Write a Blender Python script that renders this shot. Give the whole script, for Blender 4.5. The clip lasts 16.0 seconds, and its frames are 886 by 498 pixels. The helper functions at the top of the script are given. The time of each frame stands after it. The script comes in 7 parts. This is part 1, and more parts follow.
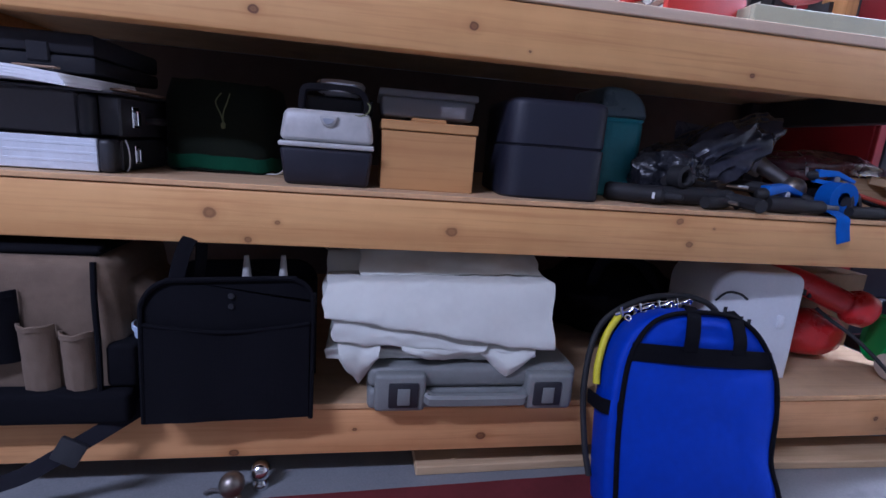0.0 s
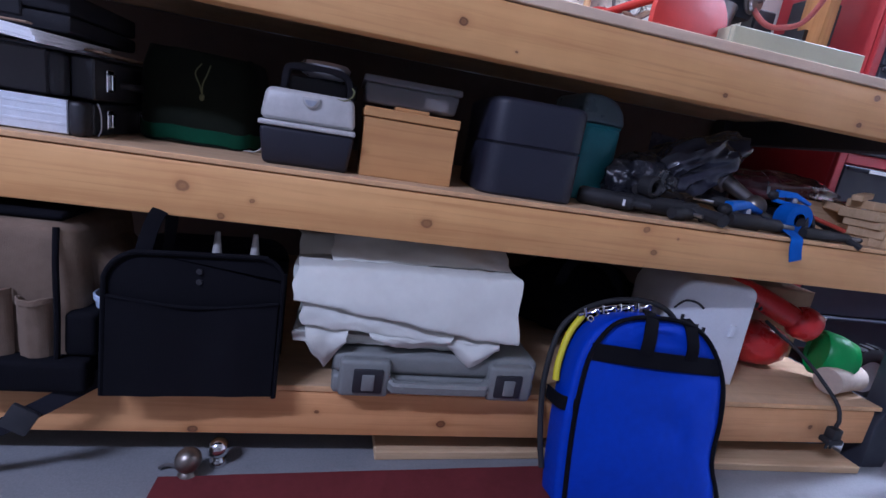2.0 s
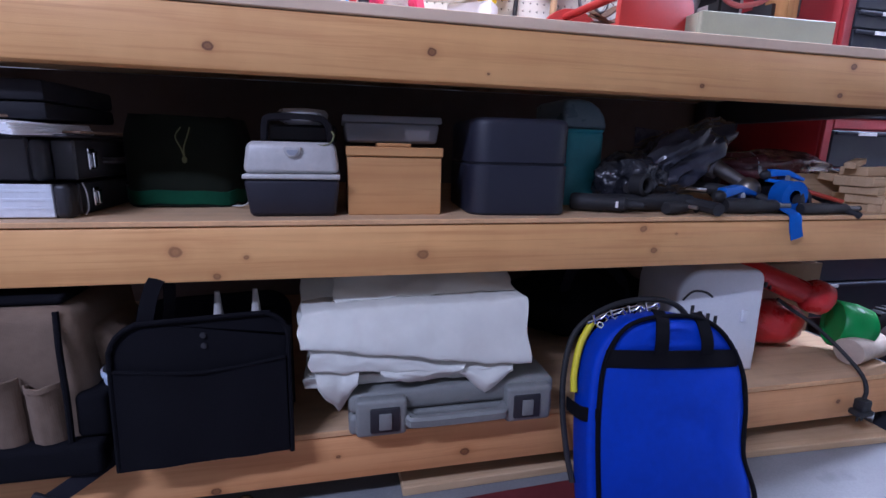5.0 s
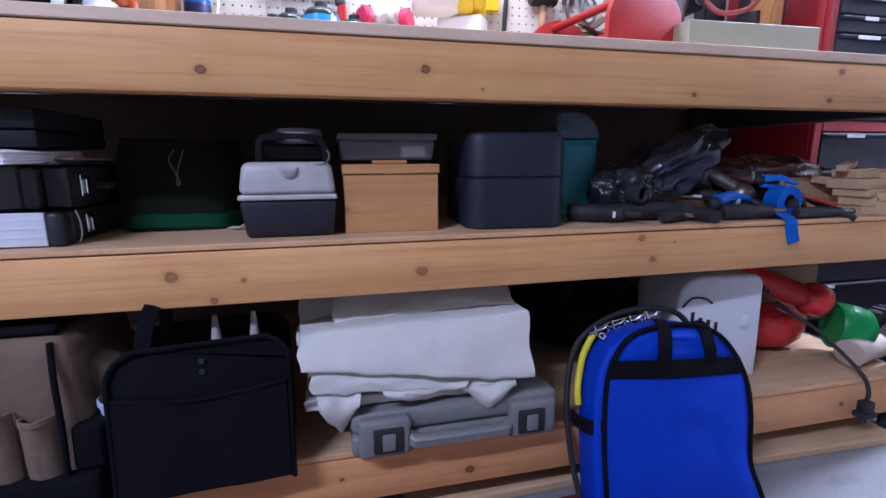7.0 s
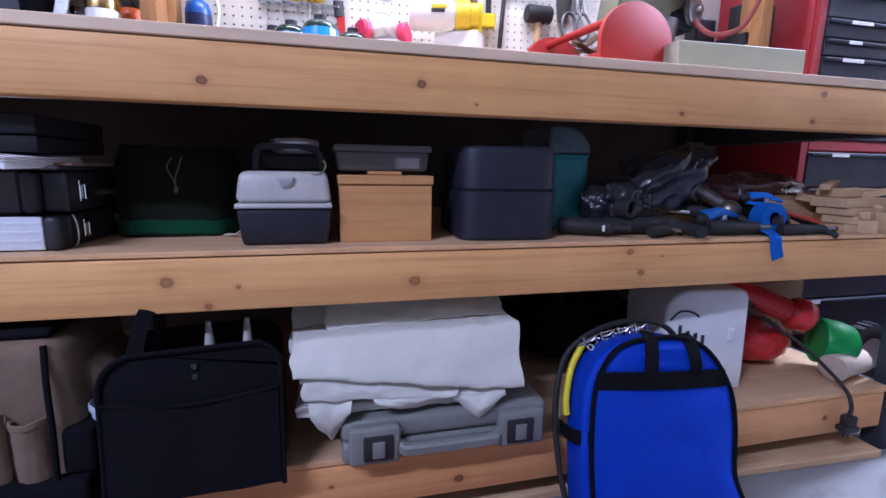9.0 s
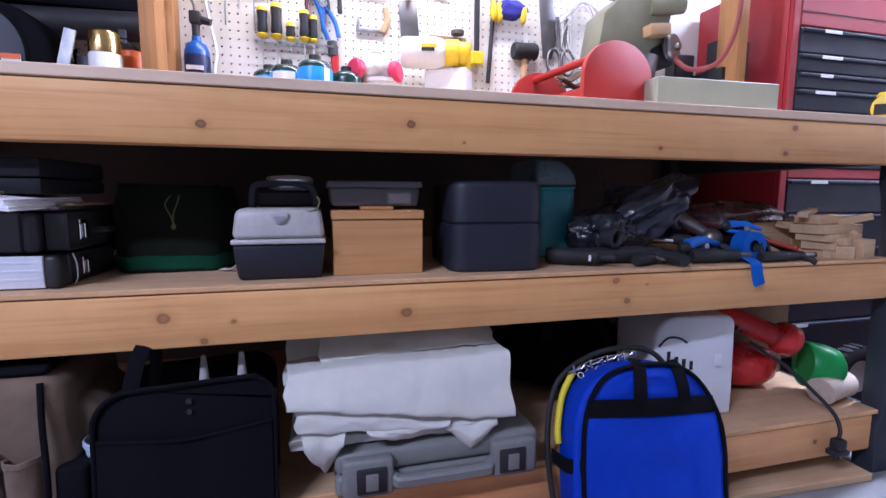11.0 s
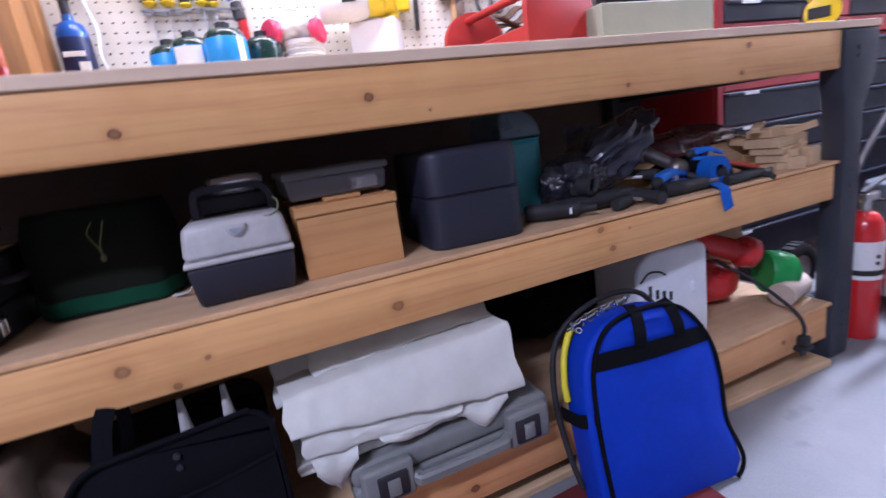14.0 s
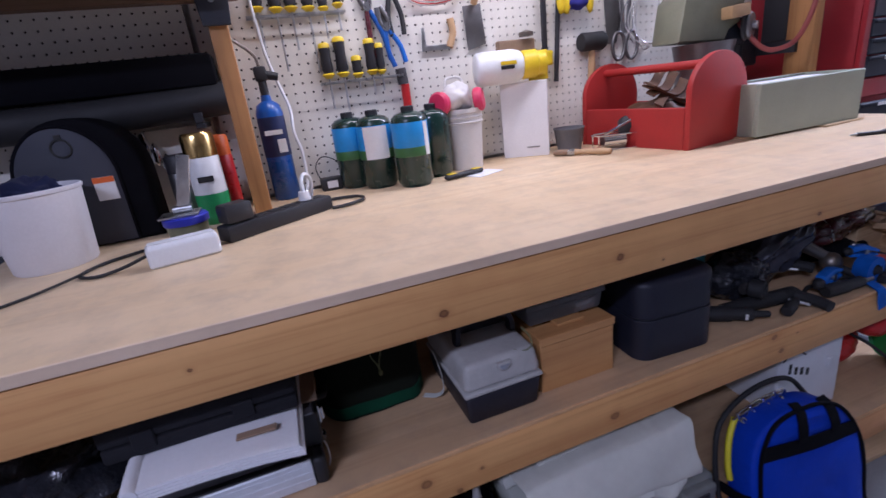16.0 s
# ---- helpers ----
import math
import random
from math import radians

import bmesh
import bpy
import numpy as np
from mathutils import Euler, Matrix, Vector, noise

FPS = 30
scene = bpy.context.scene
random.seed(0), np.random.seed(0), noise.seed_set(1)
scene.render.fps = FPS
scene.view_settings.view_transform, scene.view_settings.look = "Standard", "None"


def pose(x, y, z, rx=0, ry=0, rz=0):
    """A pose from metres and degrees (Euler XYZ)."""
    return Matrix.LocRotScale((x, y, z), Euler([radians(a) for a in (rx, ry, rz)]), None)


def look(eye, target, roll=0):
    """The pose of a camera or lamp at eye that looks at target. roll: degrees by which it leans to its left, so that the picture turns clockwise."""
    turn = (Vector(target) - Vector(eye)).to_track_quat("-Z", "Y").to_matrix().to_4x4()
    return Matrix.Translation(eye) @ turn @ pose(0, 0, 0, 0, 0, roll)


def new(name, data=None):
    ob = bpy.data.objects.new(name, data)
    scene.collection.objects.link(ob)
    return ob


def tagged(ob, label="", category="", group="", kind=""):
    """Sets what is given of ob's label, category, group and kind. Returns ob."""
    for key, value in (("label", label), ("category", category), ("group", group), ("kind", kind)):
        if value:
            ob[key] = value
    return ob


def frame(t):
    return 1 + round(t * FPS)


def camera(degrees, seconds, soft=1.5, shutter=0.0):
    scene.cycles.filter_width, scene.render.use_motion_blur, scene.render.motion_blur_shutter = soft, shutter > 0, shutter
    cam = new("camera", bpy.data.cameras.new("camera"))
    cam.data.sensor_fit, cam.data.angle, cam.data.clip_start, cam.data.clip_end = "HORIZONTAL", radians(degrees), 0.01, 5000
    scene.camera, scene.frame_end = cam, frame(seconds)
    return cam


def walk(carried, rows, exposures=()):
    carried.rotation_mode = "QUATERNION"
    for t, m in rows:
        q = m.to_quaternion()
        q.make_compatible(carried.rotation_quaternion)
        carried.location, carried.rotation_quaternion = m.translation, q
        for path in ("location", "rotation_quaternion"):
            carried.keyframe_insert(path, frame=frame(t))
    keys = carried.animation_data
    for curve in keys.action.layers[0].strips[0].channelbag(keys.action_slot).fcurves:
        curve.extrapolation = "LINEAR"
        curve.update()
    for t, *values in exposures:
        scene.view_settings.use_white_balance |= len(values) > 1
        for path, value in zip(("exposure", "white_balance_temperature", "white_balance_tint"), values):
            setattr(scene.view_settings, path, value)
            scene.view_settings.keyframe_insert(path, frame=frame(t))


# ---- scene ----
cam = camera(87.0, 16.0, shutter=0.4)
PATH = [
    (0, (-0.146, -0.773, 0.615), (0.187, 1.151, 0.182), 4.4),
    (0.5, (-0.144, -0.779, 0.614), (0.21, 1.144, 0.194), 4.7),
    (1, (-0.144, -0.786, 0.624), (0.245, 1.139, 0.247), 4.3),
    (1.5, (-0.146, -0.788, 0.622), (0.267, 1.12, 0.183), 4.8),
    (2, (-0.148, -0.783, 0.62), (0.298, 1.111, 0.159), 9.3),
    (2.5, (-0.15, -0.776, 0.623), (0.274, 1.125, 0.171), 2.8),
    (3, (-0.145, -0.778, 0.621), (0.266, 1.132, 0.194), -0.2),
    (5.5, (-0.139, -0.77, 0.655), (0.294, 1.136, 0.234), 1.6),
    (6, (-0.139, -0.765, 0.649), (0.303, 1.141, 0.234), -1.7),
    (6.5, (-0.137, -0.765, 0.653), (0.31, 1.145, 0.261), -1.1),
    (7, (-0.145, -0.765, 0.661), (0.31, 1.145, 0.28), -0.2),
    (7.5, (-0.147, -0.755, 0.663), (0.283, 1.163, 0.297), 0.4),
    (8, (-0.144, -0.763, 0.663), (0.307, 1.152, 0.305), 0.8),
    (8.5, (-0.146, -0.777, 0.666), (0.338, 1.128, 0.295), 1.2),
    (9, (-0.146, -0.78, 0.665), (0.335, 1.131, 0.325), 0.9),
    (11.5, (-0.144, -0.807, 0.683), (0.364, 1.114, 0.455), 0.2),
    (12, (-0.15, -0.793, 0.671), (0.336, 1.127, 0.394), -0.4),
    (12.5, (-0.166, -0.76, 0.682), (0.366, 1.134, 0.32), -2.2),
    (13, (-0.161, -0.72, 0.682), (0.318, 1.191, 0.338), -2.2),
    (13.5, (-0.157, -0.707, 0.682), (0.322, 1.193, 0.281), -3.4),
    (14, (-0.19, -0.705, 0.727), (0.535, 1.102, 0.267), -8.2),
    (14.5, (-0.273, -0.733, 0.949), (0.64, 0.953, 0.382), -9.4),
    (15, (-0.333, -0.743, 1.055), (0.439, 1.002, 0.459), -5.8),
    (15.5, (-0.424, -0.7, 1.102), (0.194, 1.091, 0.462), -5.6),
    (16, (-0.51, -0.607, 1.111), (0.089, 1.185, 0.456), -7.1),
]
EXPOSURES = [(0, 0.02, 5200, 22), (3, 0.03, 5200, 22), (5.5, 0.1, 5250, 23), (9, 0.2, 5250, 24), (11.5, 0.27, 5400, 24), (13.5, 0.34, 5400, 25), (14.3, 0.27, 5600, 26), (15.0, 0.04, 5600, 25), (15.5, -0.6, 5450, 25), (16, -0.88, 5450, 25)]
walk(cam, [(t, look(eye, target, roll)) for t, eye, target, roll in PATH], EXPOSURES)

# ---- light and exposure ----
world = bpy.data.worlds.new("world")
scene.world = world
world.use_nodes = True
world.node_tree.nodes["Background"].inputs[0].default_value = (0.55, 0.65, 0.9, 1)
world.node_tree.nodes["Background"].inputs[1].default_value = 0.05

FLOOR, ZB, ZM, ZT = -0.02, 0.149, 0.533, 0.863     # floor, lower shelf, middle shelf, bench top
X0, X1 = -1.10, 1.345                               # ends of the bench
WALL = 0.862                                        # face of the back wall
CEIL = 2.62


def lamp(name, size, power, m, colour=(1, 1, 1)):
    data = bpy.data.lights.new(name, "AREA")
    data.shape, data.size, data.size_y, data.energy, data.color = "RECTANGLE", size[0], size[1], power, colour
    ob = new(name, data)
    ob.matrix_world = m
    return ob


lamp("ceiling_tube_light", (1.2, 0.16), 84, pose(-1.85, -1.75, CEIL - 0.075), (0.84, 0.86, 1.0))
lamp("ceiling_tube_light", (0.9, 0.16), 106, pose(2.55, 0.24, CEIL - 0.075), (0.86, 0.90, 1.0))
lamp("bench_light_tube", (1.1, 0.07), 14, pose(0.1, 0.50, 1.775), (1.0, 0.92, 0.84))


# ---- materials ----
def clamp01(v):
    return max(0.0, min(1.0, v))


class Nodes:
    """A material under construction."""

    def __init__(self, name):
        self.mat = bpy.data.materials.new(name)
        self.mat.use_nodes = True
        self.tree = self.mat.node_tree
        self.bsdf = self.tree.nodes["Principled BSDF"]

    def add(self, kind, **values):
        n = self.tree.nodes.new(kind)
        for key, v in values.items():
            if key == "operation":
                n.operation = v
            elif key == "data_type":
                n.data_type = v
            elif key == "blend_type":
                n.blend_type = v
            else:
                n.inputs[key].default_value = v
        return n

    def link(self, a, b):
        self.tree.links.new(a, b)

    def position(self, scale=(1, 1, 1), source="Object"):
        c = self.tree.nodes.new("ShaderNodeTexCoord")
        m = self.tree.nodes.new("ShaderNodeMapping")
        m.inputs["Scale"].default_value = scale
        self.link(c.outputs[source], m.inputs[0])
        return m.outputs[0]

    def noise(self, at, scale, detail=4.0, rough=0.6, distort=0.0):
        n = self.add("ShaderNodeTexNoise", Scale=scale, Detail=detail, Roughness=rough, Distortion=distort)
        self.link(at, n.inputs["Vector"])
        return n.outputs["Fac"]

    def ramp(self, fac, stops):
        r = self.tree.nodes.new("ShaderNodeValToRGB")
        e = r.color_ramp.elements
        while len(e) < len(stops):
            e.new(0.5)
        for s, (p, c) in zip(e, stops):
            s.position, s.color = p, (*c, 1) if len(c) == 3 else c
        self.link(fac, r.inputs[0])
        return r.outputs[0]

    def math(self, op, a, b=None):
        n = self.tree.nodes.new("ShaderNodeMath")
        n.operation = op
        for i, v in enumerate((a, b)):
            if v is None:
                continue
            if isinstance(v, (int, float)):
                n.inputs[i].default_value = v
            else:
                self.link(v, n.inputs[i])
        return n.outputs[0]

    def mix(self, fac, a, b, blend="MIX"):
        n = self.tree.nodes.new("ShaderNodeMix")
        n.data_type, n.blend_type = "RGBA", blend
        for i, v in ((0, fac), (6, a), (7, b)):
            if isinstance(v, (int, float)):
                n.inputs[i].default_value = v
            elif isinstance(v, tuple):
                n.inputs[i].default_value = (*v[:3], 1)
            else:
                self.link(v, n.inputs[i])
        return n.outputs[2]

    def bump(self, height, strength, distance):
        b = self.add("ShaderNodeBump", Strength=strength, Distance=distance)
        self.link(height, b.inputs["Height"])
        self.link(b.outputs[0], self.bsdf.inputs["Normal"])

    def colour(self, c):
        self.link(c, self.bsdf.inputs["Base Color"])

    def set(self, **kw):
        for k, v in kw.items():
            self.bsdf.inputs[k.replace("_", " ")].default_value = v
        return self


def plain(name, rgb, rough=0.5, metal=0.0, vary=0.15, scale=14.0, bump=0.12, grain=180.0, dist=0.0006, coat=0.0):
    """A painted, moulded or cast surface with mottling, fine grain and uneven gloss."""
    k = Nodes(name)
    at = k.position()
    big, fine = k.noise(at, scale, 5.0, 0.65), k.noise(at, grain, 3.0)
    lo, hi = tuple(c * (1 - vary) for c in rgb), tuple(clamp01(c * (1 + vary)) for c in rgb)
    c = k.ramp(big, [(0.3, lo), (0.7, hi)])
    k.colour(k.mix(0.12, c, k.ramp(fine, [(0.35, tuple(v * 0.7 for v in lo)), (0.7, hi)])))
    k.link(k.ramp(big, [(0.25, (clamp01(rough - 0.1),) * 3), (0.75, (clamp01(rough + 0.12),) * 3)]), k.bsdf.inputs["Roughness"])
    k.set(Metallic=metal, Coat_Weight=coat)
    if bump:
        k.bump(fine, bump, dist)
    return k.mat


def fabric(name, rgb, weave=900.0, vary=0.2, rough=0.92, sheen=0.04, fold=9.0):
    """Woven cloth: crossed threads, soft creases and faded areas."""
    k = Nodes(name)
    at = k.position()
    w1 = k.tree.nodes.new("ShaderNodeTexWave")
    w1.bands_direction, w1.inputs["Scale"].default_value, w1.inputs["Distortion"].default_value = "X", weave / 6.3, 1.0
    w2 = k.tree.nodes.new("ShaderNodeTexWave")
    w2.bands_direction, w2.inputs["Scale"].default_value, w2.inputs["Distortion"].default_value = "Z", weave / 6.3, 1.0
    k.link(at, w1.inputs[0]), k.link(at, w2.inputs[0])
    weave_h = k.math("MAXIMUM", w1.outputs["Fac"], w2.outputs["Fac"])
    big, mid = k.noise(at, fold, 5.0, 0.6), k.noise(at, 60.0, 4.0)
    c = k.ramp(big, [(0.3, tuple(v * (1 - vary) for v in rgb)), (0.72, tuple(clamp01(v * (1 + vary)) for v in rgb))])
    c = k.mix(min(0.25, vary * 2), c, k.ramp(mid, [(0.3, tuple(v * 0.6 for v in rgb)), (0.7, tuple(clamp01(v * 1.15) for v in rgb))]))
    k.colour(c)
    h = k.math("ADD", k.math("MULTIPLY", weave_h, 0.25), k.math("MULTIPLY", k.noise(at, 20.0, 3.0), 0.8))
    k.bump(h, min(0.4, vary * 4), 0.002)
    k.set(Roughness=rough, Sheen_Weight=sheen, Specular_IOR_Level=0.15)
    return k.mat


def timber(name, pale, dark, along="X", knots=(), rough=0.62, ring=26.0, worn=0.0, knot=1.0):
    """Softwood with grain along one axis and knots at given places (x, z, radius)."""
    k = Nodes(name)
    s = {"X": (0.03, 1, 1), "Y": (1, 0.03, 1), "Z": (1, 1, 0.03)}[along]
    c = k.tree.nodes.new("ShaderNodeTexCoord")
    sep = k.tree.nodes.new("ShaderNodeSeparateXYZ")
    k.link(c.outputs["Object"], sep.inputs[0])
    x, y, z = sep.outputs
    masks, push = [], None
    wob = k.noise(c.outputs["Object"], 55.0, 2.0)
    for kx, kz, r in knots:
        dx = k.math("MULTIPLY", k.math("SUBTRACT", x, kx), 0.8)
        dz = k.math("SUBTRACT", z, kz)
        d = k.math("SQRT", k.math("ADD", k.math("MULTIPLY", dx, dx), k.math("MULTIPLY", dz, dz)))
        d = k.math("ADD", d, k.math("MULTIPLY", k.math("SUBTRACT", wob, 0.5), r * 0.7))
        masks.append((d, r))
        far = k.math("DIVIDE", dz, k.math("ADD", k.math("MULTIPLY", k.math("ADD", k.math("MULTIPLY", k.math("MULTIPLY", dx, 0.35), k.math("MULTIPLY", dx, 0.35)), k.math("MULTIPLY", dz, dz)), 5.0 / (r * r)), 1.0))
        push = far if push is None else k.math("ADD", push, far)
    zz = z if push is None else k.math("SUBTRACT", z, k.math("MULTIPLY", push, 0.85))
    com = k.tree.nodes.new("ShaderNodeCombineXYZ")
    for i, v in enumerate((x, y, zz)):
        k.link(v, com.inputs[i])
    mp = k.tree.nodes.new("ShaderNodeMapping")
    mp.inputs["Scale"].default_value = s
    k.link(com.outputs[0], mp.inputs[0])
    at = mp.outputs[0]
    broad, rings, fine = k.noise(at, ring, 3.0, 0.5, 0.8), k.noise(at, ring * 4.5, 3.0, 0.6, 0.3), k.noise(at, 700.0, 2.0)
    col = k.ramp(broad, [(0.3, tuple(a * 0.35 + b * 0.65 for a, b in zip(dark, pale))), (0.55, pale), (0.75, tuple(clamp01(v * 1.08) for v in pale))])
    col = k.mix(k.ramp(rings, [(0.5, (0, 0, 0)), (0.75, (0.55, 0.55, 0.55))]), col, dark)
    blot = k.noise(k.position(), 5.0, 4.0)
    col = k.mix(k.ramp(blot, [(0.4, (0, 0, 0)), (0.8, (0.35, 0.35, 0.35))]), col, tuple(v * 0.85 for v in dark))
    if worn:
        dirt = k.noise(k.position((1, 1, 1)), 16.0, 6.0, 0.7)
        col = k.mix(k.ramp(dirt, [(0.45, (0, 0, 0)), (0.75, (worn,) * 3)]), col, (0.2, 0.17, 0.15))
    for d, r in masks:
        k0 = knot
        halo = k.ramp(k.math("DIVIDE", d, r * 2.6), [(0.25, (0.45,) * 3), (0.45, (0.16,) * 3), (0.8, (0, 0, 0))])
        col = k.mix(halo, col, tuple(v * 0.8 for v in dark))
        core = k.ramp(k.math("DIVIDE", d, r), [(0.0, (0.72 * k0,) * 3), (0.3, (0.62 * k0,) * 3), (0.52, (0.92 * k0,) * 3), (0.64, (0.8 * k0,) * 3), (0.78, (0, 0, 0))])
        col = k.mix(core, col, (0.13, 0.045, 0.018))
    k.colour(col)
    k.bump(k.math("ADD", k.math("MULTIPLY", rings, 0.6), k.math("MULTIPLY", fine, 0.5)), 0.25, 0.0012)
    k.link(k.ramp(blot, [(0.3, (rough - 0.08,) * 3), (0.7, (rough + 0.1,) * 3)]), k.bsdf.inputs["Roughness"])
    return k.mat


def glassy(name, rgb, rough=0.1, ior=1.45, trans=1.0, alpha=1.0):
    k = Nodes(name)
    k.set(Base_Color=(*rgb, 1), Roughness=rough, IOR=ior, Transmission_Weight=trans, Alpha=alpha)
    k.bump(k.noise(k.position(), 40.0, 3.0), 0.3, 0.002)
    return k.mat


PALE, DARKW = (0.76, 0.42, 0.155), (0.50, 0.20, 0.055)
KT = ((-0.318, 0.787, 0.0085), (0.010, 0.800, 0.0085), (0.513, 0.774, 0.006), (0.831, 0.772, 0.007), (0.852, 0.827, 0.008), (0.105, 0.772, 0.003), (-0.666, 0.808, 0.004))
KM = ((-0.387, 0.484, 0.012), (-0.285, 0.474, 0.005), (0.0, 0.472, 0.011), (0.427, 0.511, 0.009), (0.455, 0.468, 0.008), (-0.33, 0.444, 0.007), (0.50, 0.50, 0.003))
KB = ((0.089, 0.075, 0.011), (-0.15, 0.096, 0.005), (-0.36, 0.055, 0.010), (1.0, 0.09, 0.007))
M_TOPBEAM = timber("fir_top_beam", PALE, DARKW, "X", KT)
M_MIDBEAM = timber("fir_middle_beam", PALE, DARKW, "X", KM, knot=0.7)
M_LOWBEAM = timber("fir_lower_beam", (0.74, 0.38, 0.155), DARKW, "X", KB)
M_PLYTOP = timber("worn_plywood_top", (0.76, 0.58, 0.37), (0.62, 0.43, 0.23), "X", (), 0.46, 7.0, 0.3)
M_PLY = timber("shelf_plywood", (0.60, 0.40, 0.225), (0.42, 0.26, 0.13), "X", (), 0.7, 14.0, 0.25)
M_PLYEDGE = timber("plywood_edge", (0.80, 0.61, 0.43), (0.66, 0.48, 0.32), "X", (), 0.8, 26.0, 0.12)
M_SHELFEDGE = plain("shelf_plywood_edge", (0.68, 0.40, 0.19), 0.85, 0.0, 0.22, 7.0, 0.3, 90.0)
M_POST = timber("fir_post", (0.46, 0.225, 0.075), (0.28, 0.12, 0.04), "Z")
M_BLOCK = timber("offcut_pine", (0.64, 0.45, 0.26), (0.42, 0.26, 0.12), "X", (), 0.75, 40.0)
M_CEDAR = timber("smooth_cedar", (0.60, 0.32, 0.12), (0.40, 0.16, 0.05), "X", (), 0.45, 22.0)
M_BLACKPL = plain("black_plastic", (0.022, 0.022, 0.026), 0.5)
M_LEG = plain("black_structural_plastic", (0.028, 0.032, 0.045), 0.6, bump=0.3, dist=0.001)
M_STEEL = plain("galvanised_steel", (0.55, 0.56, 0.57), 0.32, 1.0, 0.2, 40.0)
M_CHROME = plain("chrome", (0.75, 0.76, 0.78), 0.12, 1.0, 0.05, 20.0, 0.0)
M_DRYWALL = plain("white_drywall", (0.78, 0.77, 0.74), 0.85, 0.0, 0.05, 3.0, 0.25, 300.0)
M_CEILING = plain("ceiling_paint", (0.75, 0.74, 0.72), 0.9, 0.0, 0.05, 3.0, 0.2, 200.0)
M_PEG = plain("white_pegboard", (0.78, 0.75, 0.68), 0.55, 0.0, 0.07, 5.0, 0.1, 260.0)
# near-black colour that paints the shade inside the pegboard holes
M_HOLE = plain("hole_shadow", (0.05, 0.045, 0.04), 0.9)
M_RED = plain("red_enamel", (0.36, 0.018, 0.026), 0.5, 0.0, 0.12, 8.0, 0.05, coat=0.08)


def concrete():
    k = Nodes("concrete_floor")
    at = k.position()
    a, b, c = k.noise(at, 1.6, 6.0, 0.65), k.noise(at, 22.0, 6.0, 0.7), k.noise(at, 240.0, 3.0)
    col = k.ramp(a, [(0.3, (0.16, 0.17, 0.18)), (0.55, (0.22, 0.23, 0.24)), (0.75, (0.29, 0.29, 0.295))])
    col = k.mix(k.ramp(b, [(0.35, (0.5,) * 3), (0.65, (0, 0, 0))]), col, (0.17, 0.18, 0.19))
    spots = k.noise(at, 7.0, 2.0)
    col = k.mix(k.ramp(spots, [(0.66, (0, 0, 0)), (0.72, (0.6,) * 3)]), col, (0.11, 0.11, 0.12))
    k.colour(k.mix(0.15, col, k.ramp(c, [(0.3, (0.14,) * 3), (0.7, (0.42,) * 3)])))
    k.bump(k.math("ADD", b, k.math("MULTIPLY", c, 0.4)), 0.3, 0.002)
    k.link(k.ramp(b, [(0.3, (0.42,) * 3), (0.7, (0.7,) * 3)]), k.bsdf.inputs["Roughness"])
    return k.mat


M_FLOOR = concrete()


# ---- mesh helpers ----
def box(bm, x0, x1, y0, y1, z0, z1, bevel=0.0, seg=1, m=None, taper=1.0):
    """A box; taper scales its top face about the middle."""
    r = bmesh.ops.create_cube(bm, size=1.0)
    vs = r["verts"]
    cx, cy = (x0 + x1) / 2, (y0 + y1) / 2
    for v in vs:
        f = taper if v.co.z > 0 else 1.0
        v.co = Vector((cx + v.co.x * (x1 - x0) * f, cy + v.co.y * (y1 - y0) * f, z1 if v.co.z > 0 else z0))
    if bevel:
        es = list({e for v in vs for e in v.link_edges})
        out = bmesh.ops.bevel(bm, geom=es, offset=bevel, segments=seg, affect="EDGES", profile=0.5, clamp_overlap=True)
        vs = list({v for f in out["faces"] for v in f.verts} | {v for v in vs if v.is_valid})
    if m is not None:
        bmesh.ops.transform(bm, matrix=m, verts=vs)
    return vs


def rod(bm, a, b, r, r2=None, n=16, caps=True):
    """A round bar from a to b."""
    a, b = Vector(a), Vector(b)
    d = b - a
    out = bmesh.ops.create_cone(bm, cap_ends=caps, segments=n, radius1=r, radius2=r if r2 is None else r2, depth=d.length)
    q = d.to_track_quat("Z", "Y").to_matrix().to_4x4()
    bmesh.ops.transform(bm, matrix=Matrix.Translation((a + b) / 2) @ q, verts=out["verts"])
    return out["verts"]


def lathe(bm, profile, m=None, n=28):
    """A turned body: profile rows of (radius, height)."""
    rings = []
    for r, z in profile:
        if r < 1e-5:
            rings.append([bm.verts.new((0, 0, z))])
        else:
            rings.append([bm.verts.new((r * math.cos(i * math.tau / n), r * math.sin(i * math.tau / n), z)) for i in range(n)])
    for p, q in zip(rings, rings[1:]):
        for i in range(n):
            j = (i + 1) % n
            if len(p) == 1 and len(q) == 1:
                continue
            if len(p) == 1:
                bm.faces.new((p[0], q[j], q[i]))
            elif len(q) == 1:
                bm.faces.new((p[i], p[j], q[0]))
            else:
                bm.faces.new((p[i], p[j], q[j], q[i]))
    vs = [v for r in rings for v in r]
    if m is not None:
        bmesh.ops.transform(bm, matrix=m, verts=vs)
    return vs


def smooth_path(points, per=6):
    """Catmull-Rom through the points."""
    p = [Vector(v) for v in points]
    p = [p[0] * 2 - p[1]] + p + [p[-1] * 2 - p[-2]]
    out = []
    for a, b, c, d in zip(p, p[1:], p[2:], p[3:]):
        for i in range(per):
            t = i / per
            out.append(0.5 * ((2 * b) + (c - a) * t + (2 * a - 5 * b + 4 * c - d) * t * t + (3 * b - a - 3 * c + d) * t ** 3))
    return out + [p[-2]]


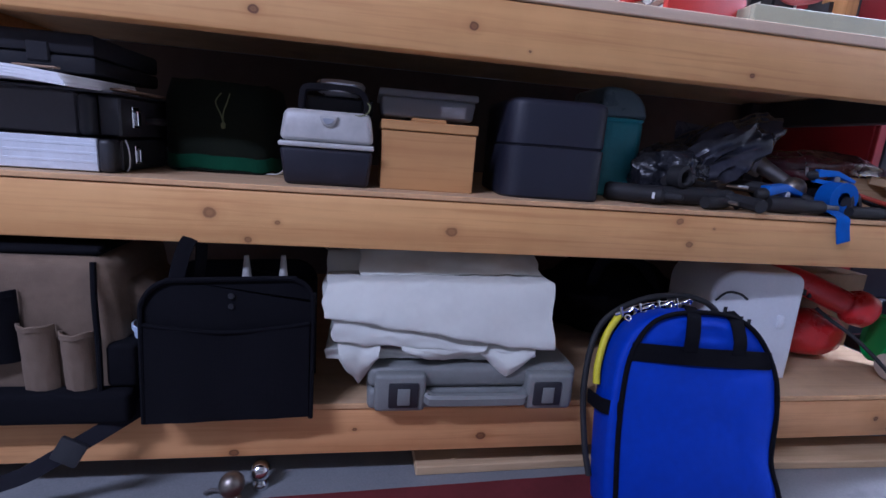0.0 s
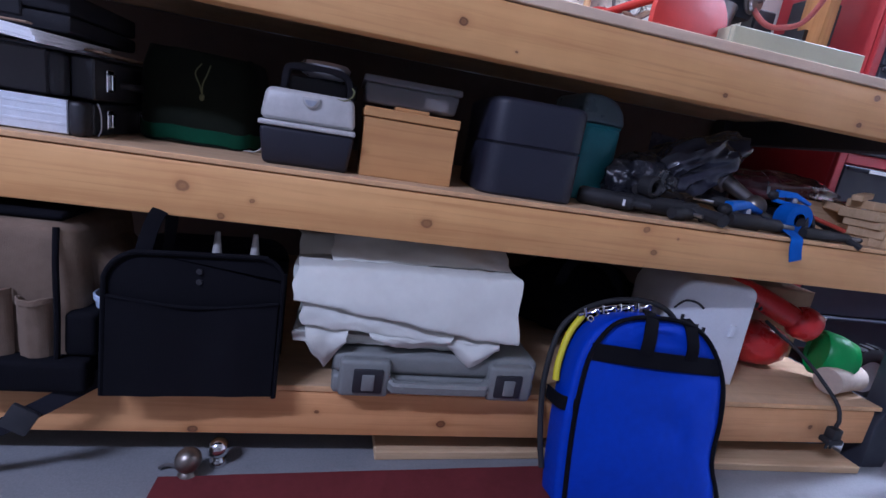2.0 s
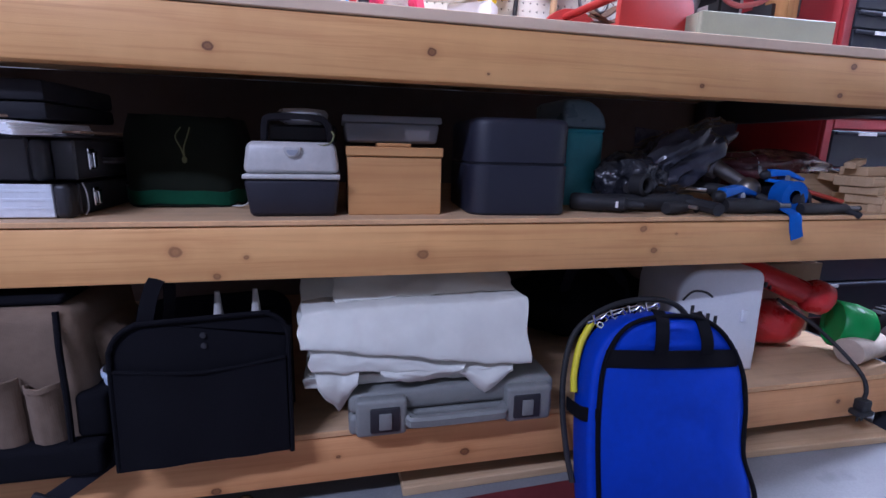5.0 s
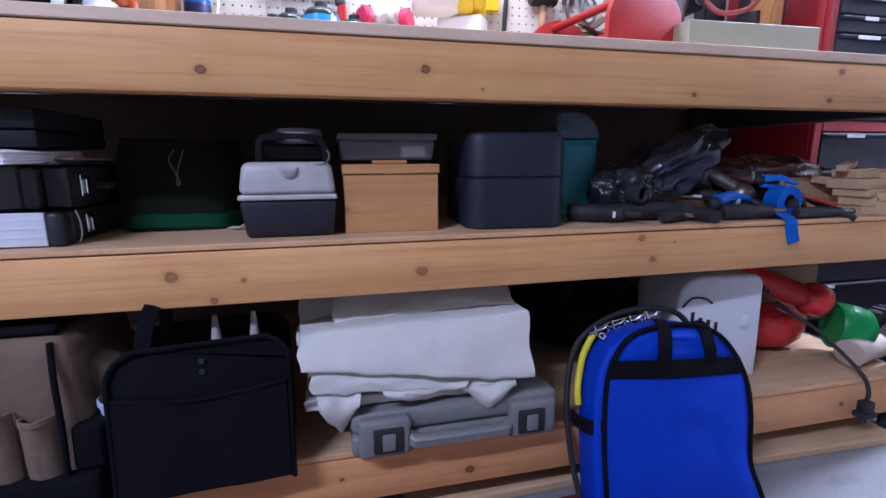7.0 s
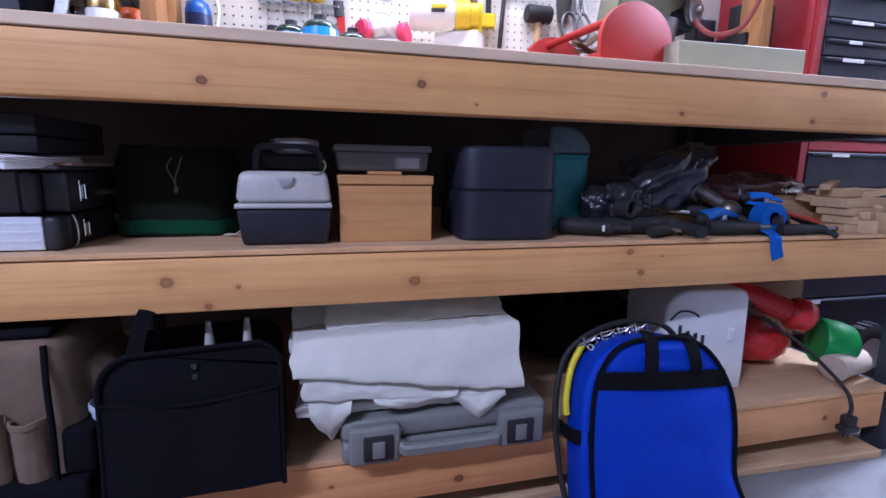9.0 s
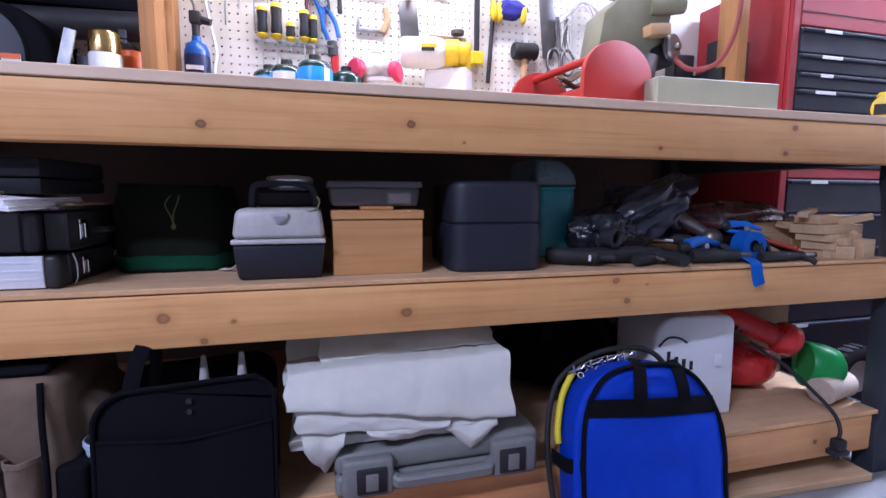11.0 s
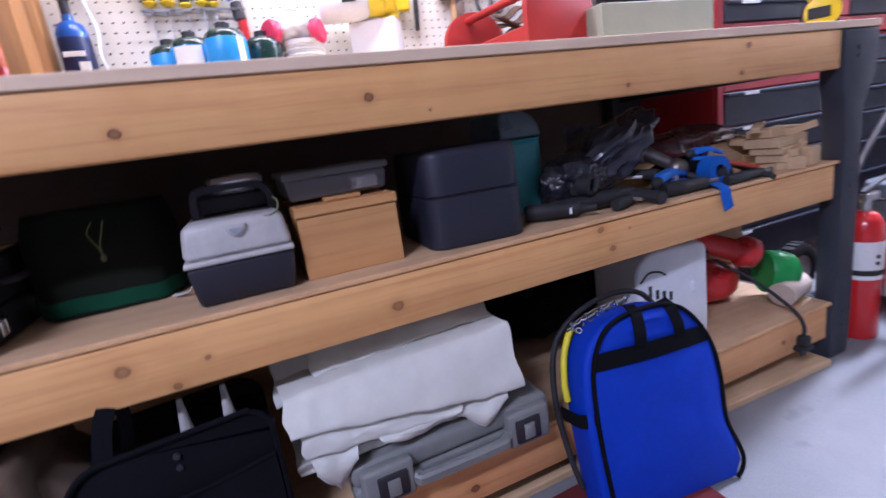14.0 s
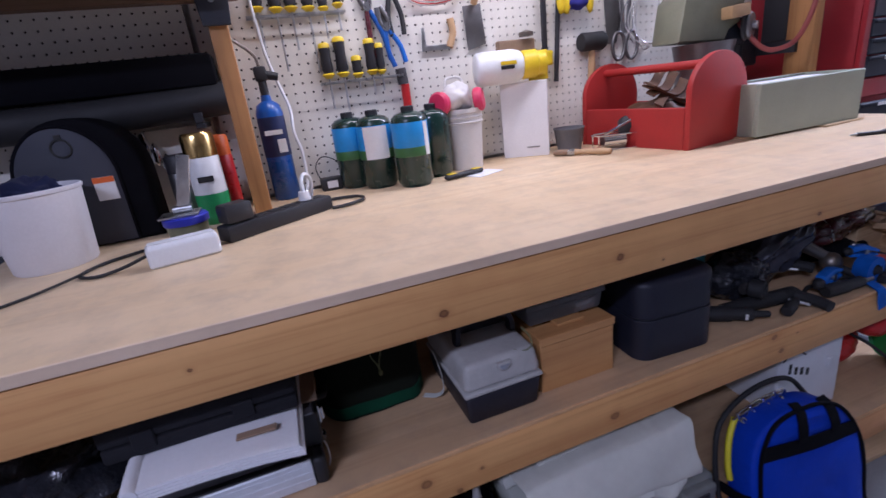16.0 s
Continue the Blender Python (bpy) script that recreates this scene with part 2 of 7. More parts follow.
def tube(bm, points, r, n=8, per=6, flat=None, side=None):
    """A hose, cord or (flat = (width, thickness)) strap along a smooth path."""
    pts = smooth_path(points, per)
    up, rings = Vector((0, 0, 1)), []
    last = None if side is None else Vector(side)
    for i, p in enumerate(pts):
        d = (pts[min(i + 1, len(pts) - 1)] - pts[max(i - 1, 0)]).normalized()
        ref = last if last is not None else (up if abs(d.z) < 0.9 else Vector((0, 1, 0)))
        s = d.cross(ref).normalized()
        u = s.cross(d).normalized()
        last = u
        ring = []
        for k in range(n):
            a = k * math.tau / n
            if flat:
                ring.append(bm.verts.new(p + s * (flat[0] / 2 * max(-1, min(1, 1.5 * math.cos(a)))) + u * (flat[1] / 2 * math.sin(a))))
            else:
                ring.append(bm.verts.new(p + s * (r * math.cos(a)) + u * (r * math.sin(a))))
        rings.append(ring)
    for a, b in zip(rings, rings[1:]):
        for k in range(n):
            bm.faces.new((a[k], a[(k + 1) % n], b[(k + 1) % n], b[k]))
    bm.faces.new(rings[0][::-1]), bm.faces.new(rings[-1])
    return [v for r_ in rings for v in r_]


def outline(bm, pts, y0, y1, bevel=0.0, m=None, seg=2):
    """A plate: an outline of (x, z) pulled from y0 to y1."""
    a = [bm.verts.new((x, y0, z)) for x, z in pts]
    b = [bm.verts.new((x, y1, z)) for x, z in pts]
    n = len(pts)
    fs = [bm.faces.new(a), bm.faces.new(b[::-1])]
    for i in range(n):
        j = (i + 1) % n
        fs.append(bm.faces.new((a[j], a[i], b[i], b[j])))
    bmesh.ops.recalc_face_normals(bm, faces=fs)
    vs = a + b
    if bevel:
        es = [e for e in {e for f in fs[:2] for e in f.edges}]
        out = bmesh.ops.bevel(bm, geom=es, offset=bevel, segments=seg, affect="EDGES", profile=0.5, clamp_overlap=True)
        vs = list({v for f in out["faces"] for v in f.verts} | {v for v in vs if v.is_valid})
    if m is not None:
        bmesh.ops.transform(bm, matrix=m, verts=vs)
    return vs


def arc(cx, cz, r, a0, a1, n=10, rz=None):
    return [(cx + r * math.cos(radians(a0 + (a1 - a0) * i / n)), cz + (rz or r) * math.sin(radians(a0 + (a1 - a0) * i / n))) for i in range(n + 1)]


def sheet(bm, nu, nv, fn, thick=0.0):
    """A curved skin from fn(u, v), u and v from 0 to 1; thick gives it a back."""
    g = [[bm.verts.new(fn(i / nu, j / nv)) for j in range(nv + 1)] for i in range(nu + 1)]
    fs = [bm.faces.new((g[i][j], g[i + 1][j], g[i + 1][j + 1], g[i][j + 1])) for i in range(nu) for j in range(nv)]
    if thick:
        for f in fs:
            f.normal_update()
        back = []
        for row in g:
            line = []
            for v in row:
                k = Vector((0, 0, 0))
                for f in v.link_faces:
                    k += f.normal
                line.append(bm.verts.new(v.co - k.normalized() * thick))
            back.append(line)
        for i in range(nu):
            for j in range(nv):
                bm.faces.new((back[i][j], back[i][j + 1], back[i + 1][j + 1], back[i + 1][j]))
        rim = [(i, 0) for i in range(nu)] + [(nu, j) for j in range(nv)] + [(i, nv) for i in range(nu, 0, -1)] + [(0, j) for j in range(nv, 0, -1)]
        for (a, c), (d, e) in zip(rim, rim[1:] + rim[:1]):
            bm.faces.new((g[a][c], back[a][c], back[d][e], g[d][e]))
    return g


def lumpy(bm, centre, size, seed=0.0, rough=0.25, freq=2.0, sub=4):
    """A soft crumpled body."""
    out = bmesh.ops.create_icosphere(bm, subdivisions=sub, radius=1.0)
    c = Vector(centre)
    for v in out["verts"]:
        p = v.co.copy()
        k = 1 + rough * noise.noise(p * freq + Vector((seed, seed * 2.3, 1.7))) + rough * 0.5 * noise.noise(p * freq * 2.7 + Vector((seed, 4.1, seed)))
        v.co = c + Vector((p.x * size[0] * k, p.y * size[1] * k, p.z * size[2] * k))
    return out["verts"]


def crumple(bm, centre, size, seed=0.0, depth=0.35, freq=1.6, sub=5):
    """A creased polythene body with sharp ridges."""
    out = bmesh.ops.create_icosphere(bm, subdivisions=sub, radius=1.0)
    c = Vector(centre)
    for v in out["verts"]:
        p = v.co.copy()
        k, f, amp = 1.0, freq, depth
        for o in range(3):
            k += amp * (0.45 - abs(noise.noise(p * f + Vector((seed, seed * 1.7 + o, 2.1 * o)))) * 1.6)
            f, amp = f * 2.1, amp * 0.5
        q = Vector((p.x * size[0] * k, p.y * size[1] * k, max(-1.0, p.z * k) * size[2]))
        v.co = c + q
    return out["verts"]


def as_mesh(name, bm, mat, sharp=32.0):
    me = bpy.data.meshes.new(name)
    bmesh.ops.recalc_face_normals(bm, faces=bm.faces[:])
    for f in bm.faces:
        f.smooth = True
    bm.to_mesh(me)
    bm.free()
    me.set_sharp_from_angle(angle=radians(sharp))
    me.materials.append(mat)
    return me


def part(name, bm, mat, parent, label="", sharp=32.0, kind=""):
    """One mesh under a thing or under a part, in the thing's own coordinates."""
    ob = new(name, as_mesh(name, bm, mat, sharp))
    ob.parent = parent
    return tagged(ob, label, kind=kind)


def thing(name, label, category, m=None, group="", kind=""):
    """The empty that stands at a thing's base and holds its parts."""
    ob = new(name)
    ob.empty_display_size = 0.05
    if m is not None:
        ob.matrix_basis = m
    return tagged(ob, label, category, group, kind)


def solo(name, bm, mat, label, category, m=None, group="", kind="", sharp=32.0):
    """A thing of one piece."""
    ob = new(name, as_mesh(name, bm, mat, sharp))
    if m is not None:
        ob.matrix_basis = m
    return tagged(ob, label, category, group, kind)


def B():
    return bmesh.new()


def boxes(*rows, bevel=0.0, seg=1):
    bm = B()
    for r in rows:
        box(bm, *r, bevel=bevel, seg=seg)
    return bm


# ---- the room ----
RX0, RX1, RY0 = -2.6, 3.05, -4.4
M_FARWALL = plain("unpainted_wall_board", (0.30, 0.28, 0.27), 0.9, 0.0, 0.15, 2.0, 0.3)
solo("floor", boxes((RX0 - 0.1, RX1 + 0.1, RY0 - 0.1, WALL + 0.14, FLOOR - 0.1, FLOOR)), M_FLOOR, "grey stained concrete garage floor", "floor", kind="structure")
solo("wall_back", boxes((RX0, RX1, WALL + 0.02, WALL + 0.14, FLOOR, CEIL)), M_DRYWALL, "white painted garage wall behind the workbench", "wall", kind="structure")
solo("wall_right", boxes((RX1, RX1 + 0.1, RY0, WALL + 0.14, FLOOR, CEIL)), M_DRYWALL, "white painted garage wall with hanging garden tools", "wall", kind="structure")
solo("wall_left", boxes((RX0 - 0.1, RX0, RY0, WALL + 0.14, FLOOR, CEIL)), M_FARWALL, "bare grey board garage wall", "wall", kind="structure")
solo("wall_front", boxes((RX0, RX1, RY0 - 0.1, RY0, FLOOR, CEIL)), M_FARWALL, "bare grey board garage wall", "wall", kind="structure")
solo("ceiling", boxes((RX0, RX1, RY0, WALL + 0.02, CEIL, CEIL + 0.1)), M_CEILING, "white garage ceiling", "ceiling", kind="structure")

# ---- the workbench ----
bench = thing("workbench", "long home-built fir and plywood workbench with two shelves and black legs", "workbench", pose(0, 0, 0))
part("front_beam", boxes((X0, 1.185, 0.0, 0.038, 0.755, 0.844), bevel=0.0045, seg=2), M_TOPBEAM, bench, "knotty fir beam under the bench top")
part("front_beam", boxes((X0, 1.185, 0.0, 0.038, 0.435, 0.523), bevel=0.0045, seg=2), M_MIDBEAM, bench, "knotty fir beam of the middle shelf")
part("front_beam", boxes((X0, 1.185, 0.0, 0.038, 0.046, 0.137), bevel=0.0045, seg=2), M_LOWBEAM, bench, "knotty fir beam of the lower shelf")
for z0 in (0.755, 0.435, 0.046):
    if z0 < 0.7:
        part("rear_beam", boxes((X0, 1.185, 0.78, 0.818, z0, z0 + 0.089), bevel=0.004), M_LOWBEAM, bench)
    for xc in (-1.06,) if z0 > 0.7 else (-1.06, -0.5, 0.1, 0.7, 1.14):
        part("cross_member", boxes((xc, xc + 0.038, 0.0385, 0.7795, z0, z0 + 0.089)), M_LOWBEAM, bench)


def plywood(z, t, x0, x1, y0, y1, top_mat, name):
    thick = t > 0.015
    p = part(name, boxes((x0, x1, y0 + 0.0015, y1, z - t + 0.0005, z), bevel=0.002), top_mat, bench, "pale plywood bench top with worn edges and stains" if thick else "worn plywood sheet")
    part("edge_strip", boxes((x0 + 0.001, x1 - 0.001, y0, y0 + 0.02, z - t + 0.0012, z - 0.0004), bevel=0.0009), M_PLYEDGE if thick else M_SHELFEDGE, p, "pale worn edge of the plywood")


plywood(ZT, 0.0185, X0, X1, -0.003, 0.846, M_PLYTOP, "bench_top")
plywood(ZM, 0.0095, X0, 1.20, -0.002, 0.83, M_PLY, "middle_shelf")
plywood(ZB, 0.0115, X0, 1.20, -0.002, 0.83, M_PLY, "lower_shelf")


def leg(x, inner, y):
    """A moulded leg post with gussets below the top and foot."""
    s = 1 if inner else -1
    bm = B()
    pts = [(0, FLOOR), (0.075, FLOOR), (0.085, 0.05), (0.085, 0.66), (0.135, 0.745), (0.135, 0.843), (-0.012, 0.843), (-0.012, 0.72), (0.0, 0.68), (0.012, 0.60), (0.012, 0.14), (-0.004, 0.10)]
    outline(bm, [(x + s * px, pz) for px, pz in pts], y, y + 0.055, 0.006)
    part("leg", bm, M_LEG, bench, "black moulded plastic leg post")
    for z in (0.80, 0.78, 0.50, 0.46, 0.11, 0.07):
        bm = B()
        lathe(bm, [(0.0, 0.003), (0.004, 0.003), (0.005, 0.0)], pose(x + s * 0.045, y, z, 90), 8)
        part("leg_screw", bm, M_BLACKPL, bench)


leg(1.200, True, -0.006)
leg(1.200, True, 0.76)
leg(X0 + 0.0, False, -0.006)
leg(X0 + 0.0, False, 0.76)
bm = B()
box(bm, 1.222, 1.262, 0.05, 0.76, 0.45, 0.52, 0.004)
box(bm, 1.222, 1.262, 0.05, 0.76, 0.76, 0.842, 0.004)
box(bm, 1.222, 1.262, 0.05, 0.76, 0.05, 0.13, 0.004)
part("end_rail", bm, M_LEG, bench, "black plastic end rail")

# ---- pegboard ----
PEGY = 0.848


def pegboard(name, x0, x1, z0, z1, label):
    t = thing(name, label, "pegboard", pose(0, 0, 0), kind="structure")
    nx, nz, s, r = int((x1 - x0) / 0.0254), int((z1 - z0) / 0.0254), 0.0254, 0.0033
    verts, faces = [], []
    ring = [(-1, -1), (0, -1), (1, -1), (1, 0), (1, 1), (0, 1), (-1, 1), (-1, 0)]
    for i in range(nx):
        for j in range(nz):
            cx, cz, b = x0 + (i + 0.5) * s, z0 + (j + 0.5) * s, len(verts)
            for a, c in ring:
                verts.append((cx + a * s / 2, PEGY, cz + c * s / 2))
            for a, c in ring:
                k = math.hypot(a, c)
                verts.append((cx + a / k * r, PEGY, cz + c / k * r))
            for a, c in ring:
                k = math.hypot(a, c)
                verts.append((cx + a / k * r, PEGY + 0.005, cz + c / k * r))
            for k in range(8):
                l = (k + 1) % 8
                faces.append((b + k, b + l, b + 8 + l, b + 8 + k))
                faces.append((b + 8 + k, b + 8 + l, b + 16 + l, b + 16 + k))
    me = bpy.data.meshes.new("perforated_sheet")
    me.from_pydata(verts, [], faces)
    me.materials.append(M_PEG)
    ob = new("perforated_sheet", me)
    ob.parent = t
    # solid dark sheet added behind the holes, its colour stands for their shade
    part("hole_shade_sheet", boxes((x0, x0 + nx * s, PEGY + 0.0055, PEGY + 0.012, z0, z0 + nz * s)), M_HOLE, t, "near-black sheet giving the shade seen through the holes")
    return t


pegboard("pegboard_1", -0.62, 1.22, 0.872, 1.90, "white perforated hardboard panel behind the workbench")
pegboard("pegboard_2", -1.60, -0.622, 0.872, 1.90, "white perforated hardboard panel in the shade of the shelf")

# ---- more materials ----
M_SILVER = plain("brushed_aluminium", (0.74, 0.78, 0.84), 0.45, 0.25, 0.08, 30.0, 0.1, 500.0)
M_GREYVINYL = plain("grey_vinyl_cladding", (0.05, 0.047, 0.052), 0.5)
M_PAPER = plain("white_paper", (0.82, 0.82, 0.84), 0.8, 0.0, 0.04, 12.0, 0.1)
M_DARKBLUE = plain("blue_black_plastic", (0.009, 0.010, 0.017), 0.65)
M_GREENBAG = fabric("dark_green_cloth", (0.009, 0.012, 0.007))
M_GREENBAND = fabric("green_cloth_band", (0.006, 0.062, 0.030))
M_CORD = plain("olive_cord", (0.17, 0.18, 0.08), 0.8)
M_LIDGREY = plain("pale_grey_plastic", (0.47, 0.46, 0.44), 0.34)
M_BASEDARK = plain("navy_black_plastic", (0.014, 0.014, 0.024), 0.5)
M_CLEAR = glassy("cloudy_clear_plastic", (0.82, 0.86, 0.92), 0.28, 1.3, 0.85)
M_SLATE = plain("slate_moulded_plastic", (0.013, 0.0145, 0.027), 0.52, bump=0.3, grain=420.0)
M_TEAL = plain("teal_plastic", (0.06, 0.36, 0.42), 0.4)
M_TEALCLEAR = plain("faded_teal_plastic", (0.12, 0.17, 0.20), 0.3)
M_SMOKE = plain("smoky_polythene", (0.040, 0.041, 0.056), 0.2, 0.0, 0.35, 18.0, 0.7, 22.0, 0.005)
M_ZIPBAG = plain("cloudy_zip_bag", (0.085, 0.088, 0.125), 0.25, 0.0, 0.3, 20.0, 0.5, 30.0, 0.003)
M_BLACKBAG = plain("black_polythene", (0.02, 0.021, 0.027), 0.24, 0.0, 0.2, 30.0, 0.8, 60.0, 0.004)
M_RUBBER = plain("black_rubber", (0.018, 0.018, 0.02), 0.65)
M_BLUE = plain("blue_plastic", (0.02, 0.16, 0.62), 0.4)
M_BLUEWEB = fabric("blue_webbing", (0.015, 0.12, 0.5), 1400.0)
M_REDPL = plain("red_plastic", (0.55, 0.02, 0.02), 0.3, coat=0.2)
M_ORANGE = plain("orange_plastic", (0.75, 0.14, 0.02), 0.4)
M_GUNMETAL = plain("dull_steel", (0.22, 0.21, 0.21), 0.4, 0.9)
M_BRASSY = plain("tarnished_metal", (0.26, 0.23, 0.2), 0.38, 0.9)
M_MAROON = plain("maroon_wrapped_plastic", (0.085, 0.018, 0.024), 0.22, 0.0, 0.3, 20.0, 0.7, 60.0, 0.003)
M_KHAKI = fabric("khaki_canvas", (0.175, 0.126, 0.09), 1000.0)
M_BLACKNY = fabric("black_nylon", (0.004, 0.004, 0.0065), 1000.0, sheen=0.0)
M_WEB = fabric("grey_black_webbing", (0.013, 0.013, 0.019), 1500.0)
M_CANVAS = fabric("white_canvas", (0.62, 0.63, 0.575), 1100.0, 0.04, 0.9, 0.06, 6.0)
M_CASEGREY = plain("mid_grey_moulded_plastic", (0.195, 0.205, 0.195), 0.5, bump=0.3, grain=420.0)
M_ROYAL = fabric("royal_blue_nylon", (0.010, 0.048, 0.47), 1300.0, 0.12, 0.5, 0.0, 5.0)
M_WHITEPL = plain("white_plastic", (0.78, 0.80, 0.82), 0.4, 0.0, 0.05)
M_YELLOW = plain("yellow_rubber", (0.75, 0.66, 0.02), 0.5)
M_GREENPL = plain("green_plastic", (0.01, 0.30, 0.06), 0.4)
M_CREAM = fabric("cream_cloth", (0.66, 0.55, 0.44), 800.0)
M_CARD = plain("brown_cardboard", (0.30, 0.20, 0.13), 0.9)
M_DARKCARD = plain("dark_fibreboard", (0.13, 0.098, 0.085), 0.9)
M_RUG = fabric("dark_red_carpet", (0.13, 0.022, 0.024), 700.0)
M_LABEL = plain("white_label", (0.8, 0.8, 0.8), 0.6, 0.0, 0.04, 30.0, 0.0)
M_INK = plain("black_ink", (0.015, 0.015, 0.015), 0.6)

# added panel: its dark colour covers the white wall and deepens the shelf shade
solo("back_panel", boxes((X0 - 0.05, 1.36, 0.832, 0.846, FLOOR, 0.842)), M_DARKCARD, "dark brown panel added to keep the space behind the shelves dark", "panel", kind="structure")


def put(x, y, z, rz=0.0, rx=0.0, ry=0.0):
    return pose(x, y, z, rx, ry, rz)


# ---- middle shelf ----
def clasp(x, y, z, parent, w=0.018, h=0.03, side=False):
    """A steel draw latch on a case; side puts it on the end face."""
    bm = B()
    if side:
        box(bm, x, x + 0.004, y - w / 2, y + w / 2, z - h / 2, z + h / 2, 0.001)
        box(bm, x + 0.004, x + 0.009, y - w / 4, y + w / 4, z - h * 0.4, z + h * 0.3, 0.001)
        rod(bm, (x + 0.006, y - w / 2, z + h * 0.3), (x + 0.006, y + w / 2, z + h * 0.3), 0.002, n=8)
    else:
        box(bm, x - w / 2, x + w / 2, y - 0.004, y, z - h / 2, z + h / 2, 0.001)
        box(bm, x - w / 4, x + w / 4, y - 0.009, y - 0.004, z - h * 0.4, z + h * 0.3, 0.001)
    return part("latch", bm, M_CHROME, parent, "chromed draw latch")


t = thing("tool_case", "flat tool case with ribbed aluminium front and black corners", "case", put(-0.535, 0.034, ZM))
part("body", boxes((-0.228, -0.012, 0.004, 0.34, 0.001, 0.052), bevel=0.003), M_BLACKPL, t)
bm = B()
box(bm, -0.209, -0.021, -0.001, 0.0035, 0.002, 0.052, 0.0012)
p = part("front_panel", bm, M_SILVER, t, "satin aluminium front")
for z0 in (0.014, 0.027, 0.040):
    part("rib", boxes((-0.209, -0.022, -0.0016, -0.0011, z0, z0 + 0.004), bevel=0.0002), M_SILVER, p)
for xc in (-0.0205, -0.2315):
    part("corner_cap", boxes((xc, xc + 0.0215, -0.004, 0.03, 0.0, 0.053), bevel=0.008, seg=3), M_BLACKPL, t, "black corner cap")
part("end_panel", boxes((-0.0115, 0.0, 0.0305, 0.335, 0.002, 0.051), bevel=0.002), M_BLACKPL, t)
clasp(0.0, 0.075, 0.027, t, side=True)
clasp(0.0, 0.20, 0.027, t, side=True)
bm = B()
tube(bm, [(0.004, 0.033, 0.052), (0.007, 0.036, 0.035), (0.007, 0.036, 0.012), (0.003, 0.034, 0.001)], 0.0012, 6)
part("trim_wire", bm, M_SILVER, t, "thin bright edge wire")

t = thing("hard_case", "grey vinyl hard case with black corners and steel latches", "case", put(-0.535, 0.045, ZM + 0.054))
part("body", boxes((-0.235, -0.05, 0.0, 0.31, 0.0, 0.066), bevel=0.004), M_GREYVINYL, t)
part("lid", boxes((-0.235, 0.0, 0.002, 0.30, 0.0665, 0.071), bevel=0.002), M_GREYVINYL, t)
part("corner_cap", boxes((-0.050, -0.029, -0.006, 0.05, 0.0, 0.064), bevel=0.009, seg=3), M_BLACKPL, t, "rounded black corner")
part("end_panel", boxes((-0.0285, 0.004, 0.012, 0.30, 0.002, 0.064), bevel=0.003), M_BLACKPL, t)
clasp(0.004, 0.055, 0.034, t, 0.022, 0.034, True)
clasp(0.004, 0.21, 0.034, t, 0.022, 0.034, True)
bm = B()
tube(bm, [(0.004, 0.10, 0.03), (0.02, 0.105, 0.03), (0.022, 0.14, 0.03), (0.02, 0.175, 0.03), (0.004, 0.18, 0.03)], 0.006, 8)
part("carry_handle", bm, M_BLACKPL, t, "black carrying handle")

t = thing("paper_stack", "loose stack of curled white papers and manuals on a case", "papers", put(-0.558, -0.026, ZM + 0.1252, -2))
for i in range(4):
    bm = B()
    dx, w = random.uniform(-0.006, 0.006), 0.004
    sheet(bm, 14, 2, lambda u, v, i=i, dx=dx: (dx - 0.215 + 0.215 * u, -0.012 + 0.001 * i + 0.20 * v, 0.0005 + 0.0042 * i + 0.004 * math.sin(3 * u + 0.4) - 0.003 * max(0, u - 0.75) * (1 - v) * 4 + 0.004), 0.0036)
    part("booklet", bm, M_PAPER, t)
bm = B()
tube(bm, [(-0.212, -0.012, 0.014), (-0.218, 0.06, 0.014), (-0.22, 0.18, 0.013)], 0.011, 14)
part("rolled_edge", bm, M_PAPER, t, "rolled end of a sheet")
part("printed_mark", boxes((-0.085, -0.03, 0.028, 0.042, 0.0215, 0.0245), bevel=0.001), M_CARD, t, "brown printed mark")
part("folder", boxes((0.0, 0.028, 0.10, 0.26, 0.002, 0.006), bevel=0.001), M_CARD, t, "brown card folder underneath")

t = thing("drill_case", "blue-black moulded power tool case lying on papers", "case", put(-0.552, 0.040, ZM + 0.146))
M_MATTCASE = plain("matt_black_case", (0.005, 0.005, 0.009), 0.85)
part("lower_shell", boxes((-0.26, 0.0, 0.0, 0.22, 0.0, 0.024), bevel=0.006, seg=2), M_MATTCASE, t)
part("upper_shell", boxes((-0.26, 0.0, 0.0, 0.22, 0.0255, 0.056), bevel=0.006, seg=2), M_MATTCASE, t)
for xx in (-0.22, -0.09):
    part("latch", boxes((xx, xx + 0.03, -0.003, 0.004, 0.012, 0.040), bevel=0.002), M_MATTCASE, t, "black plastic latch")

# green drawstring bag
t = thing("drawstring_bag", "dark green cloth bag with drawcord and bright green base band", "bag", put(-0.420, 0.258, ZM) @ Matrix.Scale(1.06, 4))


def bag_skin(u, v):
    a = u * math.tau
    e = 0.55
    cx, sx = math.cos(a), math.sin(a)
    rx, ry = 0.098, 0.092
    k = 1 + 0.03 * noise.noise(Vector((cx * 2, sx * 2, v * 4))) - 0.16 * max(0, v - 0.75) * 4 * 0.6
    return (math.copysign(abs(cx) ** e, cx) * rx * k, math.copysign(abs(sx) ** e, sx) * ry * k, 0.002 + 0.152 * v + 0.006 * noise.noise(Vector((cx * 3, sx * 3, 2))))


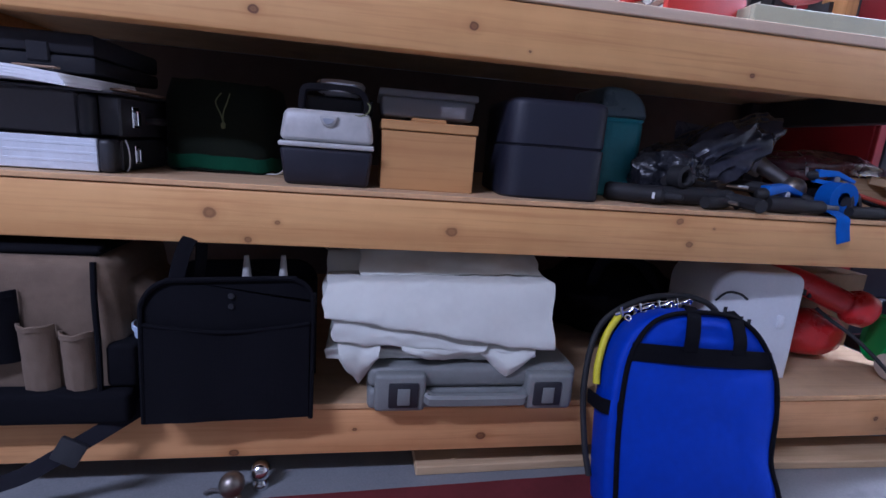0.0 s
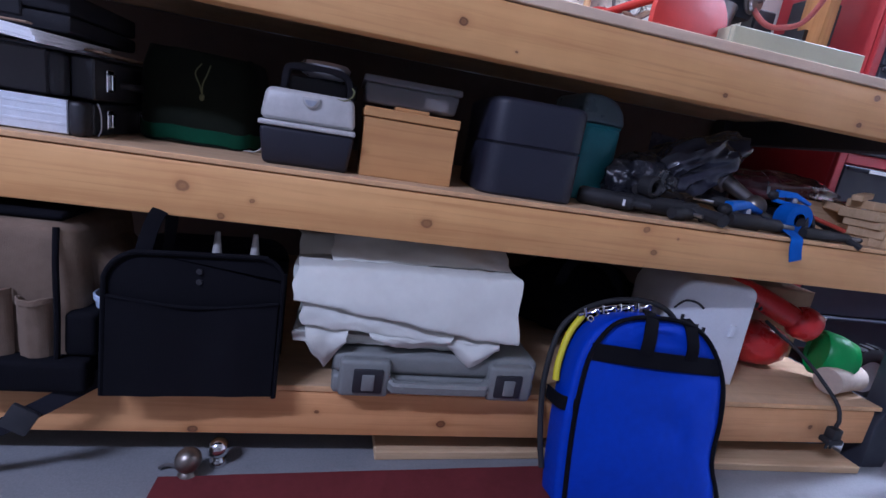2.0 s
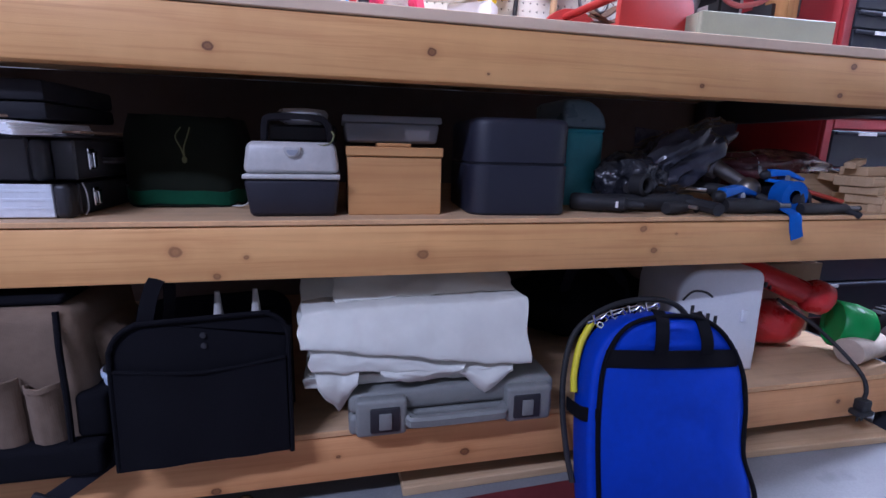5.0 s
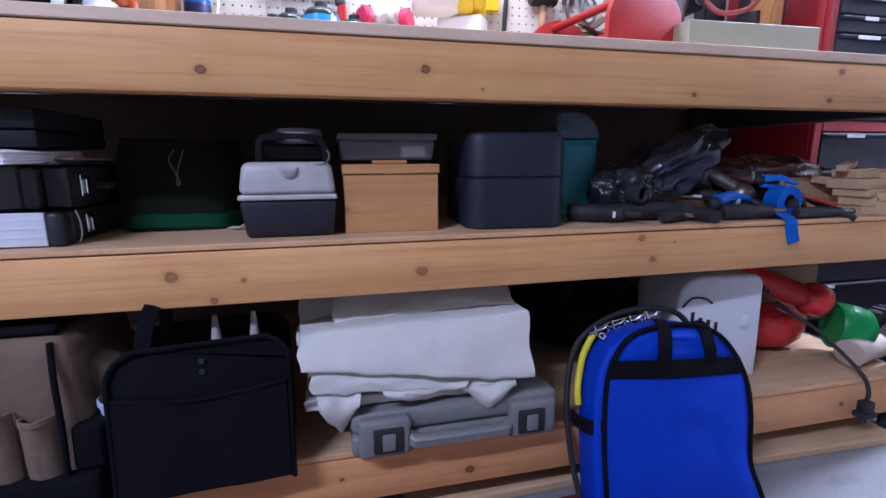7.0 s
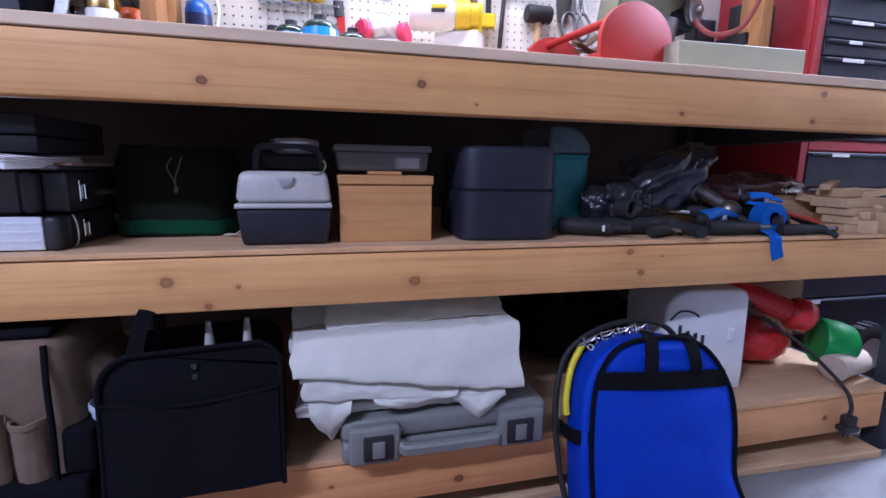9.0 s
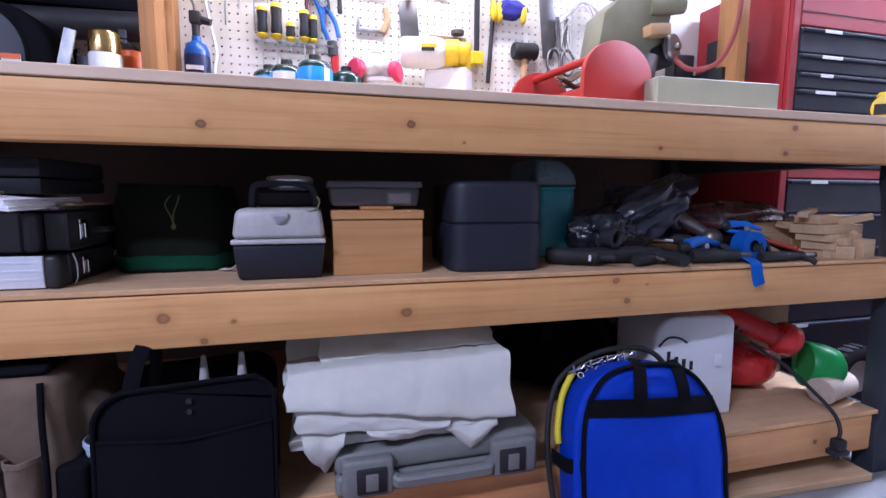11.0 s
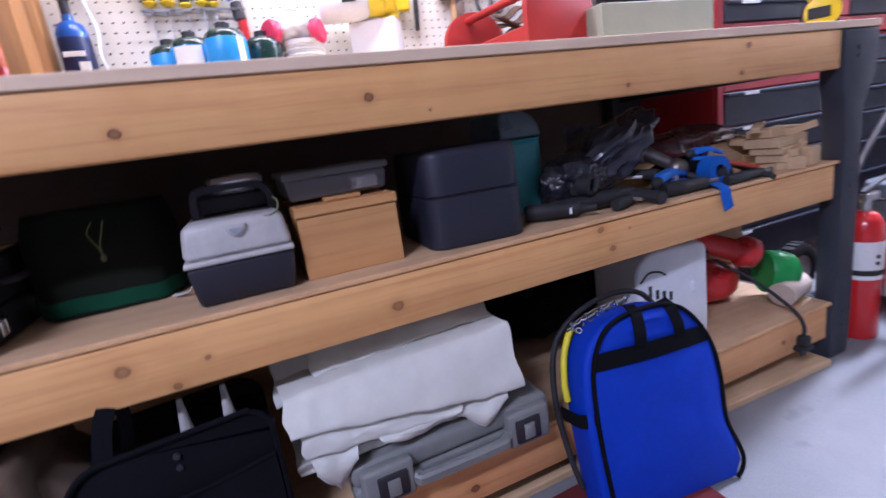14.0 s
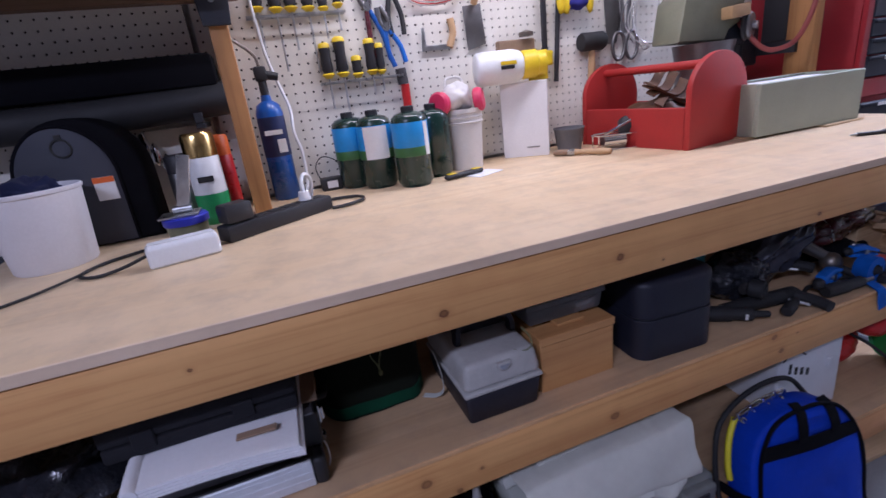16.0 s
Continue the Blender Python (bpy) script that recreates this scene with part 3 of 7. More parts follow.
bm = B()
g = sheet(bm, 40, 14, bag_skin)
bm.faces.new([g[i][14] for i in range(40)])
bmesh.ops.remove_doubles(bm, verts=bm.verts[:], dist=0.0004)
part("sack", bm, M_GREENBAG, t, sharp=80)
bm = B()
sheet(bm, 40, 4, lambda u, v: tuple(Vector(bag_skin(u, 0.02 + 0.15 * v)) * 1.012 + Vector((0, 0, 0.001))), 0.002)
part("base_band", bm, M_GREENBAND, t, "bright green band round the base", sharp=80)
bm = B()
tube(bm, [(0.008, -0.088, 0.136), (0.0, -0.093, 0.12), (0.008, -0.0945, 0.10), (0.012, -0.0945, 0.085)], 0.0011, 6)
tube(bm, [(0.022, -0.088, 0.136), (0.018, -0.093, 0.12), (0.012, -0.0945, 0.102), (0.012, -0.0945, 0.085)], 0.0011, 6)
lumpy(bm, (0.012, -0.0955, 0.082), (0.004, 0.003, 0.006), 1, sub=2)
part("drawcord", bm, M_CORD, t, "pale green drawcord with a knot")
bm = B()
tube(bm, [(0.085, -0.09, 0.004), (0.105, -0.105, 0.006), (0.118, -0.11, 0.018), (0.12, -0.10, 0.05), (0.115, -0.085, 0.085)], 0, 8, flat=(0.012, 0.0015))
part("side_tape", bm, M_CANVAS, t, "pale cloth tape at the side")

# tackle box
t = thing("tackle_box", "small tackle box with pale grey lid and dark base", "toolbox", put(-0.2130, 0.138, ZM))


def tub(bm, w0, d0, w1, d1, z0, z1, r=0.012):
    vs = box(bm, -w0 / 2, w0 / 2, -d0 / 2, d0 / 2, z0, z1, 0.0)
    for v in vs:
        if v.co.z > (z0 + z1) / 2:
            v.co.x *= w1 / w0
            v.co.y *= d1 / d0
    es = list({e for v in vs for e in v.link_edges})
    bmesh.ops.bevel(bm, geom=es, offset=r, segments=3, affect="EDGES", profile=0.5, clamp_overlap=True)


bm = B()
tub(bm, 0.138, 0.198, 0.152, 0.212, 0.0, 0.062, 0.008)
part("base", bm, M_BASEDARK, t)
bm = B()
tub(bm, 0.155, 0.216, 0.154, 0.215, 0.0625, 0.071, 0.003)
part("lid_rim", bm, M_LIDGREY, t, "pale grey rim of the lid")
bm = B()
tub(bm, 0.153, 0.214, 0.139, 0.199, 0.0715, 0.123, 0.011)
part("lid", bm, M_LIDGREY, t, "pale grey domed lid")
bm = B()
outline(bm, arc(0, 0, 0.0135, 180, 360, 10) + [(0.0135, 0.004), (-0.0135, 0.004)], -0.108, -0.100, 0.002, pose(0.002, 0.0, 0.111))
part("latch_boss", bm, M_LIDGREY, t)
bm = B()
outline(bm, arc(0, 0, 0.009, 180, 360, 8), -0.1095, -0.107, 0.0, pose(0.002, 0, 0.110))
part("latch", bm, plain("grey_latch", (0.30, 0.32, 0.36), 0.4), t, "grey latch tongue")
bm = B()
tube(bm, [(-0.052, -0.02, 0.118), (-0.050, -0.022, 0.150), (-0.044, -0.022, 0.163), (-0.02, -0.022, 0.166), (0.03, -0.022, 0.166), (0.052, -0.022, 0.160), (0.060, -0.022, 0.145), (0.062, -0.02, 0.118)], 0, 8, flat=(0.022, 0.013), side=(1, 0, 0))
part("handle", bm, M_BASEDARK, t, "dark arched carrying handle")
bm = B()
tube(bm, [(0.03, -0.09, 0.122), (0.05, -0.098, 0.118), (0.064, -0.096, 0.124), (0.068, -0.08, 0.135), (0.064, -0.06, 0.142)], 0.0014, 6)
part("string", bm, M_CORD, t, "loose bit of pale string")
bm = B()
lathe(bm, [(0.0, 0.0), (0.03, 0.0), (0.042, 0.006), (0.045, 0.020), (0.040, 0.026), (0.0, 0.030)], None, 28)
solo("round_tin", bm, plain("pale_tin", (0.66, 0.67, 0.70), 0.28, 0.7), "round grey tin standing behind the tackle box handle", "tin", put(-0.1995, 0.150, ZM + 0.1545))
solo("small_case", boxes((-0.06, 0.06, -0.045, 0.045, 0.0, 0.03), bevel=0.004), M_BLACKPL, "flat black case lying on the tackle box lid", "case", put(-0.1995, 0.188, ZM + 0.1235))

# wooden box
t = thing("wooden_box", "small smooth cedar box with a flat lid", "box", put(-0.0405, 0.056, ZM) @ Matrix.Scale(1.02, 4))
part("front_board", boxes((-0.081, 0.081, 0.0, 0.012, 0.0, 0.0985), bevel=0.0012), M_CEDAR, t)
part("back_board", boxes((-0.081, 0.081, 0.168, 0.18, 0.0, 0.0985), bevel=0.0012), M_CEDAR, t)
for sx in (-1, 1):
    part("side_board", boxes((sx * 0.075 - 0.006, sx * 0.075 + 0.006, 0.0125, 0.1675, 0.0, 0.0985), bevel=0.0012), M_CEDAR, t)
part("lid", boxes((-0.083, 0.0835, -0.003, 0.183, 0.100, 0.116), bevel=0.0018), M_CEDAR, t, "flat overhanging lid")
part("lid_batten", boxes((-0.03, 0.03, 0.02, 0.06, 0.1165, 0.1225), bevel=0.001), M_CEDAR, t)

t = thing("parts_organizer", "clear plastic parts organizer on a wooden box", "organizer", put(-0.0415, 0.088, ZM + 0.1255) @ Matrix.Scale(1.02, 4))
bm = B()
tub(bm, 0.160, 0.20, 0.168, 0.208, 0.0, 0.034, 0.006)
bmesh.ops.transform(bm, matrix=Matrix.Translation((0, 0.104, 0)), verts=bm.verts[:])
part("tray", bm, M_CLEAR, t, "cloudy compartment tray")
bm = B()
tub(bm, 0.176, 0.214, 0.174, 0.212, 0.0345, 0.046, 0.003)
bmesh.ops.transform(bm, matrix=Matrix.Translation((0, 0.104, 0)), verts=bm.verts[:])
part("lid", bm, M_CLEAR, t, "cloudy hinged lid")
part("label_card", boxes((0.022, 0.066, 0.004, 0.016, 0.006, 0.024), bevel=0.001), M_PAPER, t, "white slip inside")
for xx in (-0.03, 0.03):
    part("divider", boxes((xx - 0.001, xx + 0.001, 0.01, 0.19, 0.002, 0.03)), M_CLEAR, t)
part("filling", boxes((-0.07, 0.015, 0.02, 0.18, 0.002, 0.014), bevel=0.004), M_GREYVINYL, t, "grey small parts inside")

# slate case
t = thing("instrument_case", "dark slate moulded case with rounded corners standing upright", "case", put(0.186, 0.030, ZM, -4) @ Matrix.Scale(1.025, 4))


def rounded(bm, w, d, z0, z1, r, top=0.0, n=6, y0=0.0):
    """A block with rounded upright corners; top narrows its upper edge."""
    def loop(z, inset):
        pts = []
        for cx, cy, a in ((w / 2 - r, d - r, 0), (-w / 2 + r, d - r, 90), (-w / 2 + r, r, 180), (w / 2 - r, r, 270)):
            for i in range(n + 1):
                b = radians(a + 90 * i / n)
                rr = max(0.001, r - inset)
                pts.append((cx + rr * math.cos(b), y0 + cy + rr * math.sin(b), z))
        return [bm.verts.new(p) for p in pts]
    e = min(0.012, (z1 - z0) * 0.3) if top else 0.0015
    ls = [loop(z0, 0.004), loop(z0 + 0.004, 0.0), loop(z1 - e, 0.0)]
    ls += [loop(z1 - e + e * math.sin(radians(a)), e * (1 - math.cos(radians(a)))) for a in ((30, 60, 90) if e > 0.004 else (90,))]
    for a, b in zip(ls, ls[1:]):
        for i in range(len(a)):
            j = (i + 1) % len(a)
            bm.faces.new((a[i], a[j], b[j], b[i]))
    bm.faces.new(ls[0][::-1]), bm.faces.new(ls[-1])


bm = B()
rounded(bm, 0.186, 0.235, 0.0, 0.0895, 0.036)
part("lower_shell", bm, M_SLATE, t)
bm = B()
rounded(bm, 0.184, 0.233, 0.0903, 0.170, 0.036, 1, y0=0.001)
part("upper_shell", bm, M_SLATE, t)
bm = B()
rounded(bm, 0.180, 0.229, 0.087, 0.092, 0.035, y0=0.003)
part("seam", bm, M_BLACKPL, t, "dark seam between the shells")

# teal jug
t = thing("plastic_jug", "teal plastic jug with pale cloudy sloping shoulder", "jug", put(0.395, 0.19, ZM))
bm = B()
rounded(bm, 0.108, 0.17, 0.0, 0.165, 0.03, 1)
part("body", bm, M_TEAL, t)
bm = B()
outline(bm, [(-0.053, 0.1675), (0.052, 0.1675), (0.053, 0.178), (0.047, 0.196), (0.032, 0.214), (0.012, 0.226), (-0.012, 0.230), (-0.044, 0.230), (-0.053, 0.222)], 0.006, 0.162, 0.010, seg=3)
part("shoulder", bm, M_TEALCLEAR, t, "pale cloudy sloping shoulder", sharp=50)
bm = B()
rounded(bm, 0.111, 0.173, 0.160, 0.167, 0.031, y0=-0.0015)
part("rim", bm, M_TEAL, t, "raised rim")

# polythene bags and hand tools
bm = B()
crumple(bm, (0, 0, 0.0), (0.145, 0.065, 0.062), 3.1, 0.42, 0.85)
bmesh.ops.transform(bm, matrix=pose(0, 0, 0.100, 0, -30, 0), verts=bm.verts[:])
solo("clear_bag", bm, M_SMOKE, "crumpled smoky polythene bag full of small parts", "plastic bag", put(0.585, 0.165, ZM), sharp=40)
bm = B()
crumple(bm, (0, 0, 0.06), (0.085, 0.06, 0.06), 8.4, 0.32, 0.8)
solo("black_bag", bm, M_BLACKBAG, "crumpled black polythene bag", "plastic bag", put(0.50, 0.16, ZM), sharp=40)
bm = B()
crumple(bm, (0, 0, 0.085), (0.125, 0.15, 0.086), 5.2, 0.34, 0.9)
solo("black_bag", bm, M_BLACKBAG, "large crumpled black polythene bag beside the cases", "plastic bag", put(-0.945, 0.20, ZM), sharp=40)
bm = B()
sheet(bm, 14, 14, lambda u, v: (-0.06 + 0.12 * u, 0.012 * noise.noise(Vector((u * 3, v * 3, 2))) + 0.02 * v, 0.178 * v * (1 - 0.08 * u)), 0.004)
solo("zip_bag", bm, M_ZIPBAG, "flat cloudy zip bag standing among the tools", "plastic bag", put(0.640, 0.262, ZM + 0.004, -6), sharp=60)


def pistol_tool(m, mat, label, name="caulking_gun"):
    t = thing(name, label, "hand tool", m)
    bm = B()
    rod(bm, (-0.10, 0, 0.018), (0.06, 0, 0.020), 0.016, 0.018, 14)
    part("barrel", bm, mat, t)
    bm = B()
    rod(bm, (-0.118, 0, 0.018), (-0.1, 0, 0.018), 0.010, 0.015, 12)
    part("nose", bm, M_GUNMETAL, t)
    bm = B()
    box(bm, 0.06, 0.10, -0.013, 0.013, 0.004, 0.036, 0.006, 2)
    part("housing", bm, mat, t)
    bm = B()
    tube(bm, [(0.085, 0, 0.02), (0.10, -0.02, 0.018), (0.11, -0.055, 0.016), (0.112, -0.075, 0.014)], 0.013, 10)
    part("grip", bm, M_RUBBER, t)
    bm = B()
    tube(bm, [(0.065, -0.01, 0.016), (0.075, -0.03, 0.015), (0.085, -0.05, 0.014)], 0.004, 6)
    part("trigger", bm, M_STEEL, t, "steel trigger")
    return t


def roller(name, m, r, length, mat, label, cap=M_GUNMETAL):
    t = thing(name, label, "hand tool", m)
    bm = B()
    lathe(bm, [(0, 0), (r * 0.8, 0), (r, 0.006), (r, length * 0.55), (r * 0.82, length * 0.6), (r * 0.85, length * 0.94), (r * 0.6, length), (0, length)], pose(0, 0, r, 0, 90, 0), 18)
    part("grip", bm, mat, t)
    bm = B()
    lathe(bm, [(0, 0), (r * 0.45, 0), (r * 0.4, 0.03), (0, 0.034)], pose(length, 0, r, 0, 90, 0), 12)
    part("tip", bm, cap, t)
    return t


roller("flashlight", put(0.325, 0.105, ZM + 0.001, -34), 0.018, 0.11, M_RUBBER, "black rubber-coated flashlight lying on the shelf", M_RUBBER)
part("lens_mark", boxes((0.088, 0.093, -0.0186, -0.010, 0.012, 0.024)), M_LABEL, bpy.data.objects["flashlight"], "small white mark")
pistol_tool(put(0.475, 0.075, ZM + 0.001, -8), M_RUBBER, "black pistol-grip hand tool lying on the shelf", "spray_gun")
pistol_tool(put(0.56, 0.135, ZM + 0.028, 18), M_BLACKPL, "black pistol-grip hand tool on top of others", "heat_gun")
roller("socket_driver", put(0.485, 0.02, ZM + 0.001, 20), 0.013, 0.07, M_RUBBER, "short black handled tool at the shelf front")
bm = B()
lathe(bm, [(0.016, 0), (0.022, 0.004), (0.022, 0.03), (0.016, 0.034), (0.012, 0.03), (0.012, 0.004)], pose(0, 0, 0.022, 90, 0, 20), 20)
solo("steel_ring", bm, M_RUBBER, "black rubber pipe ring", "pipe fitting", put(0.455, 0.09, ZM + 0.034))
bm = B()
tube(bm, [(0, 0, 0), (0.05, 0.02, 0.012), (0.10, 0.01, 0.004), (0.15, 0.03, 0.004), (0.20, 0.01, 0.006)], 0.005, 8)
solo("rubber_hose", bm, M_RUBBER, "short black rubber hose", "hose", put(0.58, 0.05, ZM + 0.005))


def blue_clamp(m, label):
    t = thing("spring_clamp", label, "clamp", m, group="blue clamps")
    bm = B()
    outline(bm, [(-0.05, 0.0), (0.0, 0.012), (0.05, 0.004), (0.052, 0.012), (0.0, 0.028), (-0.05, 0.022)], -0.011, 0.011, 0.003)
    part("upper_jaw", bm, M_BLUE, t)
    bm = B()
    outline(bm, [(-0.05, -0.004), (0.0, -0.002), (0.05, -0.002), (0.052, -0.008), (0.0, -0.014), (-0.05, -0.014)], -0.011, 0.011, 0.003)
    part("lower_jaw", bm, M_BLUE, t)
    bm = B()
    rod(bm, (0, -0.014, 0.005), (0, 0.014, 0.005), 0.008, n=14)
    part("pivot", bm, M_STEEL, t, "steel pivot pin")
    bm = B()
    lumpy(bm, (-0.055, 0, 0.004), (0.018, 0.013, 0.014), 2.0, 0.1, 2, 2)
    part("pad", bm, M_RUBBER, t, "black jaw pad")
    return t


blue_clamp(put(0.685, 0.06, ZM + 0.030, 12), "bright blue plastic spring clamp among the tools")
blue_clamp(put(0.800, 0.060, ZM + 0.070, -14, 0, 8) @ Matrix.Scale(0.75, 4), "bright blue plastic spring clamp on top of the strap roll")
roller("pry_bar", put(0.635, 0.035, ZM + 0.001, -4), 0.016, 0.12, M_RUBBER, "thick black rubber tool handle at the shelf edge")
t = thing("hand_drill", "old dull steel hand drill with round gear case", "drill", put(0.745, 0.095, ZM + 0.004))
bm = B()
lumpy(bm, (0, 0, 0.042), (0.026, 0.024, 0.026), 0.3, 0.03, 1.0, 3)
part("gear_case", bm, M_BRASSY, t)
bm = B()
rod(bm, (-0.005, 0.012, 0.055), (-0.045, 0.05, 0.088), 0.013, 0.017, 14)
rod(bm, (-0.045, 0.05, 0.088), (-0.052, 0.056, 0.094), 0.019, 0.019, 14)
part("chuck", bm, M_GUNMETAL, t)
bm = B()
box(bm, -0.024, 0.024, -0.018, 0.018, 0, 0.034, 0.004, 2, pose(-0.06, 0.065, 0.072, 20, 20, 30))
part("motor_block", bm, plain("grey_casting", (0.34, 0.34, 0.36), 0.45), t, "grey cast block")
bm = B()
rod(bm, (0.01, -0.01, 0.03), (0.035, -0.045, 0.012), 0.009, 0.011, 12)
part("handle", bm, M_RUBBER, t)
t = thing("strap_roll", "rolled blue webbing strap with its end hanging over the beam", "strap", put(0.795, 0.02, ZM))
bm = B()
lathe(bm, [(0.014, -0.017), (0.033, -0.017), (0.033, 0.017), (0.014, 0.017)], pose(0.0, 0.02, 0.036, 90), 26)
part("roll", bm, M_BLUEWEB, t)
bm = B()
tube(bm, [(-0.022, 0.02, 0.018), (-0.025, -0.012, 0.008), (-0.027, -0.028, 0.0), (-0.026, -0.031, -0.02), (-0.018, -0.032, -0.045)], 0, 8, flat=(0.027, 0.003))
part("loose_end", bm, M_BLUEWEB, t, "flat blue end of the strap")
bm = B()
lathe(bm, [(0.010, -0.017), (0.025, -0.017), (0.025, 0.0), (0.010, 0.0)], pose(0.03, 0.015, 0.026, 80, 0, 20), 22)
solo("tape_roll", bm, M_DARKBLUE, "dark blue roll of tape beside the strap", "tape roll", put(0.80, 0.01, ZM))


def pliers(m, mat, label, name="pliers"):
    t = thing(name, label, "pliers", m, group="hand pliers")
    for s in (-1, 1):
        bm = B()
        tube(bm, [(0.0, 0, 0), (0.03, s * 0.012, 0), (0.07, s * 0.022, 0), (0.115, s * 0.016, 0)], 0.0065, 8)
        part("handle", bm, mat, t)
        bm = B()
        tube(bm, [(0.004, s * 0.004, 0), (-0.015, s * 0.010, 0), (-0.045, s * 0.003, 0)], 0.006, 8)
        part("jaw", bm, M_GUNMETAL, t)
    bm = B()
    rod(bm, (0, 0, -0.009), (0, 0, 0.009), 0.011, n=14)
    part("rivet", bm, M_STEEL, t)
    return t


pliers(put(0.850, 0.068, ZM + 0.050, -34, 0, 16) @ Matrix.Scale(0.72, 4), plain("dull_red_grip", (0.40, 0.045, 0.02), 0.45), "red-handled pliers lying on the pile")
pliers(put(0.885, 0.085, ZM + 0.045, -50, 0, 24), M_RUBBER, "black-handled pliers hanging over the shelf edge")
pliers(put(0.87, 0.03, ZM + 0.010, 10), M_RUBBER, "black-handled pliers lying flat")
roller("ratchet_wrench", put(0.80, 0.012, ZM + 0.001, 2), 0.012, 0.13, M_RUBBER, "long black tool handle at the shelf edge")

t = thing("wrapped_bundle", "long maroon bundle wrapped in clear plastic", "bundle", put(0.90, 0.20, ZM + 0.058, 10))
bm = B()
lumpy(bm, (0.01, 0, 0.035), (0.20, 0.055, 0.042), 7.7, 0.32, 2.0, 4)
part("filling", bm, M_MAROON, t, sharp=180)
bm = B()
for k in range(3):
    tube(bm, [(-0.10 + 0.09 * k, -0.052, 0.02), (-0.09 + 0.09 * k, -0.035, 0.056), (-0.07 + 0.09 * k, 0.01, 0.067), (-0.05 + 0.09 * k, 0.05, 0.04)], 0, 6, flat=(0.012, 0.001))
part("wrap_fold", bm, M_CLEAR, t, "shiny clear wrapping folds")
bm = B()
lumpy(bm, (0, 0, 0.022), (0.12, 0.06, 0.026), 4.7, 0.3, 2.2, 3)
solo("rag", bm, M_BLACKNY, "dark crumpled rag under the bundle", "rag", put(0.88, 0.19, ZM + 0.006), sharp=180)

for i, (x, y, z, l, w, h, rz, rx) in enumerate((
        (1.10, 0.085, 0.000, 0.15, 0.085, 0.018, 14, 0), (1.095, 0.08, 0.0185, 0.15, 0.07, 0.020, 18, 0), (1.09, 0.08, 0.039, 0.155, 0.075, 0.017, 12, 0),
        (1.085, 0.085, 0.0565, 0.16, 0.08, 0.022, 9, 0), (1.085, 0.05, 0.000, 0.10, 0.06, 0.030, 34, 0), (1.09, 0.055, 0.0305, 0.09, 0.05, 0.018, 22, 0),
        (1.12, 0.12, 0.000, 0.12, 0.09, 0.036, -8, 0), (1.10, 0.12, 0.0365, 0.15, 0.045, 0.02, 52, 0), (1.06, 0.13, 0.058, 0.13, 0.03, 0.018, -28, 9),
        (1.125, 0.14, 0.058, 0.14, 0.026, 0.016, -62, 12), (1.13, 0.04, 0.000, 0.05, 0.05, 0.045, 10, 0), (1.03, 0.19, 0.000, 0.2, 0.07, 0.08, 4, 0),
        (1.10, 0.10, 0.0795, 0.14, 0.06, 0.020, 5, 0), (1.115, 0.075, 0.075, 0.13, 0.02, 0.016, -48, -16), (1.145, 0.09, 0.062, 0.12, 0.018, 0.018, 62, -22), (1.06, 0.115, 0.100, 0.12, 0.022, 0.014, 28, -5))):
    bm = B()
    box(bm, -l / 2, l / 2, -w / 2, w / 2, 0, h, 0.0015)
    solo("wood_block", bm, M_BLOCK, "sawn pale pine offcut in a pile", "wood offcut", pose(x, y, ZM + z, 0, rx, rz), group="pine offcuts")

# ---- lower shelf ----
t = thing("tool_bag", "khaki canvas tool bag with pockets and black base", "bag", put(-0.648, -0.032, ZB))


bm = B()
vs = box(bm, -0.20, 0.142, 0.004, 0.24, 0.002, 0.258, 0.022, 3)
for v in bm.verts:
    v.co += Vector((0.006 * noise.noise(v.co * 14), 0.006 * noise.noise(v.co * 11 + Vector((3, 1, 1))), 0.0))
    if v.co.x > 0.05:
        v.co.x -= 0.030 * max(0.0, (v.co.z - 0.17) / 0.09)
part("body", bm, M_KHAKI, t, sharp=80)
part("base", boxes((-0.205, 0.150, -0.022, 0.245, 0.0, 0.054), bevel=0.01, seg=3), M_BLACKNY, t, "black reinforced base")
bm = B()
box(bm, 0.112, 0.158, -0.004, 0.05, 0.0545, 0.128, 0.009, 3)
for v in bm.verts:
    v.co += Vector((0.004 * noise.noise(v.co * 18), 0.004 * noise.noise(v.co * 15 + Vector((1, 2, 1))), 0.0))
part("side_patch", bm, M_BLACKNY, t, "black wear patch at the corner", sharp=80)
part("top_flap", boxes((-0.20, 0.10, 0.03, 0.22, 0.2585, 0.272), bevel=0.007, seg=3), M_BLACKNY, t, "dark zipped top")
bm = B()
tube(bm, [(0.105, -0.008, 0.03), (0.108, -0.008, 0.12), (0.106, -0.004, 0.20), (0.10, 0.012, 0.255)], 0.0045, 8)
part("piping", bm, M_BLACKNY, t, "dark piping along the edge")


def pocket(x0, x1, z0, z1, depth, parent, mat, name="pocket"):
    bm = B()

    def skin(u, v):
        b = math.sin(math.pi * u) ** 0.6 if 0 < u < 1 else 0
        return (x0 + (x1 - x0) * u, 0.002 - depth * b * (0.6 + 0.4 * v) - 0.002 * noise.noise(Vector((u * 5, v * 4, x0 * 9))), z0 + (z1 - z0) * v + 0.003 * noise.noise(Vector((u * 4, 1, x0 * 20))) * v)
    sheet(bm, 14, 10, skin, 0.003)
    p = part(name, bm, mat, parent, sharp=80)
    bm = B()
    tube(bm, [skin(u, 0.97) for u in (0.02, 0.2, 0.4, 0.6, 0.8, 0.98)], 0, 6, 3, flat=(0.010, 0.0045), side=(0, 1, 0))
    part("hem", bm, mat, p)


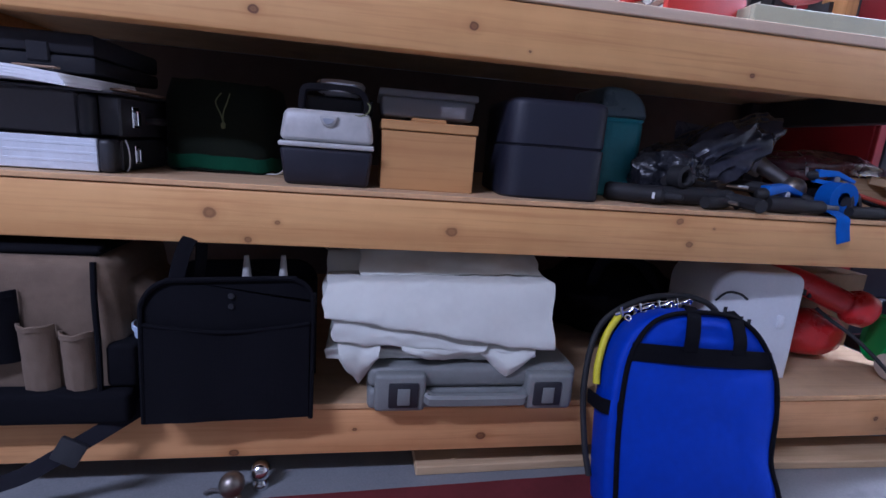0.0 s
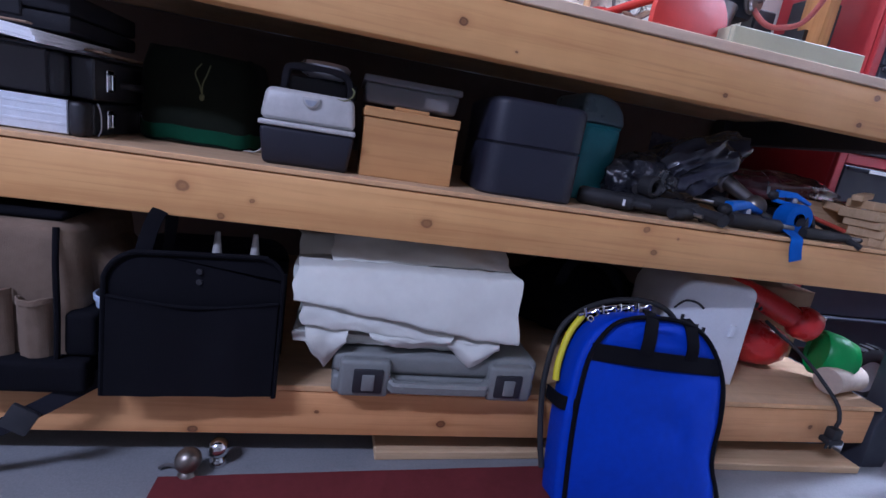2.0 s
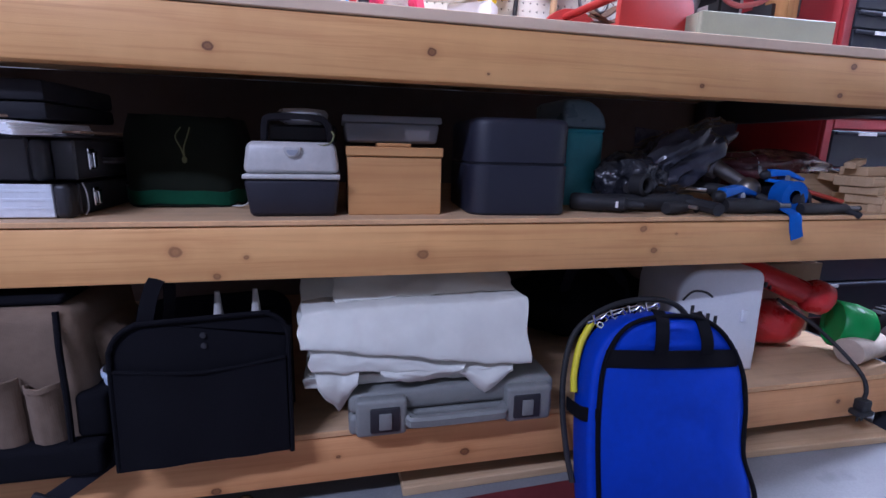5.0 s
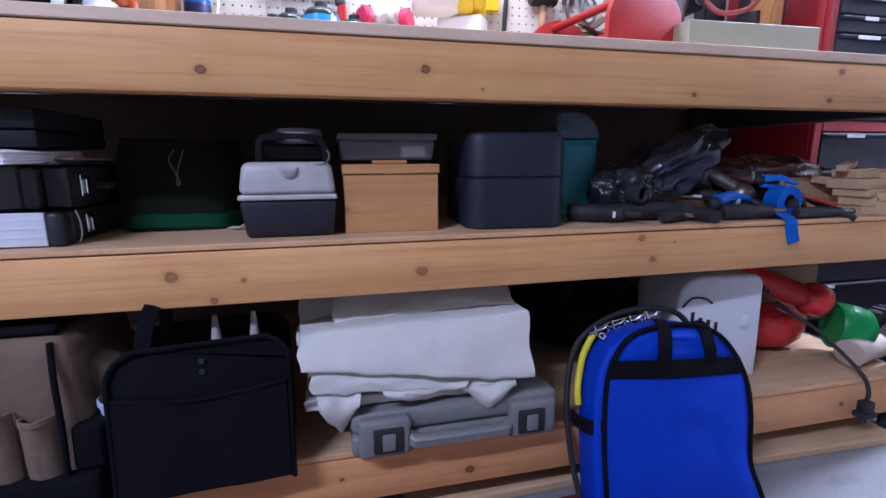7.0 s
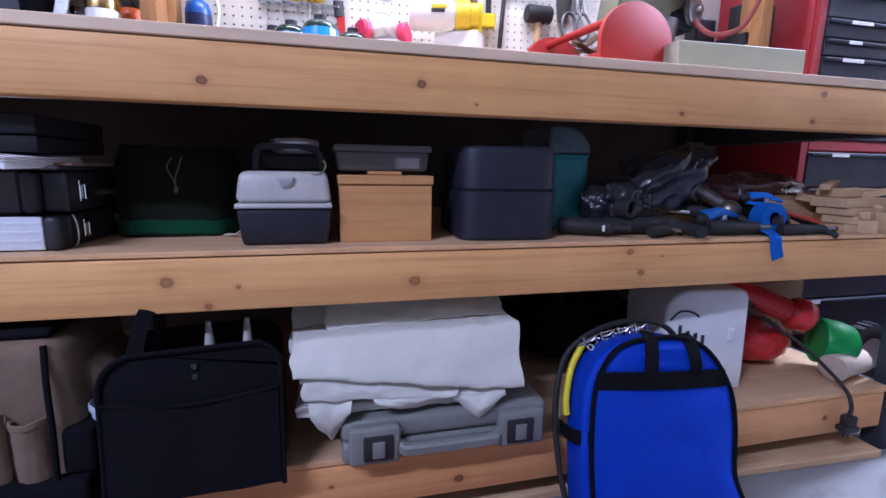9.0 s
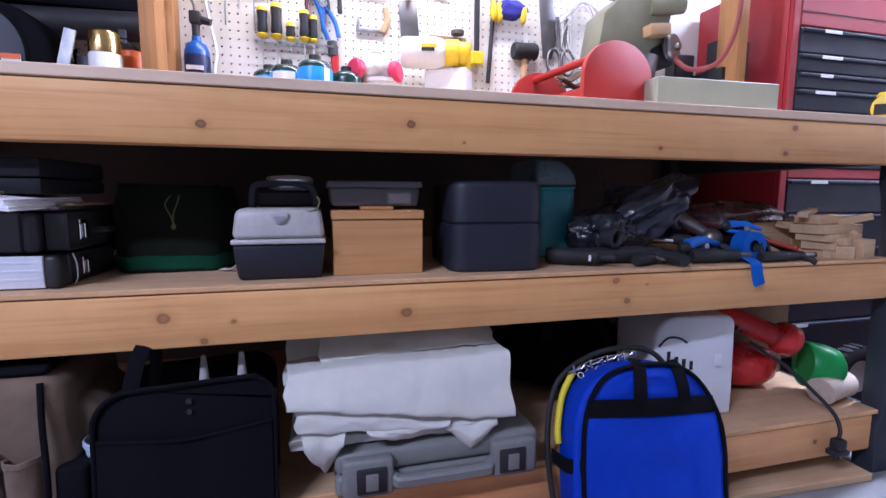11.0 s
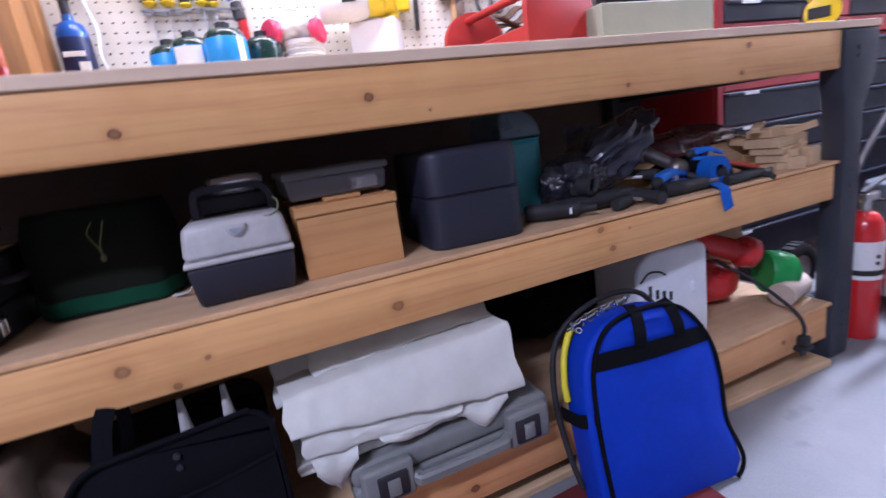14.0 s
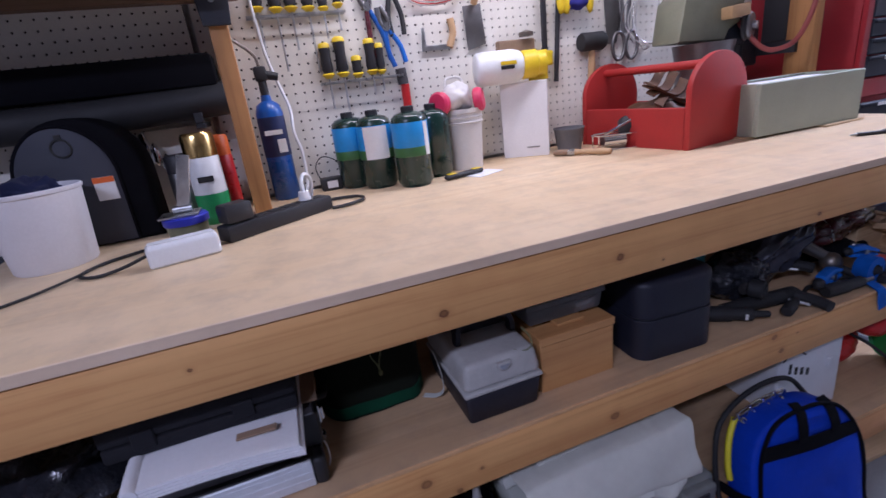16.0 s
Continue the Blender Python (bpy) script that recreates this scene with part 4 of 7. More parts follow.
pocket(-0.004, 0.046, 0.054, 0.160, 0.020, t, M_KHAKI)
pocket(0.052, 0.098, 0.054, 0.148, 0.022, t, M_KHAKI)
pocket(-0.11, 0.000, 0.10, 0.212, 0.034, t, M_BLACKNY, "flap_pocket")
bm = B()
outline(bm, [(0.10, 0.05), (0.165, 0.05), (0.182, 0.10), (0.180, 0.145), (0.158, 0.180), (0.130, 0.208), (0.10, 0.225)], 0.050, 0.21, 0.014, seg=3)
for v in bm.verts:
    v.co += Vector((0.008 * noise.noise(v.co * 16), 0.008 * noise.noise(v.co * 13), 0.006 * noise.noise(v.co * 15)))
part("side_pouch", bm, M_KHAKI, t, "sagging side pouch", sharp=180)
t = thing("shoulder_strap", "grey-black webbing shoulder strap hanging over the lower beam", "strap", put(0, 0, 0))
bm = B()
tube(bm, [(-0.46, -0.012, 0.185), (-0.50, -0.03, 0.160), (-0.535, -0.045, 0.140), (-0.60, -0.055, 0.100), (-0.66, -0.06, 0.066), (-0.74, -0.062, 0.044), (-0.86, -0.064, 0.030), (-1.0, -0.06, 0.03)], 0, 8, flat=(0.026, 0.003), side=(0, 1, 0))
part("webbing", bm, M_WEB, t)
bm = B()
box(bm, -0.02, 0.02, -0.004, 0.004, -0.022, 0.022, 0.003, 2, pose(-0.585, -0.058, 0.108, 0, 30, 0))
part("slide_buckle", bm, M_BLACKPL, t, "black plastic buckle")

# black tote
t = thing("tool_tote", "black nylon open tool tote with front pockets and web handle", "bag", put(-0.351, -0.046, ZB, 3) @ Matrix.Scale(1.02, 4))
H = 0.234
pts = [(-0.124, 0.0), (0.124, 0.0), (0.125, H - 0.035)] + arc(0.085, H - 0.04, 0.04, 0, 90, 6) + arc(-0.075, H - 0.055, 0.05, 90, 180, 6)
bm = B()
outline(bm, pts, 0.0, 0.009, 0.0035, pose(0, 0, 0, -5, 0, 0))
part("front_panel", bm, M_BLACKNY, t)
bm = B()
outline(bm, pts, 0.0, 0.009, 0.0035, pose(0, 0.15, 0, 4, 0, 0))
part("rear_panel", bm, M_BLACKNY, t)
part("base", boxes((-0.122, 0.122, 0.0095, 0.15, 0.0, 0.012), bevel=0.003), M_BLACKNY, t)
for s in (-1, 1):
    part("side_panel", boxes((s * 0.119 - 0.004, s * 0.119 + 0.004, 0.012, 0.148, 0.0125, 0.15), bevel=0.003), M_BLACKNY, t)
bm = B()
sheet(bm, 16, 8, lambda u, v: (-0.120 + 0.24 * u, -0.007 - 0.004 * math.sin(math.pi * u * 2) ** 2 + 0.013 * v, 0.006 + (0.155 - 0.012 * math.sin(math.pi * u)) * v), 0.003)
p = part("front_pocket", bm, M_BLACKNY, t, sharp=80)
bm = B()
tube(bm, [(-0.12, 0.006, 0.162), (-0.05, 0.004, 0.153), (0.0, 0.004, 0.150), (0.06, 0.004, 0.155), (0.12, 0.006, 0.163)], 0.003, 8)
part("pocket_hem", bm, M_BLACKNY, p)
bm = B()
tube(bm, [(x, -0.003 + 0.09 * z, z) for x, z in pts[1:] + [(-0.1245, 0.09), (-0.124, 0.004)]], 0.004, 8, 3)
part("edge_binding", bm, M_BLACKNY, t)
for z in (0.205, 0.188):
    bm = B()
    lathe(bm, [(0, 0.003), (0.004, 0.0025), (0.005, 0)], pose(0.002, 0.016 - 0.0, z, 90), 12)
    part("snap_stud", bm, M_BLACKPL, t, "black snap stud")
bm = B()
tube(bm, [(-0.082, 0.022, 0.185), (-0.078, 0.026, 0.225), (-0.070, 0.040, 0.268), (-0.060, 0.052, 0.290), (-0.050, 0.058, 0.286), (-0.050, 0.058, 0.255), (-0.058, 0.052, 0.200)], 0, 8, flat=(0.022, 0.004), side=(0, 1, 0))
part("handle_strap", bm, M_BLACKNY, t, "standing loop of the web handle")
for x, z in ((-0.345, 0.392), (-0.284, 0.394)):
    bm = B()
    lathe(bm, [(0, 0), (0.022, 0), (0.022, 0.155), (0.010, 0.185), (0.006, z - ZB - 0.02), (0.004, z - ZB), (0, z - ZB)], None, 16)
    solo("sealant_tube", bm, M_LIDGREY, "white sealant tube with pointed nozzle in the tote", "tube", put(x, 0.05, ZB + 0.0125), group="sealant tubes")
bm = B()
lathe(bm, [(0.030, 0.0), (0.036, 0.11), (0.039, 0.111), (0.039, 0.118), (0.036, 0.119), (0.036, 0.105), (0.028, 0.004), (0.0, 0.003), (0, 0), (0.03, 0)], None, 24)
solo("plastic_cup", bm, plain("pale_blue_plastic", (0.5, 0.6, 0.75), 0.4), "pale blue plastic cup between two bags", "cup", put(-0.475, 0.015, ZB + 0.03))
solo("small_carton", boxes((-0.05, 0.05, -0.04, 0.04, 0, 0.029), bevel=0.002), M_DARKCARD, "dark flat carton under a cup", "carton", put(-0.475, 0.03, ZB))

# grey case with folded canvas
t = thing("drill_box", "grey moulded power tool case with two latches and carry handle", "case", put(0.062, -0.036, ZB, 0))
HX = 0.193
bm = B()
box(bm, -HX, HX, 0.012, 0.27, 0.0, 0.040, 0.010, 3)
part("lower_shell", bm, M_CASEGREY, t)
bm = B()
box(bm, -HX, HX, 0.012, 0.27, 0.0412, 0.083, 0.012, 3)
part("upper_shell", bm, M_CASEGREY, t)
for x0, x1 in ((-HX + 0.012, -0.092), (0.092, HX - 0.012)):
    bm = B()
    box(bm, x0, x1, -0.006, 0.03, 0.006, 0.076, 0.008, 3)
    part("corner_boss", bm, M_CASEGREY, t)
bm = B()
tube(bm, [(-0.098, 0.01, 0.034), (-0.085, 0.0, 0.030), (-0.07, -0.006, 0.029), (0.07, -0.006, 0.029), (0.085, 0.0, 0.030), (0.098, 0.01, 0.034)], 0, 10, flat=(0.018, 0.022))
part("carry_handle", bm, M_CASEGREY, t)
for x in (-0.131, 0.131):
    bm = B()
    box(bm, x - 0.026, x + 0.026, -0.010, 0.0, 0.016, 0.062, 0.003, 2)
    l = part("latch_frame", bm, M_BLACKPL, t, "black latch frame")
    bm = B()
    box(bm, x - 0.011, x + 0.011, -0.014, -0.0101, 0.023, 0.054, 0.002, 2)
    part("latch", bm, M_CASEGREY, l, "grey latch plate")

t = thing("folded_canvas", "folded white canvas drop cloth lying on a grey case", "drop cloth", put(0, 0, ZB))


def fold(x0, x1, y0, y1, zl, zr, thl, thr, seed, lean=0.0, rough=1.0):
    """One folded layer: flat front with a rounded crease, heights at the left and right ends."""
    def skin(u, v):
        x = x0 + (x1 - x0) * u
        z, th = zl + (zr - zl) * u, thl + (thr - thl) * u
        if v < 0.3:
            y, h = y1 + (y0 - y1) * (v / 0.3), 0.0
        elif v > 0.7:
            y, h = y0 + lean + (y1 - y0 - lean) * ((v - 0.7) / 0.3), 1.0
        else:
            k = (v - 0.3) / 0.4
            h = 0.5 - 0.5 * math.cos(math.pi * k)
            y = y0 + lean * h - 0.35 * min(th, 0.03) * math.sin(math.pi * k) ** 0.6
        front = max(0.0, 1 - max(0.0, y - y0) / 0.12)
        w = rough * (0.007 * noise.noise(Vector((x * 7, y * 6, seed))) + 0.005 * noise.noise(Vector((x * 19, y * 14, seed + 5 + h)))) + rough * 0.004 * noise.noise(Vector((x * 45, y * 20 + h * 2, seed)))
        dy = rough * (0.010 * noise.noise(Vector((x * 6, seed, h * 1.2))) + 0.005 * noise.noise(Vector((x * 22, seed + 3, h * 2.5)))) * front
        ex = 0.012 * noise.noise(Vector((y * 14, h * 2, seed))) * (1 if u in (0, 1) else 0.3)
        return (x + ex, y + dy, z + h * th + w)
    return skin


for x0, x1, y0, y1, zl, zr, thl, thr, seed, lean, ro in (
        (-0.205, 0.150, 0.000, 0.24, 0.088, 0.088, 0.020, 0.018, 1.0, 0.0, 1.0), (-0.195, 0.165, -0.024, 0.24, 0.126, 0.103, 0.046, 0.011, 2.3, 0.012, 1.2),
        (-0.205, 0.200, -0.032, 0.26, 0.176, 0.115, 0.050, 0.121, 3.7, 0.040, 0.7), (-0.150, 0.190, 0.050, 0.27, 0.226, 0.238, 0.046, 0.034, 5.1, 0.05, 0.7),
        (-0.215, -0.07, 0.060, 0.27, 0.180, 0.200, 0.078, 0.070, 6.4, 0.05, 1.0)):
    bm = B()
    sheet(bm, 60, 36, fold(x0, x1, y0, y1, zl, zr, thl, thr, seed, lean, ro), 0.0018)
    part("cloth_layer", bm, M_CANVAS, t, sharp=80)
for x0, w, z0, z1, seed in ((-0.185, 0.075, 0.128, 0.045, 1.2), (0.06, 0.11, 0.118, 0.066, 4.4), (-0.08, 0.16, 0.126, 0.092, 7.1)):
    bm = B()
    sheet(bm, 16, 10, lambda u, v: (x0 + w * (u + 0.2 * v * (0.5 - u)), -0.018 - 0.014 * math.sin(math.pi * v) - 0.010 * math.sin(6 * u + seed) * v, z0 + (z1 - z0) * v * (1 - abs(u - 0.5) * 1.3) + 0.006 * noise.noise(Vector((u * 4, v * 4, seed)))), 0.002)
    part("loose_corner", bm, M_CANVAS, t, sharp=80)

# backpack
t = thing("backpack", "royal blue nylon backpack with black webbing trim leaning on the shelf", "backpack", pose(0.446, -0.150, FLOOR, -13.5, 1.5, -5))
out = [(-0.155, 0.005), (0.180, 0.005), (0.212, 0.035), (0.202, 0.075), (0.183, 0.115), (0.180, 0.15), (0.187, 0.21), (0.182, 0.27), (0.160, 0.325), (0.125, 0.372), (0.085, 0.395), (0.03, 0.405), (-0.04, 0.402), (-0.09, 0.388), (-0.128, 0.355), (-0.152, 0.30), (-0.162, 0.22), (-0.163, 0.12), (-0.160, 0.05)]
RS = 0.82


def slim(pts):
    """Draws in the narrower side of the pack and flattens its top."""
    return [(p[0] * (RS if p[0] > 0 else 1.0), *p[1:-1], min(p[-1], 0.309 + (p[-1] - 0.309) * 0.84)) for p in pts]


out = slim(out)


def ease(pts, n=3):
    """A closed outline rounded by corner cutting."""
    for _ in range(n):
        q = []
        for (ax, az), (bx, bz) in zip(pts, pts[1:] + pts[:1]):
            q += [(ax * 0.75 + bx * 0.25, az * 0.75 + bz * 0.25), (ax * 0.25 + bx * 0.75, az * 0.25 + bz * 0.75)]
        pts = q
    return pts


soft = ease(out, 2)
bm = B()
outline(bm, soft, 0.0, 0.075, 0.012, seg=3)
part("body", bm, M_ROYAL, t, sharp=50)


def pane(pts, y, bulge, mat, name, label=""):
    """A softly bulging cloth panel inside an outline."""
    bm = B()
    n = len(pts)
    cx, cz = sum(p[0] for p in pts) / n, sum(p[1] for p in pts) / n
    rings = []
    for k in range(9):
        f = 1 - k / 9
        rings.append([bm.verts.new((cx + (x - cx) * f, y - bulge * math.sqrt(max(0, 1 - f * f)) - 0.008 * noise.noise(Vector((x * f * 9, z * f * 8, 2))) * (1 - f), cz + (z - cz) * f)) for x, z in pts])
    for a, b in zip(rings, rings[1:]):
        for i in range(n):
            j = (i + 1) % n
            bm.faces.new((a[i], a[j], b[j], b[i]))
    bm.faces.new(rings[-1])
    return part(name, bm, mat, t, label, sharp=80)


low = [(-0.139, 0.012), (0.175, 0.012), (0.198, 0.040), (0.192, 0.078), (0.175, 0.12), (0.173, 0.15), (0.179, 0.21), (0.173, 0.275), (0.166, 0.296), (0.05, 0.296), (-0.05, 0.296), (-0.134, 0.296), (-0.142, 0.2), (-0.143, 0.1)]
pane(slim(low), -0.002, 0.012, M_ROYAL, "front_panel")
pane(ease(slim([(-0.112, 0.318), (0.145, 0.318), (0.116, 0.36), (0.078, 0.384), (0.028, 0.394), (-0.036, 0.390), (-0.078, 0.376), (-0.10, 0.350)]), 2), -0.002, 0.008, M_ROYAL, "top_panel")


def band(points, w, name="webbing_band", th=0.0035):
    bm = B()
    tube(bm, slim(points), 0, 8, 5, flat=(w, th), side=(0, 1, 0))
    part(name, bm, M_BLACKNY, t, "black webbing")


band([(-0.132, -0.004, 0.309), (0.0, -0.011, 0.308), (0.16, -0.004, 0.308)], 0.032)
band([(-0.030, -0.012, 0.318), (-0.029, -0.015, 0.345), (-0.027, -0.013, 0.372), (-0.024, -0.006, 0.398), (-0.022, 0.012, 0.412)], 0.026)
band([(0.076, -0.012, 0.318), (0.075, -0.015, 0.345), (0.072, -0.012, 0.370), (0.069, -0.005, 0.392), (0.066, 0.012, 0.406)], 0.024)
edge = [(-0.140, 0.01), (-0.143, 0.06), (-0.146, 0.16), (-0.143, 0.24), (-0.134, 0.30), (-0.112, 0.352), (-0.085, 0.382), (-0.04, 0.398), (0.03, 0.402), (0.082, 0.391), (0.122, 0.366), (0.156, 0.32), (0.178, 0.27), (0.183, 0.21), (0.177, 0.15), (0.180, 0.115), (0.198, 0.075), (0.207, 0.045), (0.198, 0.022), (0.178, 0.008)]
bm = B()
tube(bm, [(x, -0.003, z) for x, z in slim(edge)], 0.0045, 8, 4)
part("edge_piping", bm, M_BLACKNY, t, "black piping round the front", sharp=60)
band([(-0.143, -0.004, 0.205), (-0.152, 0.004, 0.205), (-0.169, 0.02, 0.205), (-0.170, 0.08, 0.205)], 0.026, "side_strap")
bm = B()
tube(bm, [(-0.166, 0.06, 0.06), (-0.175, 0.07, 0.12), (-0.180, 0.08, 0.22), (-0.165, 0.085, 0.315), (-0.13, 0.088, 0.365), (-0.06, 0.09, 0.400), (0.02, 0.095, 0.410), (0.080, 0.10, 0.395), (0.12, 0.10, 0.35)], 0.006, 10)
part("black_hose", bm, M_RUBBER, t, "black hose looped behind the pack")
bm = B()
tube(bm, [(-0.168, 0.052, 0.235), (-0.166, 0.056, 0.27), (-0.152, 0.06, 0.325), (-0.126, 0.066, 0.366)], 0.0068, 10)
part("yellow_hose", bm, M_YELLOW, t, "yellow hose", sharp=60)
for k in range(4):
    bm = B()
    x, z = -0.122 + 0.036 * k, 0.372 + 0.0105 * k - 0.0008 * k * k
    rod(bm, (x - 0.016, 0.060, z - 0.006), (x + 0.012, 0.058, z + 0.004), 0.0030, n=8)
    rod(bm, (x - 0.003, 0.055, z - 0.008), (x - 0.007, 0.055, z + 0.010), 0.0026, n=8)
    lathe(bm, [(0.0045, -0.0016), (0.0072, -0.0016), (0.0072, 0.0016), (0.0045, 0.0016)], pose(x + 0.006, 0.052, z - 0.010, 60 + 15 * k, 0, 25 * k), 12)
    tube(bm, [(x + 0.010, 0.056, z + 0.002), (x + 0.018, 0.054, z + 0.009), (x + 0.024, 0.056, z + 0.003), (x + 0.020, 0.058, z - 0.004)], 0.0022, 8)
    part("swivel_hook", bm, M_CHROME, t, "small chromed swivel hook")
bm = B()
tube(bm, [(-0.150, 0.064, 0.335), (-0.120, 0.062, 0.374), (-0.075, 0.060, 0.392), (-0.02, 0.062, 0.400), (0.02, 0.07, 0.398)], 0.0016, 6)
part("hook_wire", bm, M_CHROME, t, "bright wire through the hooks", sharp=60)

# white canister
t = thing("white_canister", "white plastic canister with rounded top and black printed mark", "canister", put(0.712, 0.082, ZB, -6))
cs = [(-0.10, 0.0), (0.106, 0.0), (0.106, 0.06)] + arc(0.074, 0.222, 0.028, 0, 90, 6) + arc(-0.05, 0.19, 0.06, 90, 180, 8) + [(-0.108, 0.06)]
bm = B()
outline(bm, cs, 0.0, 0.17, 0.009, seg=3)
part("body", bm, M_WHITEPL, t, sharp=40)
part("thumb_latch", boxes((0.052, 0.068, -0.006, 0.002, 0.125, 0.155), bevel=0.003, seg=2), M_WHITEPL, t)
bm = B()
tube(bm, [(-0.098, -0.001, 0.180), (-0.075, -0.001, 0.200), (-0.045, -0.001, 0.198), (-0.025, -0.001, 0.186)], 0, 6, flat=(0.001, 0.006))
for i, (x, w, h) in enumerate(((-0.075, 0.012, 0.03), (-0.055, 0.013, 0.022), (-0.035, 0.013, 0.022), (-0.015, 0.012, 0.022))):
    box(bm, x, x + w * 0.7, -0.0012, 0.0005, 0.137 - 0.006 * i, 0.137 - 0.006 * i + h)
part("printed_mark", bm, M_INK, t, "black swoosh and bars printed on the side")
bm = B()
for k in range(4):
    box(bm, 0.103, 0.112, 0.02 + 0.03 * k, 0.032 + 0.03 * k, 0.03 + 0.02 * k, 0.055 + 0.02 * k, 0.002)
part("side_clip", bm, plain("grey_green_plastic", (0.25, 0.32, 0.32), 0.5), t, "grey side clips")

# red blower with green cap
t = thing("leaf_blower", "red electric blower with vented housing and power cord", "blower", put(0.92, 0.20, ZB))
bm = B()
lumpy(bm, (0.075, 0.01, 0.062), (0.105, 0.065, 0.060), 1.1, 0.10, 1.2, 4)
part("fan_housing", bm, M_REDPL, t, "dark red fan housing", sharp=120)
bm = B()
tube(bm, [(-0.06, 0.02, 0.215), (0.0, 0.0, 0.205), (0.06, -0.03, 0.18), (0.105, -0.06, 0.160)], 0.030, 16)
part("blower_tube", bm, M_REDPL, t, sharp=60)
bm = B()
lathe(bm, [(0.0, 0), (0.032, 0.0), (0.042, 0.012), (0.044, 0.030), (0.040, 0.052), (0.030, 0.06), (0, 0.06)], Matrix.Translation((0.10, -0.055, 0.165)) @ Vector((0.8, -0.45, -0.35)).to_track_quat("Z", "Y").to_matrix().to_4x4(), 26)
part("tube_collar", bm, M_REDPL, t, "glossy red collar", sharp=50)
bm = B()
tube(bm, [(-0.07, 0.05, 0.10), (-0.075, 0.04, 0.16), (-0.06, 0.03, 0.20)], 0.022, 12)
part("grip", bm, M_REDPL, t, sharp=60)
for k in range(6):
    bm = B()
    box(bm, -0.05 + 0.016 * k, -0.043 + 0.016 * k, -0.036, -0.028, 0.192 - 0.006 * k, 0.206 - 0.006 * k, 0.001)
    part("vent_slot", bm, M_BLACKPL, t)
bm = B()
tube(bm, [(0.05, -0.03, 0.14), (0.08, -0.05, 0.115), (0.105, -0.09, 0.09), (0.12, -0.15, 0.05), (0.125, -0.205, 0.01), (0.122, -0.224, -0.02), (0.118, -0.226, -0.04)], 0.0045, 8)
part("power_cord", bm, M_RUBBER, t, "black power cord", sharp=60)
bm = B()
box(bm, -0.014, 0.014, -0.012, 0.012, -0.028, 0.0, 0.005, 2, pose(0.118, -0.226, -0.042))
box(bm, -0.022, 0.022, -0.014, 0.014, -0.040, -0.026, 0.004, 2, pose(0.118, -0.226, -0.042))
for s in (-0.007, 0.007):
    box(bm, s - 0.0035, s + 0.0035, -0.001, 0.001, -0.056, -0.040, 0, m=pose(0.118, -0.226, -0.042))
part("plug", bm, M_RUBBER, t, "black moulded plug")
bm = B()
lathe(bm, [(0.0, 0.008), (0.05, 0.008), (0.056, 0.0), (0.060, 0.004), (0.058, 0.045), (0.05, 0.075), (0.03, 0.09), (0.0, 0.092)], Matrix.Translation((1.105, 0.125, ZB + 0.085)) @ Vector((0.75, -0.4, -0.1)).to_track_quat("Z", "Y").to_matrix().to_4x4(), 28)
solo("green_funnel", bm, M_GREENPL, "bright green plastic cup lying against the blower", "cup", None, sharp=50)
bm = B()
tube(bm, [(-0.06, 0, 0.034), (-0.03, 0, 0.037), (0.03, 0.005, 0.036), (0.06, 0.005, 0.034)], 0.034, 20)
solo("cloth_roll", bm, M_CREAM, "cream rolled cloth at the shelf end", "cloth roll", put(1.145, 0.07, ZB, 10), sharp=60)
t = thing("cardboard_box", "plain brown cardboard box at the back of the shelf", "cardboard box", put(1.09, 0.40, ZB))
part("carton", boxes((-0.12, 0.11, -0.14, 0.14, 0.0, 0.21), bevel=0.002), M_CARD, t)
part("flap", boxes((-0.12, 0.11, -0.15, -0.143, 0.14, 0.21), bevel=0.001), M_CARD, t)
bm = B()
lumpy(bm, (0, 0, 0.10), (0.20, 0.12, 0.10), 3.3, 0.25, 1.6, 4)
t = thing("dark_duffel", "dark crumpled duffel bag at the back of the shelf", "bag", put(0.50, 0.36, ZB + 0.006))
part("body", bm, M_BLACKNY, t, sharp=180)
bm = B()
tube(bm, [(-0.09, -0.10, 0.09), (-0.08, -0.09, 0.17), (-0.03, -0.06, 0.215), (0.04, -0.06, 0.212), (0.08, -0.09, 0.165), (0.09, -0.105, 0.09)], 0, 8, flat=(0.028, 0.004))
part("handle", bm, M_WEB, t, "webbing carry handle")

# ---- on the floor under the bench ----
bm = B()
box(bm, -0.03, 0.80, -0.03, 0.06, 0.0, 0.019, 0.002)
solo("loose_board", bm, M_BLOCK, "pale loose board lying on the floor under the bench", "board", pose(0.0, 0.045, FLOOR, 0, 0, 1.0))
bm = B()
box(bm, 0.0, 0.50, -0.04, 0.05, 0.0, 0.019, 0.002)
solo("loose_board", bm, M_BLOCK, "pale loose board on the floor beside the bench leg", "board", pose(0.665, 0.03, FLOOR, 0, 0, -2.0))
bm = B()
sheet(bm, 24, 12, lambda u, v: (-0.40 + 0.92 * u, -0.50 + (0.46 + 0.035 * u) * v, FLOOR + 0.010 + 0.0015 * noise.noise(Vector((u * 9, v * 9, 1)))), 0.009)
solo("floor_mat", bm, M_RUG, "dark red carpet mat on the concrete floor", "mat", None, sharp=80)
t = thing("tow_ball", "pair of steel tow balls lying on the floor", "tow ball", put(-0.340, -0.015, FLOOR) @ Matrix.Scale(0.8, 4))
